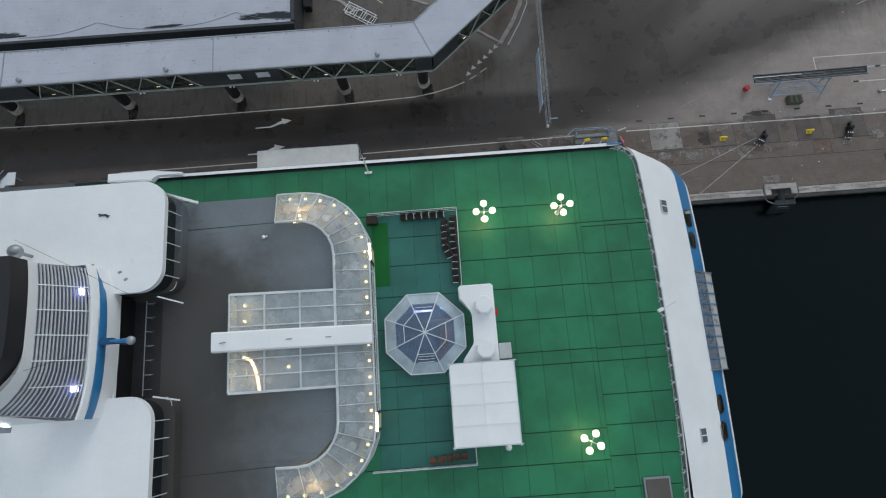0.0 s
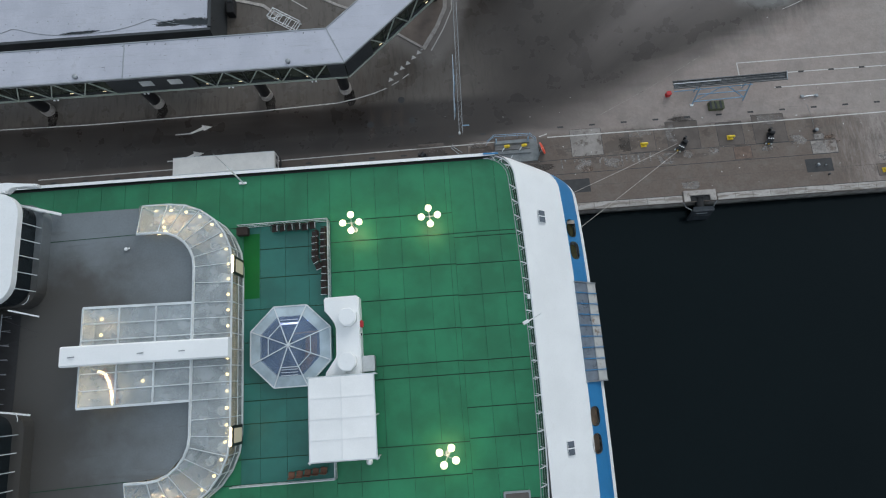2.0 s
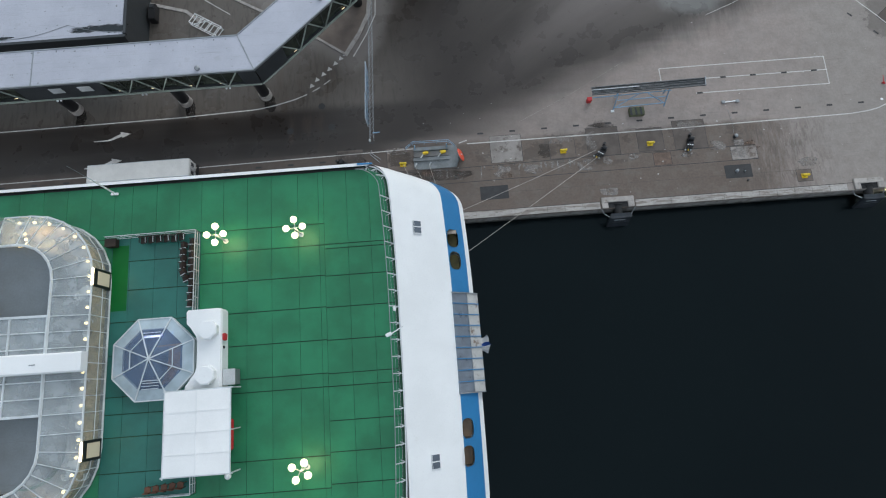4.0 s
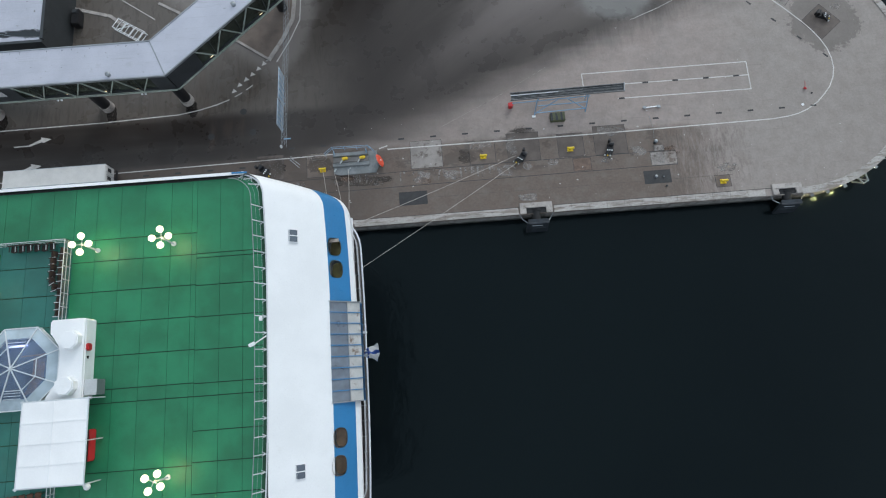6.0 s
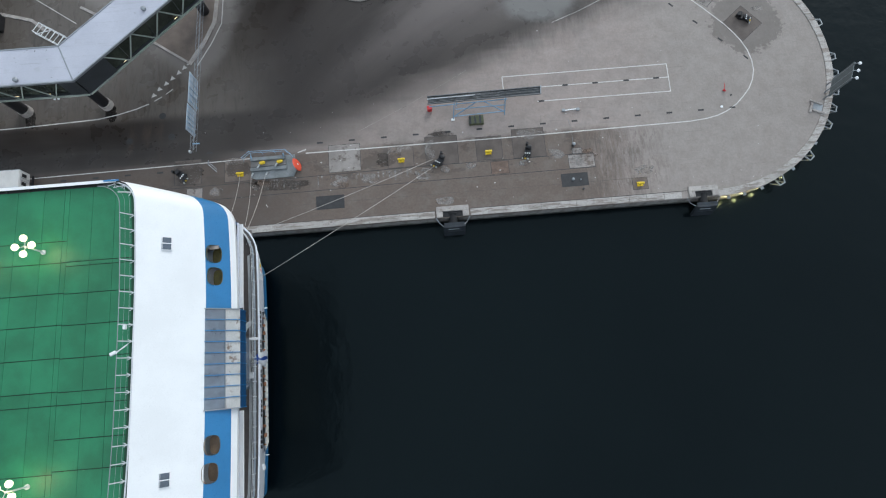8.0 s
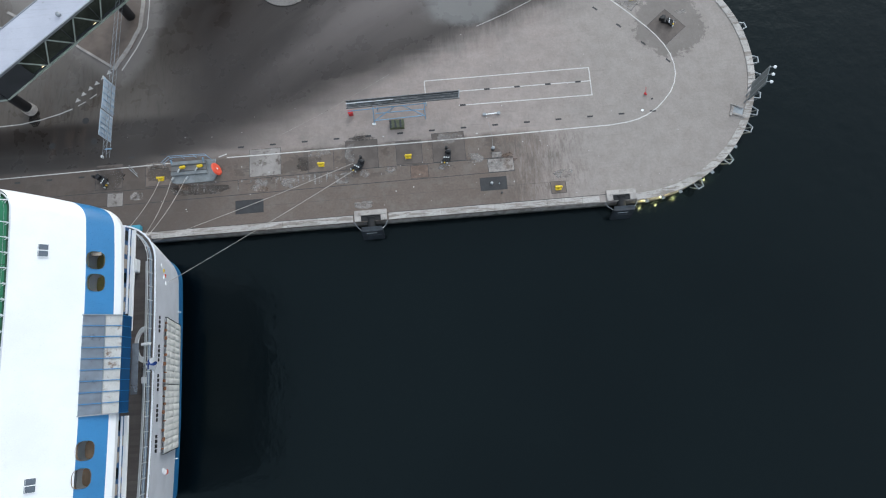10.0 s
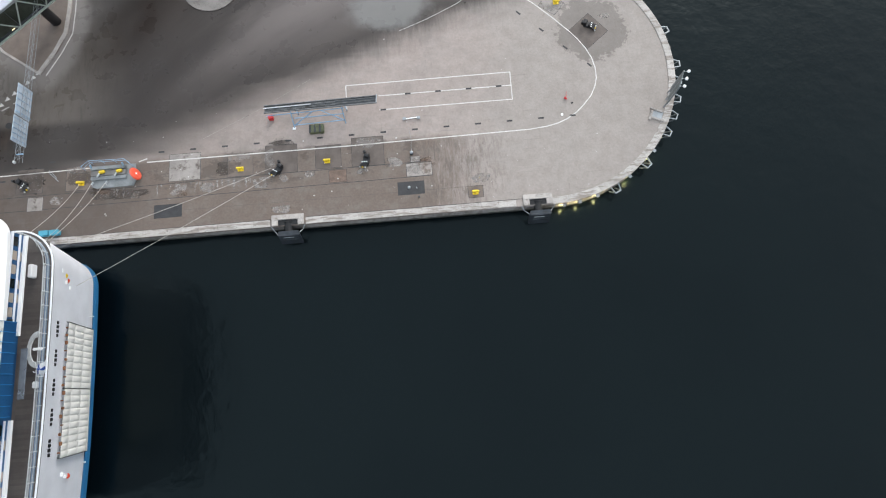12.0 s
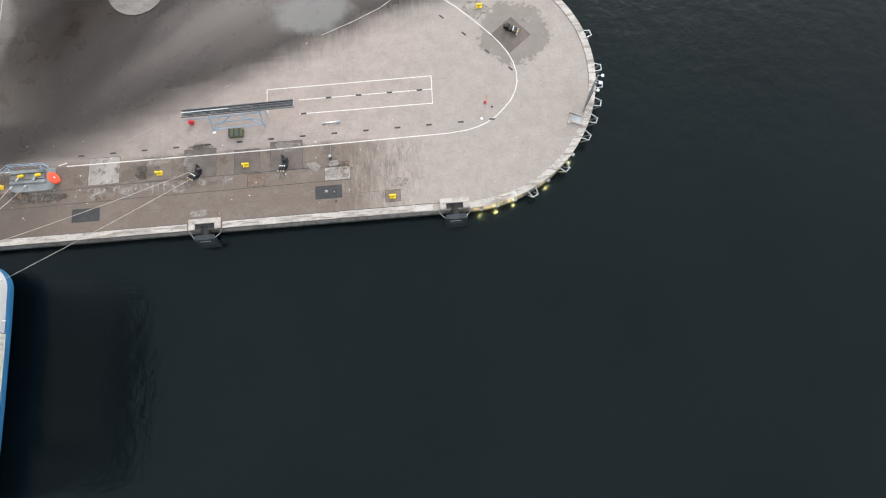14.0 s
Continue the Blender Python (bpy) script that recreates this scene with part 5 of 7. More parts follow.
dome = part("radome_post", rod((-32.5, 11.0, 34.0), (-32.5, 11.0, 35.5), 0.14, None, 8), GREY_STEEL, ferry)
part("radome", ball((-32.5, 11.0, 35.8), 0.55, None, 1.0, 16, 10), GREY_STEEL, dome, "grey ball radome", True)


def bulge(x, sag, y0, y1, z, n=14):
    """A line across the ship that bulges aft."""
    return [(x + sag * (0.52 + 0.42 * (1 - abs(2 * i / n - 1) ** 3)), y0 + (y1 - y0) * i / n, z) for i in range(n + 1)]


FY0, FY1 = -1.75, 9.35
funnel = part("funnel", loft([[(-60, FY0, z)] + bulge(x, s, FY0, FY1, z) + [(-60, FY1, z)] for x, s, z in ((-27.05, 1.55, 33.2), (-26.9, 1.55, 36.2), (-27.1, 1.5, 36.6), (-27.25, 1.48, 36.62))]), WHITE, ferry, "white ship funnel with blue band", True)
part("funnel_band", loft([bulge(-26.95, 1.6, FY0 - 0.05, FY1 - 0.3, 35.2), bulge(-26.87, 1.6, FY0, FY1 - 0.2, 36.0), bulge(-26.95, 1.58, FY0, FY1 - 0.2, 36.25)]), BLUE, funnel, "blue band", True)


def rounded(row, f):
    """The funnel's aft face bends away at its starboard corner, more the higher it is."""
    y0, y1 = row[0][1], row[-1][1]
    return [(p[0] - (0.25 + 1.7 * f) * max(0.0, (0.34 - (p[1] - y0) / (y1 - y0)) / 0.34) ** 2, *p[1:]) for p in row]


part("funnel_back", loft([rounded(bulge(-27.65, 1.45, FY0 + 0.2, FY1 - 0.1, 36.5), 0.0), rounded(bulge(-29.0, 0.7, FY0 + 0.8, FY1 - 0.2, 39.2), 1.0)]), LILAC, funnel, "", True)
for k in range(15):
    f = k / 14
    part("louvre", pipe(rounded(bulge(-27.3 - 1.46 * f, 1.5 - 0.8 * f, FY0 + 0.15 + 0.6 * f, FY1 - 0.25, 36.68 + 2.35 * f), f), 0.055 if k < 10 else 0.075, None, 5), LIGHT_STEEL, funnel)
for k in range(5):
    y = 7.6 - k * 1.75
    s = 0.52 + 0.42 * (1 - abs(2 * (y - FY0) / (FY1 - FY0) - 1) ** 3)
    part("louvre_rib", bar((-27.28 + 1.5 * s, y, 36.74), (-28.72 + 0.7 * s, y, 39.1), 0.07, 0.09), WHITE, funnel)
part("funnel_rim", loft([rounded(bulge(-28.72, 0.7, FY0 + 0.7, FY1 - 0.2, 39.0), 1.0), rounded(bulge(-28.7, 0.7, FY0 + 0.8, FY1 - 0.2, 39.3), 1.0), rounded(bulge(-28.7, 0.7, FY0 + 1.3, FY1 - 0.2, 40.0), 1.0)]), WHITE, funnel, "white upper collar", True)
part("funnel_top", loft([[(-60, FY0 + 1.9, z)] + rounded(bulge(x, 0.7, FY0 + 1.8, FY1 - 0.2, z), 1.0) + [(-60, FY1 - 0.2, z)] for x, z in ((-28.72, 39.95), (-28.85, 41.4))]), BLACK, funnel, "black funnel top", True)
part("funnel_lid", slab([(-60, FY0 + 1.8)] + [p[:2] for p in rounded(bulge(-28.85, 0.7, FY0 + 1.8, FY1 - 0.2, 0), 1.0)] + [(-60, FY1 - 0.2)], 41.3, 41.45), BLACK, funnel)
for y in (7.3, 0.4):
    part("funnel_lamp", box((-26.15 - 0.35 * abs(y - 3.8) / 3.5, y, 36.85), (0.3, 0.45, 0.5), 0, 0.03), VIOLET, funnel, "violet floodlight")
part("funnel_side", loft([[(-60, FY0 - 0.02, 36.5), (-27.3, FY0 - 0.02, 36.5)], [(-60, FY0 + 0.78, 39.5), (-30.6, FY0 + 0.78, 39.5)], [(-60, FY0 + 1.6, 40.0), (-30.6, FY0 + 1.5, 40.0)]]), WHITE, funnel)
for z0, x0 in ((37.5, -33.3), (36.95, -32.0)):
    part("emblem_flood", box((x0, FY0 - 0.25, z0 - 0.5), (1.5, 0.12, 0.5), 0.15, 0.04), FLOOD, funnel, "bright white emblem floodlight")
part("funnel_emblem", bar((-33.6, FY0 - 0.2, 37.35), (-30.9, FY0 - 0.35, 36.6), 0.4, 0.12), GREY_STEEL, funnel, "grey emblem stroke")
part("funnel_emblem", bar((-34.4, FY0 - 0.2, 37.6), (-33.2, FY0 - 0.3, 36.7), 0.35, 0.12), GREY_STEEL, funnel, "grey emblem stroke")
for y in (1.3, 10.5):
    part("stay_wire", rod((-29, y, 40.5), (-21.6, y - 5 if y > 5 else y + 4.0, 31.2), 0.012), BLACK, funnel)

# ---- glass lounge ----
lounge = thing("glass_lounge", (-8, A, 27.5), "horseshoe-shaped lounge with milky sloping glass roof and lamps", "glass lounge")
EAVE, RIDGE = 30.3, 31.0


def u_line(k, n=6):
    """The horseshoe, from the port end round to the starboard end: k=0 its outer side, k=1 its inner side."""
    xo, ro, ye = (-6.25, 5.6, 12.7) if k == 0 else (-9.15, 3.2, 10.0)
    yo = ye
    top = A + yo
    low = A - yo + 0.1
    xe = -14.1
    port = [(xe, top)] + arc(xo - ro, top - ro, ro, 90, 0, n)
    star = arc(xo - ro, low + ro, ro, 0, -90, n) + [(xe, low)]
    return port, star


po, so = u_line(0)
pi_, si = u_line(1)
# the straight bays follow the lantern between its two sides
LY0, LY1, ROWS = -0.7, 7.1, 6
stops = [8.75, 7.1] + [LY1 + (LY0 - LY1) * k / ROWS for k in range(1, ROWS + 1)] + [-2.2]
outer = po + [(po[-1][0], y) for y in stops] + so
inner = pi_ + [(pi_[-1][0], y) for y in stops] + si
OUT = [(x, y, EAVE) for x, y in outer]
INN = [(x, y, RIDGE) for x, y in inner]
# one pane to a bay, with a rafter between
bays = len(OUT) - 1
for i in range(bays):
    a, b, c, d = (Vector(p) for p in (OUT[i], OUT[i + 1], INN[i + 1], INN[i]))
    bm = pane((a, b, c, d), 0.02)
    part("roof_pane", bm, MILKY, lounge)
    # outer wall pane
    w0, w1 = Vector((a.x, a.y, 27.6)), Vector((b.x, b.y, 27.6))
    if (b - a).length > 0.2:
        bm = pane((a - Vector((0, 0, 0.06)), b - Vector((0, 0, 0.06)), w1, w0), 0.02)
        part("wall_pane", bm, CLEARISH, lounge)
for i in range(bays + 1):
    part("rafter", bar(Vector(OUT[i]) + Vector((0, 0, 0.04)), Vector(INN[i]) + Vector((0, 0, 0.04)), 0.055, 0.09), FRAME, lounge)
    part("wall_post", bar((OUT[i][0], OUT[i][1], 27.5), OUT[i], 0.06, 0.06), FRAME, lounge)
part("eave", pipe([(x, y, z) for x, y, z in OUT], 0.09), FRAME, lounge, "white eave rail")
part("sill", pipe([(x, y, 27.62) for x, y, z in OUT], 0.10), FRAME, lounge)
part("wall_rail", pipe([(x, y, 28.7) for x, y, z in OUT], 0.035), FRAME, lounge)
part("ridge_rail", pipe([(x, y, z + 0.03) for x, y, z in INN], 0.12), FRAME, lounge, "white inner roof rail")
for y in (A + 11.35, A - 11.25):
    bm = box((-14.1, y, 29.2), (0.06, 2.6, 3.2))
    part("end_pane", bm, CLEARISH, lounge)
# the floor and the inner wall
part("lounge_floor", slab([(x - 0.05, y) for x, y in outer] + inner[::-1], 27.5, 27.56), LOUNGE_FLOOR, lounge)
bench_line = [(x - (0.75 if x > -8 else 0.45), A + (y - A) * 0.95) for x, y in outer]
part("bench", ribbon(bench_line, 0.75, 27.56, 28.3), BEIGE_WARM, lounge, "long beige bench behind the glass")
# the lantern roof in the middle
LX0, LX1 = -17.47, -9.1


def lantern_z(x):
    return 32.1 - (x - LX0) * (32.1 - 31.1) / 8.37


cols = [-17.47, -14.72, -11.93, -9.15]
ys = [LY0 + (LY1 - LY0) * k / ROWS for k in range(ROWS + 1)]
for x0, x1 in zip(cols, cols[1:]):
    for y0, y1 in zip(ys, ys[1:]):
        bm = pane([(x, y, lantern_z(x)) for x, y in ((x0, y0), (x1, y0), (x1, y1), (x0, y1))], 0.02)
        part("lantern_pane", bm, MILKY, lounge)
for x in cols:
    part("lantern_purlin", bar((x, LY0, lantern_z(x) + 0.04), (x, LY1, lantern_z(x) + 0.04), 0.13, 0.1), FRAME, lounge)
for y in ys:
    part("lantern_rafter", bar((LX0, y, lantern_z(LX0) + 0.05), (LX1, y, lantern_z(LX1) + 0.05), 0.09 if LY0 < y < LY1 else 0.2, 0.09), FRAME, lounge)
for y, s in ((LY0, 1), (LY1, 1)):
    part("lantern_side", slab([(LX0, y - 0.03), (LX1, y - 0.03), (LX1, y + 0.03), (LX0, y + 0.03)], 30.4, 31.2), CLEARISH, lounge)
part("lantern_end", box((LX0, (LY0 + LY1) / 2, 31.3), (0.06, LY1 - LY0, 1.8)), FRAME, lounge)
part("lantern_floor", box((-13.3, 3.2, 30.46), (8.3, 7.9, 0.08)), LOUNGE_FLOOR, lounge)
# the white spine beam
bm = loft([[(x, y, z) for y, z in ((2.48, lz - 0.35), (2.48, lz + 0.35), (2.6, lz + 0.45), (3.95, lz + 0.45), (4.07, lz + 0.35), (4.07, lz - 0.35))] for x, lz in ((-18.5, 32.6), (-14, 32.15), (-9.2, 31.25), (-6.15, 30.75))], None, True)
bmesh.ops.holes_fill(bm, edges=bm.edges, sides=8)
part("spine_beam", bm, WHITE, lounge, "broad white spine beam")
for x, z in ((-17.6, 33.05), (-12.6, 32.37), (-9.6, 31.8)):
    part("beam_mark", box((x, 3.2, z), (0.5, 0.08, 0.05), 0.05), GREY_STEEL, lounge)
# lit doors in the outer wall
for y in (10.3, -3.7):
    d = part("lit_door", box((-6.2, y, 28.9), (0.1, 1.6, 2.3), 0, 0.02), BLACK, lounge, "dark-framed glass door below a warm lamp")
    # the pane itself glows, in place of a lit room behind it
    part("door_pane", box((-6.14, y, 28.85), (0.04, 1.15, 1.7), 0, 0.02), LIT_GLASS, d, "warmly lit door pane")
    part("door_lamp", box((-6.15, y, 30.42), (0.18, 1.45, 0.12), 0, 0.03), lamp_glow("door_lamp_glow", (1.0, 0.80, 0.45), 5.0) if y > 0 else bpy.data.materials["door_lamp_glow"], d)
# small lamps under the eave
bulb = mesh_of("bulb", ball((0, 0, 0), 0.145, None, 1, 10, 7), BULB)
for x, y, h in along([(x + (A - x) * 0 - 0.38 * (1 if x > -7 else 0.6), A + (y - A) * 0.965) for x, y in outer], 1.32):
    piece("bulb", bulb, (x, y, 30.05), lounge, 0, "small warm lamp")
for x, y in ((-16.6, 6.3), (-16.6, 5.0), (-13.0, 1.1), (-12.2, 14.0), (-12.3, 14.5), (-12.1, 13.6), (-12.6, 13.3)):
    piece("bulb", bulb, (x, y, 31.0 if y < 8 else 30.2), lounge)
part("bar_light", pipe([(x, y, 30.75) for x, y in ((-16.8, 2.1), (-16.2, 1.9), (-15.85, 1.2), (-15.6, 0.4), (-15.45, -0.7))], 0.13), STRIP, lounge, "curved warm light strip")
part("bar_top", ribbon([(-16.6, 2.1), (-16.0, 1.6), (-15.6, 0.6), (-15.35, -0.6)], 0.7, 30.5, 30.62), BROWN_WOOD, lounge)

# lounge furniture under the glass
random.seed(11)
table = thing("lounge_table", (-10.5, -8.2, 27.56), "round pale table under the lounge glass", "table", "lounge tables")
part("tabletop", slab(arc(-10.5, -8.2, 0.42, 0, 345, 18), 28.24, 28.3), LOUNGE_SEAT, table)
part("pedestal", rod((-10.5, -8.2, 27.56), (-10.5, -8.2, 28.24), 0.06, None, 8), GREY_STEEL, table)
part("foot", slab(arc(-10.5, -8.2, 0.26, 0, 340, 14), 27.56, 27.6), GREY_STEEL, table)
armchair = thing("lounge_chair", (-11.4, -8.3, 27.56), "pale upholstered tub chair in the glass lounge", "chair", "lounge chairs")
part("seat", box((-11.4, -8.3, 27.85), (0.62, 0.6, 0.28), 0, 0.08), LOUNGE_SEAT, armchair)
part("backrest", ribbon([(-11.4 + 0.34 * math.cos(a), -8.3 + 0.34 * math.sin(a)) for a in (i * math.pi / 8 - math.pi / 2 + math.pi for i in range(9))], 0.12, 27.7, 28.35), LOUNGE_SEAT, armchair)
for dx, dy in ((0.22, 0.22), (0.22, -0.22), (-0.22, 0.22), (-0.22, -0.22)):
    part("leg", rod((-11.4 + dx, -8.3 + dy, 27.56), (-11.4 + dx, -8.3 + dy, 27.72), 0.03), DARK_STEEL, armchair)
for x, y in ((-12.9, -8.0), (-8.3, -6.6), (-7.6, -4.6), (-8.0, 11.9), (-7.8, 9.6), (-10.2, 14.3), (-7.7, -1.7), (-7.6, 0.8), (-7.6, 5.8)):
    copy_thing(table, pose(x, y, 27.56))
for x, y, a in ((-13.6, -8.4, 0), (-12.2, -7.7, 140), (-9.6, -8.0, 180), (-9.0, -7.3, 30), (-8.6, -5.6, 70), (-7.4, -5.7, 120), (-7.0, -4.0, 200), (-8.6, 12.6, 10), (-7.5, 11.0, 90), (-8.6, 9.2, 0), (-9.4, 13.8, 30), (-11.0, 14.6, 0), (-7.6, -2.6, 80), (-7.5, 1.7, 270), (-7.5, 6.7, 270)):
    copy_thing(armchair, pose(x, y, 27.56, 0, 0, a))

# ---- octagonal skylight ----
OX, OY = -1.98, 3.25
sky_l = thing("octagonal_skylight", (OX, OY, 27.5), "octagonal glass skylight with white ribs over a dark hall", "skylight")


def octo(r, z, off=22.5):
    return [(OX + r * math.cos(radians(off + 45 * k)), OY + r * math.sin(radians(off + 45 * k)), z) for k in range(8)]


o_out, o_mid, o_in = octo(3.72, 28.0), octo(2.75, 28.22), octo(1.95, 28.4)
apex = (OX, OY, 28.85)
part("curb", slab([p[:2] for p in octo(3.72, 0)], 27.5, 27.98), WHITE, sky_l, "pale octagonal kerb")
# flat sheet close below the panes; its dark colour paints the unlit hall
part("well", slab([p[:2] for p in octo(2.7, 0)], 27.98, 28.02), HALL_DIM_PAINT, sky_l, "flat dark blue sheet painted as the dim hall below")
part("well_beam", box((OX + 1.4, OY + 1.05, 28.06), (2.4, 0.14, 0.05), 0.03), AMBER_WOOD, sky_l, "wooden beam painted in the amber of lamplight")
part("well_deck", slab([(OX + 0.7, OY - 2.3), (OX + 1.5, OY - 2.0), (OX + 2.25, OY - 0.9), (OX + 2.3, OY + 0.9), (OX + 1.3, OY + 0.9), (OX + 1.25, OY - 0.9)], 28.02, 28.035), WELL_WOOD, sky_l, "brown hall floor")
random.seed(31)
for k in range(7):
    y = OY + 0.6 - 0.36 * k
    part("deck_batten", bar((OX + 1.35, y, 28.05), (OX + 2.2 - 0.06 * k, y + random.uniform(-0.25, 0.25), 28.05), 0.05, 0.03), AMBER_WOOD, sky_l)
part("spot_lamp", rod((OX + 1.55, OY + 2.1, 28.03), (OX + 1.55, OY + 2.1, 28.07), 0.09, None, 10), BLUE_LIGHT, sky_l, "small blue spot lamp")
part("well_lamp", box((OX - 0.1, OY + 1.9, 28.06), (1.6, 0.12, 0.04), 0.04), VIOLET, sky_l, "violet light line")
for k in range(8):
    j = (k + 1) % 8
    for ring0, ring1, m, nm in ((o_out, o_mid, RIM_GLASS, "rim_pane"), (o_mid, o_in, SKYLIGHT_GLASS, "pane"), (o_in, [apex] * 8, SKYLIGHT_GLASS, "top_pane")):
        pts = [ring0[k], ring0[j], ring1[j], ring1[k]]
        pts = pts[:3] if ring1[0] == apex else pts
        bm = pane(pts, 0.015)
        part(nm, bm, m, sky_l)
    part("rib", bar(Vector(o_out[k]) + Vector((0, 0, 0.03)), Vector(apex) + Vector((0, 0, 0.03)), 0.09, 0.08), FRAME, sky_l)
    part("ring_bar", bar(Vector(o_out[k]) + Vector((0, 0, 0.02)), Vector(o_out[j]) + Vector((0, 0, 0.02)), 0.1, 0.1), FRAME, sky_l)
    if k not in (0, 4):
        part("ring_bar", bar(Vector(o_in[k]) * 1.0 + Vector((0, 0, 0.02)), Vector(o_in[j]) + Vector((0, 0, 0.02)), 0.07, 0.06), FRAME, sky_l)
for k in range(3):
    part("step_bar", bar((OX - 0.7, OY - 2.0 - 0.24 * k, 28.42), (OX + 0.7, OY - 2.0 - 0.24 * k, 28.42), 0.05, 0.05), FRAME, sky_l)
    if k < 2:
        part("step_bar", bar((OX - 0.75, OY + 1.95 + 0.25 * k, 28.42), (OX + 0.75, OY + 1.95 + 0.25 * k, 28.42), 0.05, 0.05), FRAME, sky_l)
part("hub", rod((OX, OY, 28.85), (OX, OY, 28.97), 0.12, None, 10), FRAME, sky_l)

# ---- deck bar, awning, lamps ----
kiosk = thing("deck_bar", (3, 4, 27.5), "white deck bar with a notched roof and two round caps", "bar")
plan = [(1.15, 6.85), (1.3, 7.03), (3.9, 7.05), (4.08, 6.9), (4.1, 4.0), (4.12, 0.3), (1.1, 0.3), (1.2, 0.75), (2.05, 1.9), (2.2, 2.2), (2.22, 4.4), (2.05, 4.9), (1.18, 5.9)]
part("kiosk_roof", slab(plan[::-1], 28.75, 29.0, bev=0.08), WHITE, kiosk, "white moulded roof")
part("kiosk_body", slab([(x + (0.06 if x > 3.5 else -0.02), y) for x, y in plan][::-1], 27.5, 28.78), WHITE, kiosk)
for x, y in ((3.2, 5.2), (3.05, 1.5)):
    part("round_cap", slab(arc(x, y, 0.84, 22.5, 337.5, 7), 28.98, 29.7, bev=0.1), WHITE, kiosk, "white octagonal cap")
part("tap", box((4.2, 3.75, 28.5), (0.1, 0.22, 0.2), 0, 0.02), BLACK, kiosk)
part("lifebuoy", box((4.28, 4.6, 28.55), (0.26, 0.62, 0.6), 0, 0.08), RED, kiosk, "red lifebuoy case")
freezer = thing("deck_locker", (4.72, 1.25, 27.5), "grey steel locker beside the deck bar", "locker")
part("locker_body", box((4.73, 1.25, 28.1), (1.0, 1.26, 1.2), 0, 0.04), GREY_STEEL, freezer)
part("locker_lid", box((4.73, 1.25, 28.73), (1.05, 1.31, 0.08), 0, 0.03), LIGHT_STEEL, freezer)

cooler = thing("red_drinks_cooler", (4.7, -3.4, 27.5), "red drinks cooler under the edge of the awning", "cooler")
part("cooler_body", box((4.45, -3.4, 28.0), (0.5, 2.5, 1.0), 0, 0.06), RED, cooler)
part("cooler_door", box((4.72, -3.4, 28.0), (0.04, 2.3, 0.85), 0, 0.01), RED, cooler)
part("cooler_top", box((4.45, -3.4, 28.53), (0.54, 2.54, 0.06), 0, 0.02), DARK_STEEL, cooler)

awning = thing("awning", (2.6, -2.9, 27.5), "white canvas awning on thin posts", "awning")
nx, ny = 8, 12
rows_a = []
for i in range(nx + 1):
    u = i / nx
    rows_a.append([(-0.1 + 5.35 * u, -6.15 + 6.5 * v, 29.72 + 0.14 * (1 - abs(2 * u - 1)) - 0.015 * math.sin(math.pi * 4 * v) ** 2) for v in (j / ny for j in range(ny + 1))])
part("canvas", sheet(rows_a, (0, 0, -0.04)), CANVAS, awning)
for v in (0.25, 0.5, 0.75):
    part("canvas_seam", bar((-0.1, -6.15 + 6.5 * v, 29.76), (2.58, -6.15 + 6.5 * v, 29.9), 0.035, 0.02), WHITE, awning)
    part("canvas_seam", bar((2.58, -6.15 + 6.5 * v, 29.9), (5.25, -6.15 + 6.5 * v, 29.76), 0.035, 0.02), WHITE, awning)
part("ridge", bar((2.58, -6.15, 29.9), (2.58, 0.35, 29.9), 0.035, 0.02), WHITE, awning)
for x in (-0.1, 5.25):
    part("side_rail", bar((x, -6.35, 29.7), (x, 0.5, 29.7), 0.09, 0.09), FRAME, awning)
    for y in (-6.2, -2.9, 0.4):
        part("post", bar((x, y, 27.5), (x, y, 29.7), 0.09, 0.09), FRAME, awning)
for y in (-6.2, 0.4):
    part("cross_rail", bar((-0.25, y, 29.7), (5.45, y, 29.7), 0.1, 0.1), FRAME, awning)
part("stay_foot", ball((4.35, -6.65, 27.75), 0.28, None, 0.9), WHITE, awning, "white ballast drum", True)

lamp = thing("deck_lamp", (3.9, 13.24, 27.5), "four-globe deck lamp glowing warm white", "lamp", "deck lamps")
part("post", rod((3.9, 13.24, 27.5), (3.9, 13.24, 29.95), 0.07, None, 10), LIGHT_STEEL, lamp)
part("base", rod((3.9, 13.24, 27.5), (3.9, 13.24, 27.62), 0.22, None, 12), LIGHT_STEEL, lamp)
for dx, dy in ((0.71, 0), (-0.71, 0), (0, 0.71), (0, -0.71)):
    part("arm", pipe([(3.9, 13.24, 29.85), (3.9 + dx, 13.24 + dy, 29.85)], 0.03), LIGHT_STEEL, lamp)
    part("globe", ball((3.9 + dx, 13.24 + dy, 30.05), 0.295, None, 0.85, 16, 10), GLOBE, lamp, "glowing white glass globe", True)
copy_thing(lamp, pose(10.7, 13.32, 27.5, 0, 0, 4))
copy_thing(lamp, pose(10.83, -6.43, 27.5, 0, 0, -28))
for x, y in ((3.9, 13.24), (10.7, 13.32), (10.83, -6.43)):
    glow_data = bpy.data.lights.new("deck_light", "POINT")
    glow_data.energy, glow_data.color, glow_data.shadow_soft_size = 105.0, (1.0, 0.76, 0.30), 0.3
    new("deck_light", glow_data).location = (x, y, 29.6)

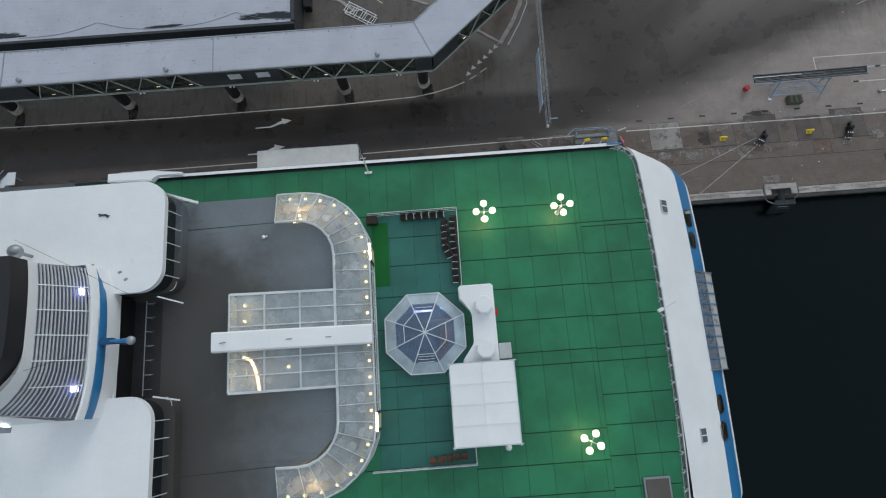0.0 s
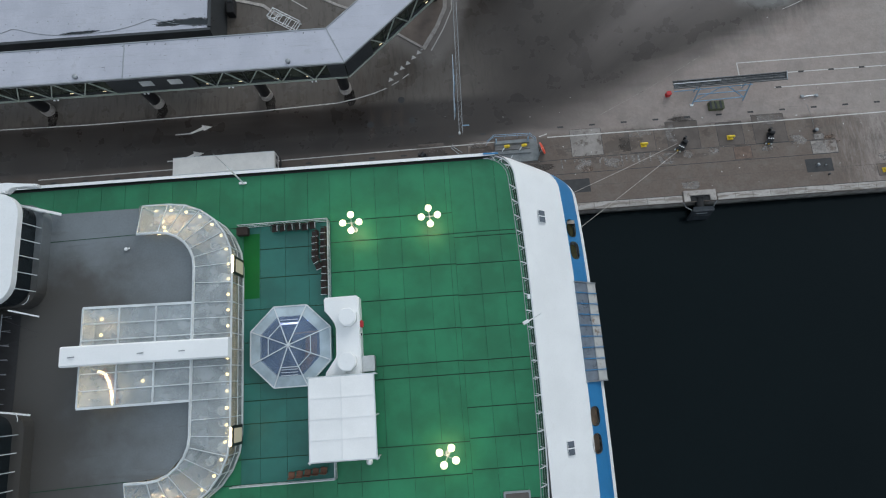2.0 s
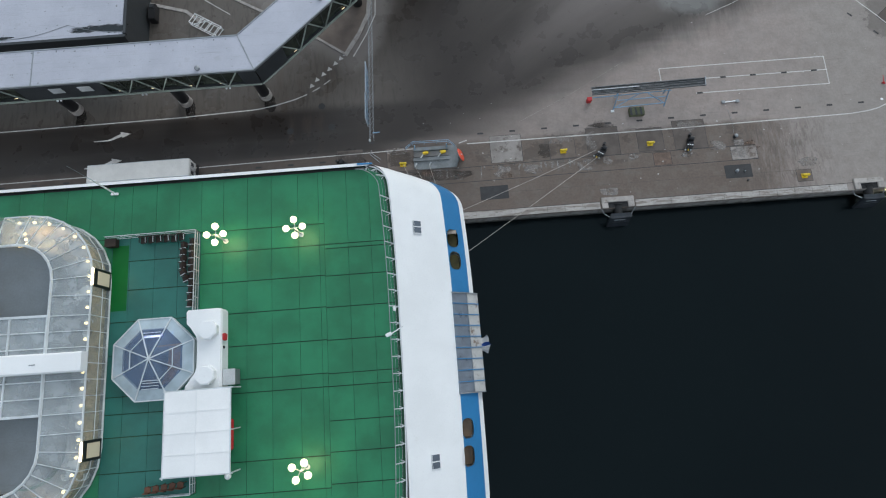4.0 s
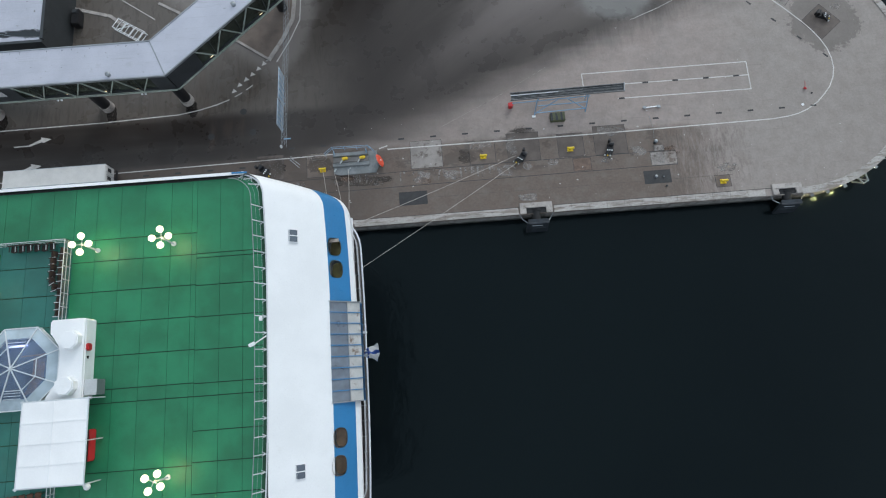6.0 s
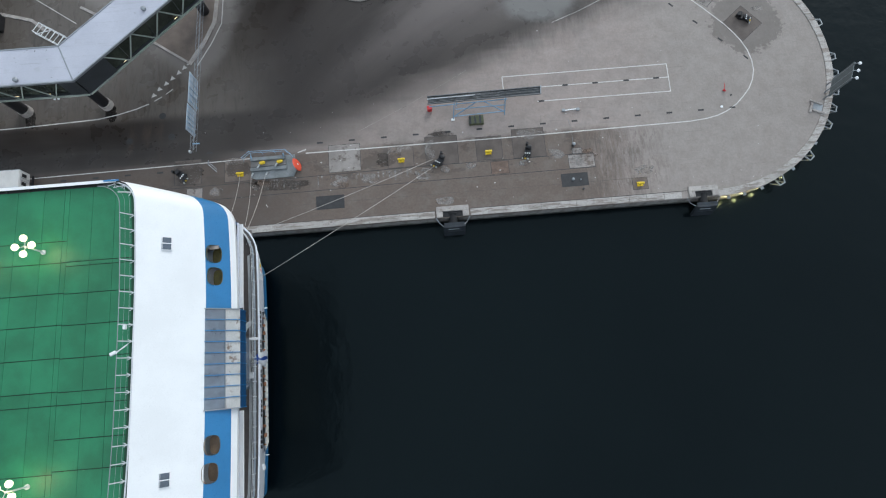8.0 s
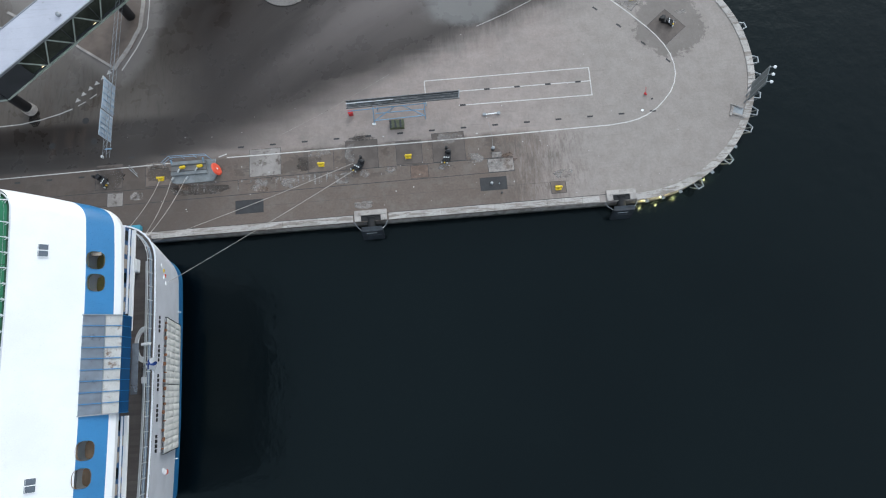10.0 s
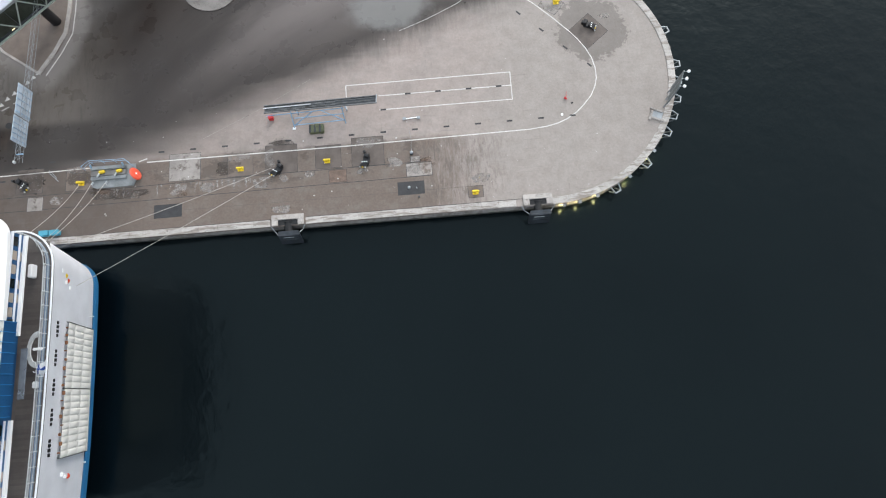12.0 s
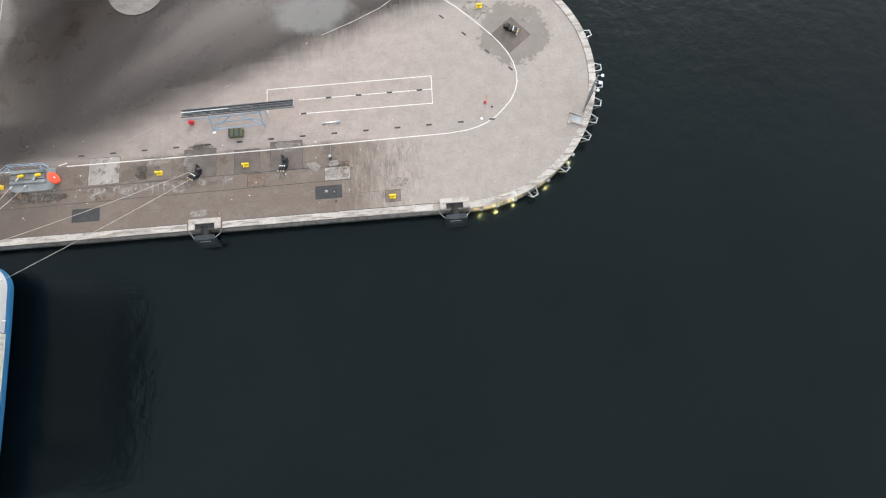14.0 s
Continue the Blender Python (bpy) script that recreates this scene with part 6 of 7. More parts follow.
# windbreak fences round the bar
fence = thing("windbreak_fence", (1.5, 10, 27.5), "low glass windbreak with pale rails round the bar", "fence")
for a, b in (((-6.5, 14.2), (1.55, 14.25)), ((1.55, 14.25), (1.5, 7.1)), ((1.6, -6.2), (1.62, -7.75)), ((1.62, -7.75), (-6.9, -7.8))):
    a, b = Vector(a), Vector(b)
    for z in (28.55, 28.1, 27.62):
        part("rail", bar((a.x, a.y, z), (b.x, b.y, z), 0.06 if z > 28.2 else 0.04, 0.05), LIGHT_STEEL, fence)
    n = max(2, round((b - a).length / 1.3))
    for k in range(n + 1):
        q = a.lerp(b, k / n)
        part("post", bar((q.x, q.y, 27.5), (q.x, q.y, 28.55), 0.05, 0.05), LIGHT_STEEL, fence)
    part("glass", bar((a.x, a.y, 28.1), (b.x, b.y, 28.1), 0.015, 0.85), CLEARISH, fence)

# stacked chairs and stools
chair = thing("deck_chair", (-3.3, 13.75, 27.5), "dark wicker deck chair folded against the windbreak", "chair", "folded deck chairs")
part("seat", box((-3.3, 13.75, 27.98), (0.5, 0.55, 0.1), 0, 0.03), CHAIR_DARK, chair)
part("backrest", box((-3.3, 14.02, 28.32), (0.5, 0.09, 0.6), 0, 0.03, None, (12, 0)), CHAIR_DARK, chair)
for s in (-1, 1):
    part("armrest", bar((-3.3 + 0.27 * s, 13.5, 28.2), (-3.3 + 0.27 * s, 14.0, 28.24), 0.06, 0.05), LIGHT_STEEL if s > 0 else CHAIR_DARK, chair)
    for dy in (-0.22, 0.24):
        part("leg", rod((-3.3 + 0.23 * s, 13.75 + dy, 27.5), (-3.3 + 0.23 * s, 13.75 + dy, 27.95), 0.025), DARK_STEEL, chair)
random.seed(5)
for k in range(1, 6):
    copy_thing(chair, pose(-3.3 + 0.68 * k, 13.75 + random.uniform(-0.04, 0.04), 27.5, 0, 0, random.uniform(-5, 5)))
for k in range(10):
    copy_thing(chair, pose(1.05 + random.uniform(-0.05, 0.05), 13.3 - 0.62 * k, 27.5, 0, 0, -90 + random.uniform(-7, 7)))
for k in range(6):
    copy_thing(chair, pose(0.28 + (0.25 if k > 4 else 0) + random.uniform(-0.05, 0.05), 13.0 - 0.6 * k, 27.5, 0, 0, -90 + (k > 3) * 20 + random.uniform(-7, 7)))
stool = thing("bar_stool", (-2.0, -7.2, 27.5), "red-brown wooden stool by the fence", "stool", "wooden stools")
part("seat", box((-2.0, -7.2, 28.1), (0.52, 0.5, 0.1), 0, 0.04), BROWN_WOOD, stool)
part("backrest", box((-2.0, -7.43, 28.35), (0.52, 0.08, 0.4), 0, 0.03), BROWN_WOOD, stool)
for dx in (-0.2, 0.2):
    for dy in (-0.2, 0.2):
        part("leg", rod((-2.0 + dx, -7.2 + dy, 27.5), (-2.0 + dx, -7.2 + dy, 28.06), 0.03), BROWN_WOOD, stool)
for k in range(1, 5):
    copy_thing(stool, pose(-2.0 + 0.66 * k, -7.2 + 0.05 * k, 27.5, 0, 0, random.uniform(-10, 10)))
crate = thing("deck_box", (-6.2, 13.7, 27.5), "dark brown storage box by the fence", "box")
part("box_body", box((-6.2, 13.75, 27.8), (0.95, 0.7, 0.6), 0, 0.03), CHAIR_DARK, crate)
part("box_lid", box((-6.2, 13.75, 28.13), (1.0, 0.74, 0.07), 0, 0.02), CHAIR_DARK, crate)
hatch = thing("deck_hatch", (16.2, -10.9, 27.5), "grey-brown hatch cover on the sun deck", "hatch")
part("coaming", box((16.2, -10.9, 27.62), (2.2, 2.3, 0.24), 0, 0.03), GREY_STEEL, hatch)
part("cover", box((16.2, -10.9, 27.77), (1.9, 2.0, 0.08), 0, 0.03), TEAK, hatch)
mast = thing("edge_mast", (-6.35, 18.55, 27.5), "thin white mast at the deck edge", "mast")
part("pole", rod((-6.35, 18.55, 27.5), (-6.35, 18.6, 31.6), 0.09, None, 8, 0.05), WHITE, mast)
part("foot", box((-6.35, 18.5, 27.6), (0.7, 0.22, 0.16), 0, 0.03), WHITE, mast)
part("crossbar", bar((-6.6, 18.6, 30.9), (-6.1, 18.6, 30.9), 0.06, 0.06), WHITE, mast)
part("whip", rod((-6.35, 18.6, 31.6), (-6.35, 18.6, 34.4), 0.018), GREY_STEEL, mast)

# warm lamps behind the lounge glass
for x, y, z, w in ((-12.4, 14.2, 29.2, 170.0), (-15.9, 0.4, 31.2, 45.0), (-11.8, -8.2, 29.2, 90.0), (-16.4, 5.7, 31.2, 28.0)):
    glow_data = bpy.data.lights.new("lounge_light", "POINT")
    glow_data.energy, glow_data.color, glow_data.shadow_soft_size = w, (1.0, 0.62, 0.26), 0.12
    new("lounge_light", glow_data).location = (x, y, z)

# ---- passenger walkway over the road ----
far_island = structure("pavement_far_island", slab(arc(37.2, 61.5, 4.3, 0, -180, 18), 0.0, 0.1), ISLAND_GREY, "pale rounded traffic island in the yard", "traffic island")
part("kerb", ribbon(arc(37.2, 61.5, 4.35, 0, -180, 18), 0.25, 0.0, 0.14), ISLAND_GREY, far_island)

BZ0, BZ1 = 6.3, 10.35
bridge = thing("passenger_walkway", (-30, 43.4, 0), "covered passenger walkway with pale roof on round columns", "walkway")
d2 = Vector((math.cos(radians(42)), math.sin(radians(42))))
n2 = Vector((-d2.y, d2.x))
S0, S1 = Vector((-85, 40.85)), Vector((0.6, 40.9))
N0, N1 = Vector((-85, 45.9)), Vector((-1.65, 46.1))
S2, N2 = S1 + d2 * 40, N1 + d2 * 41
roof_pts = [S0, S1, S2, N2, N1, N0]
part("roof", slab([tuple(p) for p in roof_pts], BZ1 - 0.3, BZ1, bev=0.06), ROOF_WHITE, bridge, "pale membrane roof")
part("floor", slab([(p.x, p.y) for p in (S0 + Vector((0, 0.25)), S1 + Vector((-0.1, 0.27)), S2 + n2 * 0.25, N2 - n2 * 0.25, N1 - Vector((0, 0.2)), N0 - Vector((0, 0.2)))], BZ0, BZ0 + 0.4), DARK_STEEL, bridge)
for a, b in ((S0, S1), (S1, S2)):
    part("eave", bar((a.x, a.y - 0.02, BZ1 - 0.12), (b.x, b.y - 0.02, BZ1 - 0.12), 0.16, 0.34), GREY_STEEL, bridge)
for a, b in ((N0, N1), (N1, N2)):
    part("eave", bar((a.x, a.y, BZ1 - 0.1), (b.x, b.y, BZ1 - 0.1), 0.16, 0.36), GREY_STEEL, bridge)
for x in (-28.5, -56.5):
    part("roof_joint", bar((x, 40.85, BZ1 + 0.01), (x, 45.9, BZ1 + 0.01), 0.14, 0.08), GREY_STEEL, bridge)
part("roof_joint", bar((*S1, BZ1 + 0.01), (*N1, BZ1 + 0.01), 0.14, 0.08), GREY_STEEL, bridge)
for x in (-34.6, -54.0, -6.7, 9.5):
    y = 41.5 if x < 0 else 50.6
    v = part("roof_vent", rod((x, y, BZ1), (x, y, BZ1 + 0.35), 0.28, None, 12), GREY_STEEL, bridge, "round grey roof vent")
    part("vent_cap", ball((x, y, BZ1 + 0.35), 0.34, None, 0.5), GREY_STEEL, v, "", True)
random.seed(8)
for k in range(28):
    part("roof_fixing", box((-57 + 2.0 * k, 43.6 + random.uniform(-1.2, 1.6), BZ1 + 0.02), (0.12, 0.1, 0.06), 0, 0.02), GREY_STEEL, bridge)
for k in range(40):
    x = random.uniform(-72, -3)
    part("eave_stain", slab(ragged(x, 45.66, random.uniform(0.03, 0.10), random.uniform(0.08, 0.22), 200 + k, 0.2, 16), BZ1, BZ1 + 0.006), SOOT_FILM, bridge)
# glazed south side: back glass, truss members, solid bays
part("north_wall", bar((*(N0 - Vector((0, 0.3))), (BZ0 + BZ1) / 2), (*(N1 - Vector((0, 0.3))), (BZ0 + BZ1) / 2), 0.1, BZ1 - BZ0 - 0.4), GREY_STEEL, bridge)
part("north_wall", bar((*(N1 - n2 * 0.3), (BZ0 + BZ1) / 2), (*(N2 - n2 * 0.3), (BZ0 + BZ1) / 2), 0.1, BZ1 - BZ0 - 0.4), GREY_STEEL, bridge)


def truss(a, b, solid=()):
    """One side of the walkway: dark glass behind a pale zig-zag truss, with solid bays."""
    a, b = Vector(a), Vector(b)
    d = (b - a).normalized()
    n = Vector((-d.y, d.x))
    total = (b - a).length
    count = round(total / 2.28)
    step = total / count
    g0, g1 = a + n * 0.45, b + n * 0.45
    part("side_glass", bar((g0.x, g0.y, (BZ0 + BZ1) / 2), (g1.x, g1.y, (BZ0 + BZ1) / 2), 0.05, BZ1 - BZ0 - 0.5), WALK_GLASS, bridge, "dark walkway glazing")
    part("bottom_chord", bar((a.x, a.y, BZ0 + 0.15), (b.x, b.y, BZ0 + 0.15), 0.2, 0.22), TRUSS, bridge)
    for k in range(count):
        p, q = a + d * step * k, a + d * step * (k + 1)
        m = (p + q) / 2
        if any(lo <= m.x <= hi for lo, hi in solid):
            part("side_panel", bar((p.x, p.y + 0.1, (BZ0 + BZ1) / 2), (q.x, q.y + 0.1, (BZ0 + BZ1) / 2), 0.12, BZ1 - BZ0 - 0.2), DARK_STEEL, bridge, "dark solid side panel")
            continue
        lo, hi = BZ0 + 0.2, BZ1 - 0.35
        z0, z1 = (lo, hi) if k % 2 else (hi, lo)
        part("diagonal", bar((p.x, p.y, z0), (q.x, q.y, z1), 0.14, 0.14), TRUSS, bridge)
        if k % 2 == 0:
            part("upright", bar((q.x, q.y + 0.2, lo), (q.x, q.y + 0.2, hi), 0.07, 0.07), DARK_STEEL, bridge)


truss((-83.4, 40.95), (0.45, 41.0), ((-60.5, -54.0), (-30.5, -20.5), (-2.4, 1.0)))
e0 = S1 + d2 * 0.1 + n2 * 0.1
truss(tuple(e0), tuple(S2 + n2 * 0.1), ((0.0, 4.0),))
for x in (-26.2, -22.4):
    part("side_window", box((x, 40.93, 8.6), (1.7, 0.06, 1.2), 0, 0.02), LIGHT_STEEL, bridge, "pale side window")
# walkway lamps
for x in (-52, -43, -37.5, -33, -18.8, -14.3, -9.3, -5.0, 5.2, 12.0):
    y = 41.9 if x < 1 else 41.9 + (x - 0.6) * 0.9
    part("walkway_lamp", box((x, y - 0.5, 6.72), (0.5, 0.12, 0.06), 0.0 if x < 1 else radians(42), 0.02), DIM_BULB, bridge, "small warm walkway lamp")
for x in (-40, -27.5, -15.8, -4.3):
    for s in (-0.25, 0.25):
        part("soffit_spot", box((x + s, 40.9, 6.15), (0.22, 0.22, 0.25), 0, 0.03), WHITE, bridge)
for x, y in ((-62.2, 43.2), (-45.3, 42.8), (-29.0, 42.7), (-12.8, 42.7), (-1.0, 42.8), (13.2, 57.3)):
    c = part("column", rod((x, y, 0), (x, y, BZ0), 0.76, None, 20), BLACK, bridge, "black round column", True)
    if x < 0:
        # the column's reflection in the wet asphalt, laid on as a dark patch
        part("column_smear", slab(ragged(x + 0.6, 41.4, 0.9, 1.5, 300 + int(-x), 0.05), 0.003, 0.009), COLUMN_MIRROR_FILM, bridge, "painted dark reflection of the column on the wet road")
    if x < 10:
        part("column_base", rod((x, y, 0), (x, y, 1.0), 0.92, None, 20, 0.9), CONCRETE, c, "pale concrete column base", True)

# ---- terminal building ----
terminal = thing("terminal_building", (-60, 75, 0), "low terminal building with pale flat roof and dark parapet", "building")
part("wall", slab([(-130, 49.95), (-18.9, 49.95), (-18.9, 110), (-130, 110)], 0, 6.3), DARK_STEEL, terminal, "dark cladding")
part("roof", slab([(-129.5, 50.2), (-19.25, 50.2), (-19.25, 109.5), (-129.5, 109.5)], 6.3, 6.42), ROOF_WHITE, terminal, "pale flat roof membrane")
for a, b in (((-130, 50.0), (-18.7, 50.0)), ((-18.85, 50.4), (-18.85, 110))):
    part("parapet", bar((*a, 6.42), (*b, 6.42), 0.4, 0.5), DARK_STEEL, terminal)
for k, (x, y, rx, ry) in enumerate(((-22.6, 51.5, 3.9, 0.55), (-20.6, 51.35, 1.7, 0.6), (-37.6, 50.95, 2.4, 0.22), (-35.6, 51.1, 1.1, 0.12), (-62.0, 51.3, 4.4, 0.4), (-58.6, 51.05, 1.6, 0.18))):
    part("puddle", slab(ragged(x, y, rx, ry, 60 + k, 0.16), 6.42, 6.426 + 0.001 * k), DARK_GLASS, terminal, "dark roof puddle")
    part("puddle_rim", slab(ragged(x, y + 0.05, rx * 1.1, ry * 1.3, 80 + k, 0.14), 6.42, 6.4235 + 0.0003 * k), SOOT_FILM, terminal, "sooty rim of a roof puddle")
cable = []
for k in range(40):
    x = -58 + k
    cable.append((x, 50.75 + 1.7 * (1 - abs(math.sin((x + 46.8) * math.pi / 19.7))) ** 1.5, 6.45))
part("roof_cable", pipe(cable, 0.035), GREY_STEEL, terminal)
random.seed(4)
for k in range(26):
    part("roof_mark", box((-60 + 1.5 * k, 52.0 + random.uniform(-0.6, 1.4), 6.44), (random.uniform(0.1, 0.3), 0.12, 0.03), random.uniform(0, 3)), GREY_STEEL, terminal)
# strips in the back yard, a generator and a scaffold trolley
yard = structure("pavement_strips", ribbon([(-22, 60.8), (-13.3, 58.1), (-11.0, 56.0)], 0.5, 0.0, 0.1), CONCRETE, "pale kerb strips in the back yard", "kerb")
part("kerb", ribbon([(-6.0, 59.8), (-1.9, 57.3), (0.5, 56.2)], 0.4, 0.0, 0.1), CONCRETE, yard)
part("kerb", ribbon([(-14, 62.5), (-6.5, 57.0)], 0.12, 0.0, 0.02), LINE, yard)
bin_ = thing("generator_box", (-18.0, 57.5, 0), "black generator box by the terminal wall", "box")
part("casing", box((-18.0, 57.6, 0.7), (1.1, 2.6, 1.4), 0, 0.08), BLACK, bin_)
part("casing_lid", box((-18.0, 58.4, 1.45), (0.7, 0.6, 0.2), 0, 0.04), DARK_STEEL, bin_)
scaf = thing("scaffold_trolley", (-10.2, 55.0, 0), "white aluminium scaffold trolley", "scaffold")
u = Vector((math.cos(radians(-33)), math.sin(radians(-33)), 0))
v = Vector((-u.y, u.x, 0))
o = Vector((-10.0, 55.0, 0))
for s in (-0.8, 0.8):
    for z in (0.15, 0.9):
        part("long_bar", bar(o - u * 2.5 + v * s + Vector((0, 0, z)), o + u * 2.6 + v * s + Vector((0, 0, z)), 0.09, 0.09), WHITE, scaf)
for k in range(7):
    for z in ((0.15,) if k % 2 else (0.15, 0.9)):
        part("cross_bar", bar(o + u * (-2.4 + 0.8 * k) - v * 0.8 + Vector((0, 0, z)), o + u * (-2.4 + 0.8 * k) + v * 0.8 + Vector((0, 0, z)), 0.08, 0.08), WHITE, scaf)
for s in (-0.8, 0.8):
    for k in (-2.4, 2.4):
        part("upright", bar(o + u * k + v * s, o + u * k + v * s + Vector((0, 0, 1.0)), 0.09, 0.09), WHITE, scaf)
part("diagonal", bar(o - u * 2.4 - v * 0.8 + Vector((0, 0, 0.15)), o + u * 0.2 + v * 0.8 + Vector((0, 0, 0.9)), 0.09, 0.09), WHITE, scaf)

# ---- sign gantry over the road ----
gantry = thing("sign_gantry", (15.2, 42, 0), "blue-grey lattice sign gantry across the road", "gantry")
for z, x in ((8.2, 15.0), (8.2, 15.45), (7.4, 15.0), (7.4, 15.45)):
    part("chord", bar((x, 30.9, z), (x + 0.78, 54.9, z), 0.035, 0.035), GREY_STEEL, gantry)
for k in range(30):
    y = 31.0 + 0.8 * k
    dx = 0.78 * (y - 30.9) / 24
    part("lacing", bar((15.0 + dx, y, 8.2), (15.45 + dx, y + 0.8, 8.2), 0.022, 0.022), GREY_STEEL, gantry)
    part("lacing", bar((15.45 + dx, y, 8.2), (15.45 + dx, y + 0.8, 7.4), 0.022, 0.022), GREY_STEEL, gantry)
for y0, y1, x in ((33.7, 37.4, 14.65), (37.5, 42.0, 14.85)):
    s = part("sign_board", box((x, (y0 + y1) / 2, 7.3), (0.08, y1 - y0, 2.7), radians(-1.8), 0.02), PALE_BLUE, gantry, "pale sign board seen from behind")
    for k in range(5):
        part("board_rib", box((x + 0.08, y0 + 0.4 + k * (y1 - y0 - 0.8) / 4, 7.3), (0.08, 0.07, 2.7)), BLUE_STEEL, s)
part("signal_head", box((15.0, 30.7, 8.2), (0.25, 0.34, 0.45), 0, 0.05), LIGHT_STEEL, gantry, "white signal head")
part("signal_head", box((15.9, 31.6, 8.5), (0.9, 0.14, 0.14), 0, 0.02), BLUE_STEEL, gantry)

# ---- trailer and stairs on the quay ----
trailer = thing("semi_trailer", (-17.9, 31.1, 0), "pale grey box semi-trailer parked beside the ship", "trailer")
part("box_body", box((-17.9, 31.1, 2.1), (14.2, 2.55, 2.0), 0, 0.05), TRAILER_GREY, trailer)
part("roof_skin", box((-17.9, 31.1, 3.13), (14.1, 2.45, 0.06), 0, 0.02), TRAILER_GREY, trailer)
for s in (-1, 1):
    part("roof_rail", bar((-25.0, 31.1 + 1.24 * s, 3.12), (-10.8, 31.1 + 1.24 * s, 3.12), 0.08, 0.1), LIGHT_STEEL, trailer)
    part("rear_door", box((-10.76, 31.1 + 0.62 * s, 2.1), (0.06, 1.16, 1.85), 0, 0.02), TRAILER_GREY, trailer)
    part("lock_bar", rod((-10.7, 31.1 + 0.2 * s, 1.2), (-10.7, 31.1 + 0.2 * s, 3.0), 0.03), GREY_STEEL, trailer)
    part("door_mark", box((-10.71, 31.1 + 0.6 * s, 2.3), (0.03, 0.5, 0.8)), BLACK, trailer)
part("chassis", box((-17.9, 31.1, 0.95), (13.6, 1.2, 0.3)), DARK_STEEL, trailer)
part("bumper", box((-10.6, 31.1, 0.75), (0.2, 2.4, 0.25), 0, 0.03), BLACK, trailer)
for x in (-15.4, -14.1, -12.8):
    for s in (-1, 1):
        w = part("wheel", rod((x, 31.1 + 0.95 * s, 0.5), (x, 31.1 + 1.27 * s, 0.5), 0.5, None, 18), RUBBER, trailer, "black tyre")
        part("rim", rod((x, 31.1 + 1.2 * s, 0.5), (x, 31.1 + 1.29 * s, 0.5), 0.28, None, 12), GREY_STEEL, w)
for s in (-1, 1):
    part("landing_leg", bar((-22.4, 31.1 + 0.8 * s, 0), (-22.4, 31.1 + 0.8 * s, 0.9), 0.15, 0.15), DARK_STEEL, trailer)
stairs = thing("boarding_stairs", (-61.4, 30.9, 0), "white and blue mobile boarding stairs on the quay", "stairs")
for k in range(8):
    part("tread", box((-62.9 + 0.38 * k, 30.9, 0.6 + 0.32 * k), (0.34, 1.7, 0.06), 0, 0.01), WHITE, stairs)
for s in (-1, 1):
    part("stringer", bar((-63.1, 30.9 + 0.9 * s, 0.5), (-60.0, 30.9 + 0.9 * s, 3.1), 0.08, 0.25), BLUE_STEEL, stairs)
    part("handrail", bar((-63.1, 30.9 + 0.9 * s, 1.5), (-60.0, 30.9 + 0.9 * s, 4.1), 0.06, 0.06), WHITE, stairs)
    for x in (-62.6, -60.4):
        part("leg", bar((x, 30.9 + 0.9 * s, 0), (x, 30.9 + 0.9 * s, 0.9 if x < -61 else 2.8), 0.1, 0.1), BLUE_STEEL, stairs)
part("platform", box((-59.6, 30.9, 3.1), (1.2, 1.9, 0.1), 0, 0.02), WHITE, stairs)

# ---- mooring gear ----


def bollard(x, y, first=None):
    b = thing("bollard", (x, y, 0), "yellow painted mooring bollard on the quay", "bollard", "yellow bollards")
    part("base_plate", box((x, y, 0.04), (0.85, 0.7, 0.08), 0, 0.02), YELLOW, b)
    bm = rod((x, y, 0.05), (x, y, 0.45), 0.2, None, 12, 0.17)
    part("stem", bm, YELLOW, b, "", True)
    bm = rod((x - 0.36, y, 0.48), (x + 0.36, y, 0.48), 0.17, None, 12)
    ball((x - 0.36, y, 0.48), 0.19, bm, 1, 10, 6)
    ball((x + 0.36, y, 0.48), 0.19, bm, 1, 10, 6)
    part("horn", bm, YELLOW, b, "", True)
    return b


bol = bollard(41.8, 30.5)
for x, y in ((18.65, 30.3), (54.4, 30.65), (75.4, 24.05), (90.6, 53.6)):
    copy_thing(bol, pose(x, y, 0))
old = thing("old_bollard", (66.0, 25.5, 0), "pale worn bollard stump on a dark plate", "bollard")
part("stump", rod((66.0, 25.5, 0.02), (66.0, 25.5, 0.35), 0.2, None, 14, 0.17), GREY_STEEL, old, "", True)
part("cap", ball((66.0, 25.5, 0.35), 0.22, None, 0.5), GREY_STEEL, old, "", True)
part("pin", rod((67.1, 25.4, 0.02), (67.1, 25.4, 0.3), 0.08), GREY_STEEL, old)
part("pin", rod((67.3, 24.0, 0.02), (67.3, 24.0, 0.35), 0.12), DARK_STEEL, old)

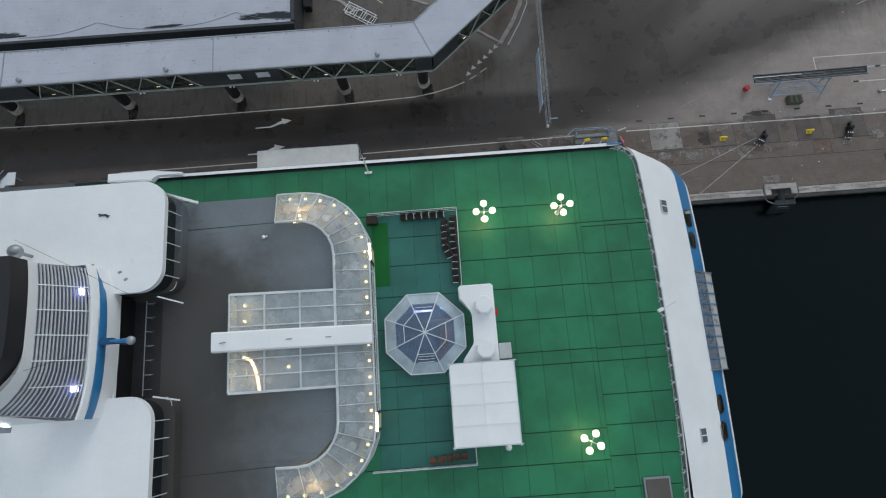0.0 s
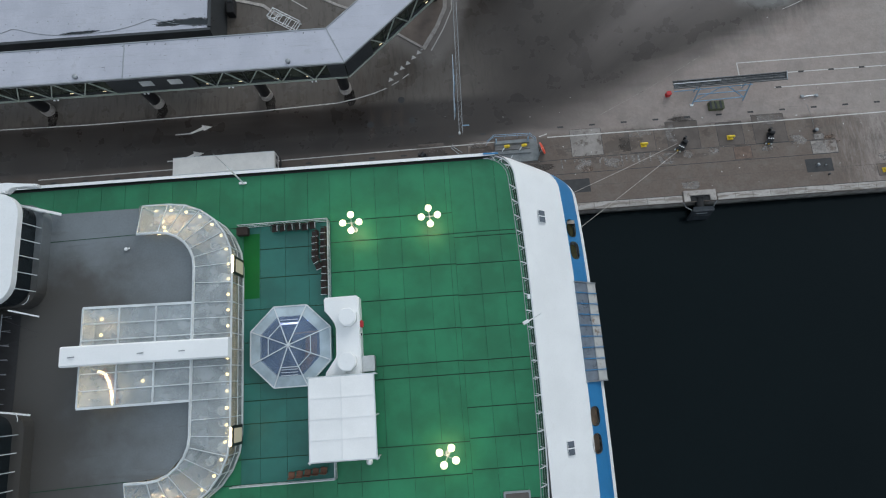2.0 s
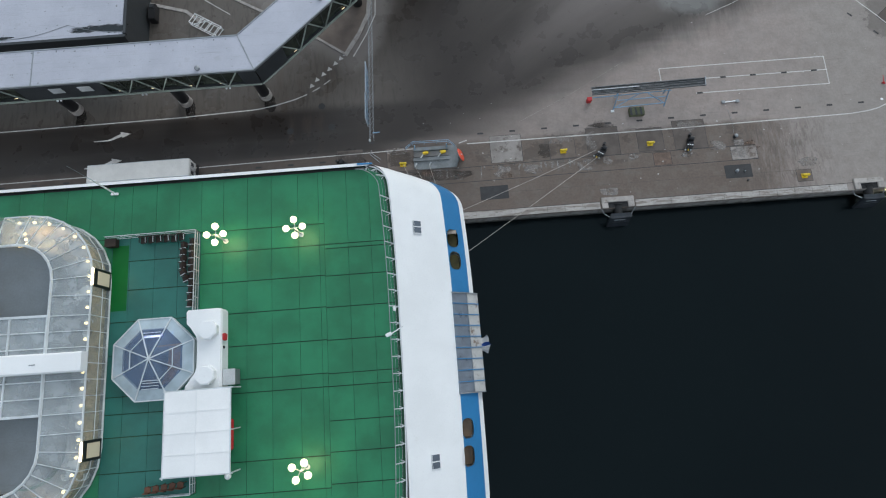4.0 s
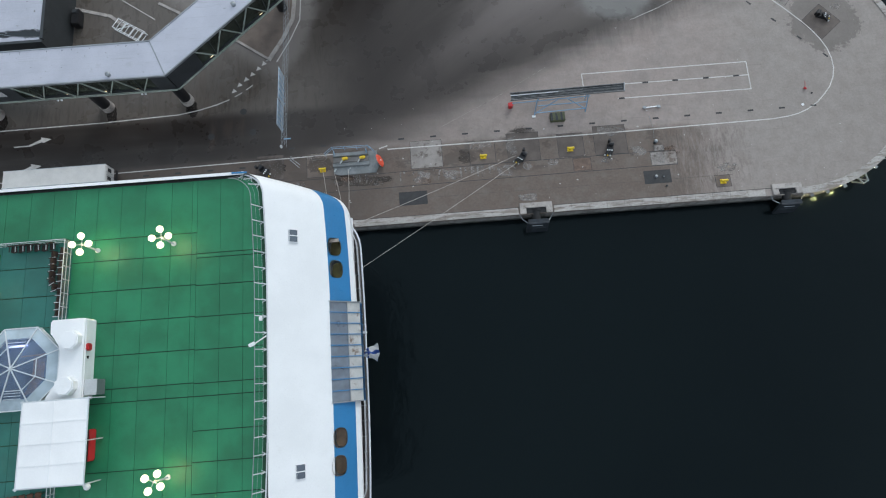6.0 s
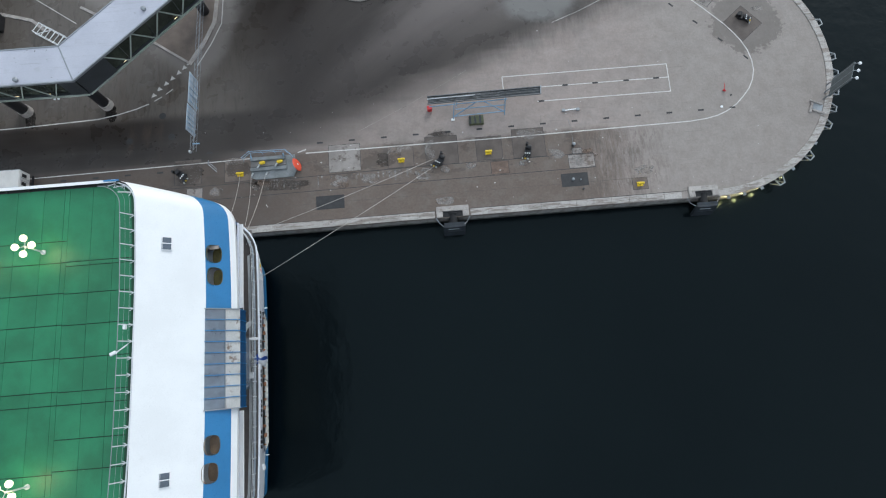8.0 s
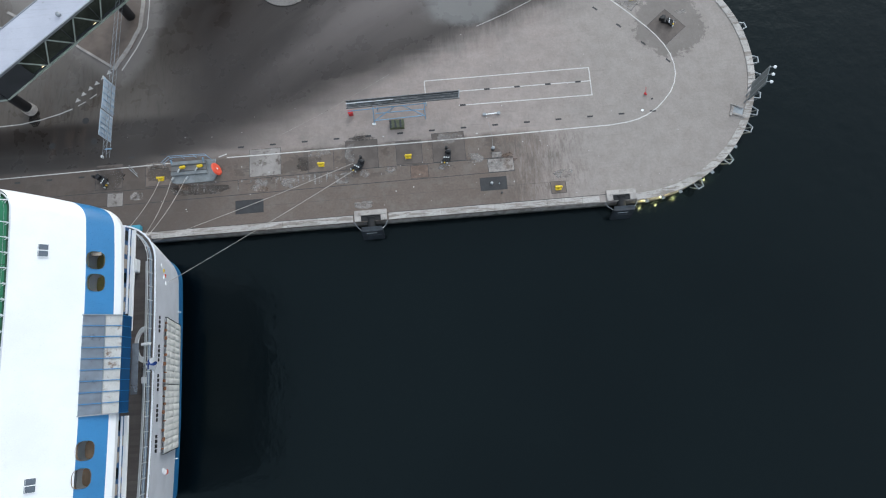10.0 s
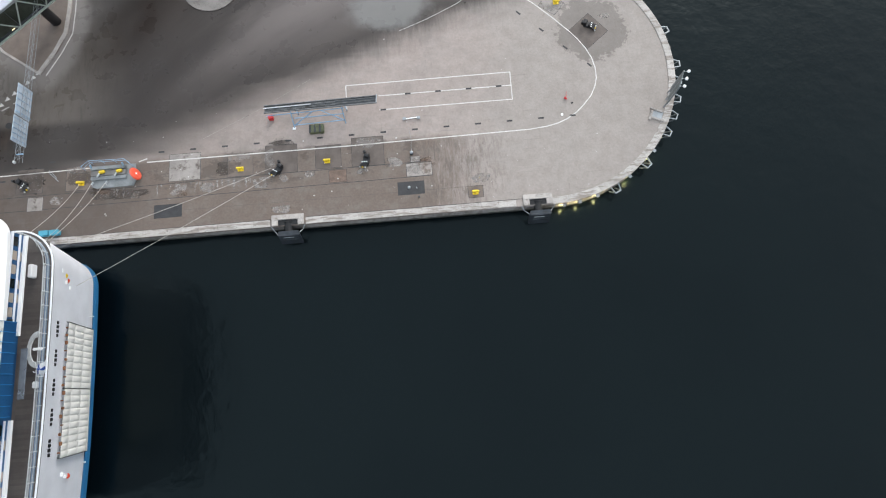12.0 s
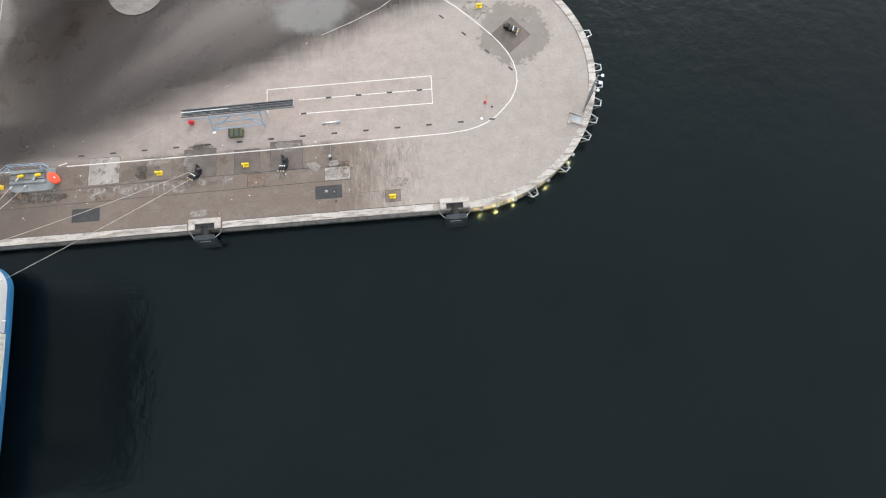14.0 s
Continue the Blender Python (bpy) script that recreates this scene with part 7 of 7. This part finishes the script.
hook = thing("mooring_hook", (47.0, 29.6, 0), "black quick-release mooring hook with yellow tips", "mooring hook", "mooring hooks")
part("base", box((47.15, 30.0, 0.2), (0.9, 1.3, 0.4), 0, 0.08), BLACK, hook)
part("winch", rod((46.85, 30.6, 0.6), (47.5, 30.5, 0.6), 0.34, None, 14), BLACK, hook, "", True)
part("motor", rod((46.9, 30.9, 0.4), (46.85, 30.95, 1.1), 0.2, None, 10), BLACK, hook, "", True)
for s in (-0.35, 0.05, 0.42):
    arm = part("hook_arm", bar((47.15 + s * 0.5, 29.9, 0.5), (46.75 + s, 28.95, 0.35), 0.22, 0.3), BLACK, hook)
    part("hook_tip", box((46.7 + s, 28.85, 0.35), (0.17, 0.2, 0.26), 0.3, 0.04), YELLOW if s == 0.05 else LIGHT_STEEL, arm, "yellow hook tip" if s == 0.05 else "pale worn hook tip")
    part("reflector", box((46.95 + s * 0.8, 29.55, 0.68), (0.16, 0.16, 0.06), 0, 0.02), WHITE, arm)
copy_thing(hook, pose(59.9, 29.85, 0, 0, 0, -8))
copy_thing(hook, pose(10.5, 30.5, 0, 0, 0, 55))
copy_thing(hook, pose(95.3, 48.9, 0, 0, 0, 70))
hook.rotation_euler = (0, 0, radians(-32))

# fenced mooring platform with yellow hooks
cage = thing("mooring_platform", (24.0, 31.0, 0), "grey-blue steel mooring platform with railings and yellow hooks", "platform")
part("deck_plate", slab([(20.2, 29.6), (21.0, 29.25), (26.3, 29.3), (26.7, 30.2), (26.5, 32.7), (20.4, 32.7)], 0.0, 0.16, bev=0.03), PLATE_PALE, cage)
part("step_plate", box((22.8, 30.75, 0.3), (5.2, 0.55, 0.3), 0, 0.04), PLATE_PALE, cage)
part("hook_shelf", box((22.8, 31.45, 0.36), (5.0, 0.8, 0.4), 0, 0.04), PLATE_GREY, cage, "worn grey shelf under the hooks")
part("back_box", box((22.8, 32.15, 0.5), (5.0, 0.55, 0.7), 0, 0.06), PLATE_PALE, cage)
for z in (0.75, 1.3):
    part("rail", pipe([(19.2, 32.3, z), (20.2, 33.15, z), (25.4, 33.05, z), (26.2, 32.3, z)], 0.04), BLUE_STEEL, cage)
for x, y in ((19.2, 32.3), (20.2, 33.15), (21.9, 33.12), (23.7, 33.08), (25.4, 33.05), (26.2, 32.3)):
    part("rail_post", bar((x, y, 0.0), (x, y, 1.3), 0.05, 0.05), BLUE_STEEL, cage)
for x in (20.5, 25.1):
    part("end_bracket", bar((x, 31.9, 0.2), (x, 32.5, 1.25), 0.14, 0.3), BLUE_STEEL, cage)
for x in (22.0, 24.5):
    h = part("yellow_hook", box((x, 31.5, 0.78), (0.85, 0.42, 0.4), 0.15, 0.1), YELLOW, cage, "yellow mooring hook")
    part("hook_arm", bar((x - 0.3, 31.4, 0.75), (x - 0.75, 30.85, 0.6), 0.16, 0.16), LIGHT_STEEL, h)
for x in (20.4, 22.45):
    part("rope_guide", bar((x, 29.75, 0.45), (x + 0.25, 30.15, 0.5), 0.14, 0.3), LIGHT_STEEL, cage, "pale rope guide")
board = thing("rescue_board", (27.0, 30.9, 0), "oval orange rescue board leaning beside the mooring platform", "rescue board")
lean = Vector((math.cos(radians(24)) * 0.97, 0.24, math.sin(radians(24))))
mid = Vector((27.0, 30.75, 0.95))
part("board_shell", rod(mid - lean * 0.02, mid + lean * 0.12, 0.98, None, 18, 0.80), ORANGE, board, "", True)
part("board_back", rod(mid - lean * 0.08, mid - lean * 0.02, 0.9, None, 18), GREY_STEEL, board, "grey steel back plate")
part("board_hub", rod(mid + lean * 0.12, mid + lean * 0.17, 0.13, None, 10), WHITE, board, "white hub")
for dy in (-0.5, 0.5):
    part("leg", bar((26.7, 30.95 + dy, 0), (26.8, 30.95 + dy, 1.0), 0.08, 0.08), GREY_STEEL, board)

# gangway trestle
gang = thing("gangway_trestle", (54.3, 37.8, 0), "long grey gangway section resting on blue steel legs", "gangway")
part("tread_deck", bar((46.3, 38.0, 2.95), (62.35, 38.1, 3.15), 0.95, 0.1), DARK_STEEL, gang)
for s in (-0.55, 0.55):
    part("side_beam", bar((46.2, 38.0 + s, 3.05), (62.4, 38.1 + s, 3.25), 0.10, 0.26), WORN_STEEL, gang)
part("centre_rail", bar((46.2, 38.1, 3.15), (53.0, 38.15, 3.25), 0.1, 0.12), LIGHT_STEEL, gang)
for k in range(4):
    s = -0.3 + 0.2 * k
    part("deck_strip", bar((46.3, 38.0 + s, 3.06), (62.3 if k % 2 else 56.5, 38.1 + s, 3.24), 0.07, 0.06), WORN_STEEL, gang)
for x, y in ((49.8, 36.2), (57.35, 36.35), (50.4, 38.3), (57.6, 38.4)):
    part("leg", bar((x, y, 0), (x + (0.2 if x < 52 else -0.05), y + (1.2 if y < 37 else 0), 2.9), 0.12, 0.12), BLUE_STEEL, gang)
part("tie", bar((49.9, 36.4, 0.6), (57.3, 36.6, 0.6), 0.1, 0.12), BLUE_STEEL, gang)
part("tie", bar((50.2, 37.0, 1.6), (57.4, 37.1, 1.6), 0.1, 0.12), BLUE_STEEL, gang)
part("brace", bar((49.9, 36.4, 0.5), (53.0, 37.3, 2.6), 0.1, 0.1), BLUE_STEEL, gang)
part("brace", bar((57.3, 36.6, 0.5), (54.2, 37.4, 2.6), 0.1, 0.1), BLUE_STEEL, gang)
part("edge_rail", bar((46.4, 37.2, 2.6), (57.6, 37.4, 2.75), 0.1, 0.1), BLUE_STEEL, gang)
part("foot_pad", box((49.75, 36.15, 0.08), (0.5, 0.35, 0.16), 0, 0.04), WHITE, gang)
part("end_bracket", bar((62.3, 37.5, 3.2), (62.45, 38.8, 3.3), 0.12, 0.3), GREY_STEEL, gang)
red = thing("red_bin", (46.45, 38.0, 0), "small red plastic bin by the gangway", "bin")
part("bin_body", box((46.45, 37.95, 0.4), (0.62, 0.55, 0.8), 0.1, 0.06), RED, red)
part("bin_lid", box((46.45, 37.95, 0.84), (0.7, 0.62, 0.08), 0.1, 0.03), RED, red)
pal = thing("cargo_crate", (53.1, 35.6, 0), "olive crate with slatted top on the quay", "crate")
part("crate_body", box((53.1, 35.6, 0.35), (2.1, 1.2, 0.7), 0, 0.03), OLIVE, pal)
for k in range(6):
    part("slat", box((52.2 + 0.36 * k, 35.6, 0.73), (0.28, 1.25, 0.05), 0, 0.01), OLIVE if k % 2 else DARK_STEEL, pal)
part("crate_strap", box((53.2, 35.6, 0.78), (0.25, 1.3, 0.03), 0.3), OLIVE, pal)
bench = thing("steel_spreader", (67.0, 36.2, 0), "white steel spreader bar lying on the concrete", "spreader bar")
part("spreader_bar", bar((65.8, 36.15, 0.15), (68.3, 36.3, 0.15), 0.14, 0.12), WHITE, bench)
for x in (66.0, 68.1):
    part("bar_end", box((x, 36.2, 0.2), (0.5, 0.45, 0.22), 0, 0.05), GREY_STEEL, bench)
ped = thing("shore_power_post", (66.7, 30.7, 0), "small dark service post on the quay", "post")
part("post_body", rod((66.7, 30.7, 0), (66.7, 30.7, 0.6), 0.25, None, 12), DARK_STEEL, ped)
part("post_cap", ball((66.7, 30.7, 0.6), 0.27, None, 0.6), GREY_STEEL, ped, "", True)
part("hose", pipe([(66.7, 31.0, 0.05), (66.8, 33.0, 0.04), (66.5, 35.0, 0.04)], 0.015), GREY_STEEL, ped)
cone = thing("fallen_marker", (90.0, 37.3, 0), "small red marker lying on the pier", "marker")
part("marker_body", rod((89.85, 37.5, 0.2), (90.15, 37.2, 0.2), 0.2, None, 10, 0.1), RED, cone)
part("marker_pole", rod((90.1, 37.3, 0.04), (90.3, 38.6, 0.04), 0.03), RED, cone)
part("marker_base", box((90.9, 36.6, 0.04), (0.3, 0.22, 0.08), 0.4, 0.02), BLACK, cone)
disc = thing("white_stud", (89.2, 34.9, 0), "small white stud in the concrete", "stud")
part("stud_top", slab(arc(89.2, 34.9, 0.2, 0, 330, 11), 0, 0.05), WHITE, disc)
stand = thing("barrier_stand", (14.6, 31.6, 0), "folded grey barrier stand at the road edge", "barrier")
for a, b in (((14.0, 32.2, 0.1), (15.3, 30.9, 0.1)), ((14.2, 32.4, 0.1), (15.5, 31.1, 0.7)), ((14.0, 32.2, 0.1), (14.3, 32.5, 0.7))):
    part("stand_tube", rod(a, b, 0.05), GREY_STEEL, stand)
gear = thing("blue_container", (14.9, 23.05, 0), "pair of cyan plastic containers at the quay edge", "container")
for x in (14.15, 15.6):
    c = part("tub", box((x, 23.05, 0.36), (1.25, 0.72, 0.72), 0.03, 0.08), CYAN, gear)
    part("tub_lid", box((x, 23.05, 0.75), (1.32, 0.78, 0.08), 0.03, 0.03), CYAN, c)

# mooring lines, hanging a little
for a, b, sag, r in (((18.7, 30.1, 0.45), (22.2, 18.4, 14.7), 0.6, 0.027), ((20.35, 29.75, 0.6), (24.1, 17.4, 14.6), 0.6, 0.027), ((22.4, 29.8, 0.6), (24.3, 17.2, 14.6), 0.6, 0.03),
                     ((46.4, 30.1, 0.5), (20.9, 18.6, 7.7), 0.5, 0.032), ((46.4, 29.0, 0.4), (24.05, 13.48, 8.0), 0.3, 0.032)):
    a, b = Vector(a), Vector(b)
    line = thing("mooring_line", tuple(a), "pale taut mooring rope from quay to ship", "rope", "mooring lines")
    part("strand", pipe([a.lerp(b, i / 14) - Vector((0, 0, sag * 4 * (i / 14) * (1 - i / 14))) for i in range(15)], r), ROPE, line, "", True)

# ---- pier head brackets, quay lamps, leading mark ----
br = thing("ladder_bracket", (HEAD[0] + HEAD[2], HEAD[1], 0), "pale steel bracket frame on the pier edge", "bracket", "pier edge brackets")
bx = HEAD[0] + HEAD[2]
for s in (-1, 1):
    part("bracket_arm", bar((bx - 0.1, HEAD[1] + 0.7 * s, -0.2), (bx + 1.12, HEAD[1] + 0.42 * s, -0.45), 0.13, 0.18), GREY_STEEL, br)
    part("bracket_drop", bar((bx + 1.12, HEAD[1] + 0.42 * s, -0.4), (bx + 0.2, HEAD[1] + 0.5 * s, -1.9), 0.12, 0.14), GREY_STEEL, br)
part("bracket_beam", bar((bx + 1.12, HEAD[1] - 0.5, -0.42), (bx + 1.12, HEAD[1] + 0.5, -0.42), 0.15, 0.18), GREY_STEEL, br)
for deg in (15.3, -0.6, -8.1, -16.2, -23.8, -31.5, -47.5):
    m = Matrix.Translation((HEAD[0], HEAD[1], 0)) @ Matrix.Rotation(radians(deg), 4, "Z") @ Matrix.Translation((HEAD[2], 0, 0))
    copy_thing(br, m)
br.matrix_basis = Matrix.Translation((HEAD[0], HEAD[1], 0)) @ Matrix.Rotation(radians(-63.8), 4, "Z") @ Matrix.Translation((HEAD[2], 0, 0))
for deg in (-85.5, -79.0, -71.5, -56.0, -41.0):
    c, s = math.cos(radians(deg)), math.sin(radians(deg))
    q = thing("quay_lamp", (HEAD[0] + c * HEAD[2], HEAD[1] + s * HEAD[2], -0.9), "bright yellow lamp under the pier edge", "lamp", "pier edge lamps")
    part("lamp_glass", ball((HEAD[0] + c * (HEAD[2] + 0.28), HEAD[1] + s * (HEAD[2] + 0.28), -0.75), 0.08, None, 0.8), QUAY_GLOW, q)
    part("lamp_bracket", rod((HEAD[0] + c * (HEAD[2] - 0.05), HEAD[1] + s * (HEAD[2] - 0.05), -0.6), (HEAD[0] + c * (HEAD[2] + 0.28), HEAD[1] + s * (HEAD[2] + 0.28), -0.66), 0.05), GREY_STEEL, q)
    part("lamp_hood", box((HEAD[0] + c * (HEAD[2] + 0.24), HEAD[1] + s * (HEAD[2] + 0.24), -0.52), (0.5, 0.5, 0.06), radians(deg), 0.02), GREY_STEEL, q)
beacon = thing("leading_mark", (104.9, 35.0, 0), "grey leading mark panel with three lamps on the pier edge", "sign panel")
b0, b1 = Vector((104.1, 34.5)), Vector((105.3, 37.2))
bm = bar((*b0, 3.7), (*b1, 3.7), 0.12, 4.6)
part("mark_board", bm, SLATE, beacon, "dark grey board")
for k in range(3):
    q = b0.lerp(b1, 0.1 + 0.4 * k)
    part("mark_post", bar((q.x, q.y, 0), (q.x, q.y, 6.2), 0.14, 0.14), GREY_STEEL, beacon)
    arm_end = (q.x + 0.6, q.y - 0.1, 6.2)
    part("lamp_arm", rod((q.x, q.y, 6.1), arm_end, 0.04), GREY_STEEL, beacon)
    part("lamp_head", ball(arm_end, 0.24, None, 0.8), WHITE, beacon, "white lamp head", True)
niche = thing("ladder_niche", (102.9, 33.7, 0), "pale concrete ladder recess at the pier edge", "recess")
for dx, dy, w, h in ((-0.9, 0, 0.35, 1.6), (0, 0.75, 1.8, 0.3), (0, -0.75, 1.8, 0.3)):
    part("niche_wall", box((103.0 + dx, 33.6 + dy, 0.12), (w, h, 0.28), radians(-25), 0.04), CONCRETE, niche)
part("niche_grate", box((103.1, 33.6, 0.03), (1.4, 1.2, 0.05), radians(-25)), GREY_STEEL, niche)
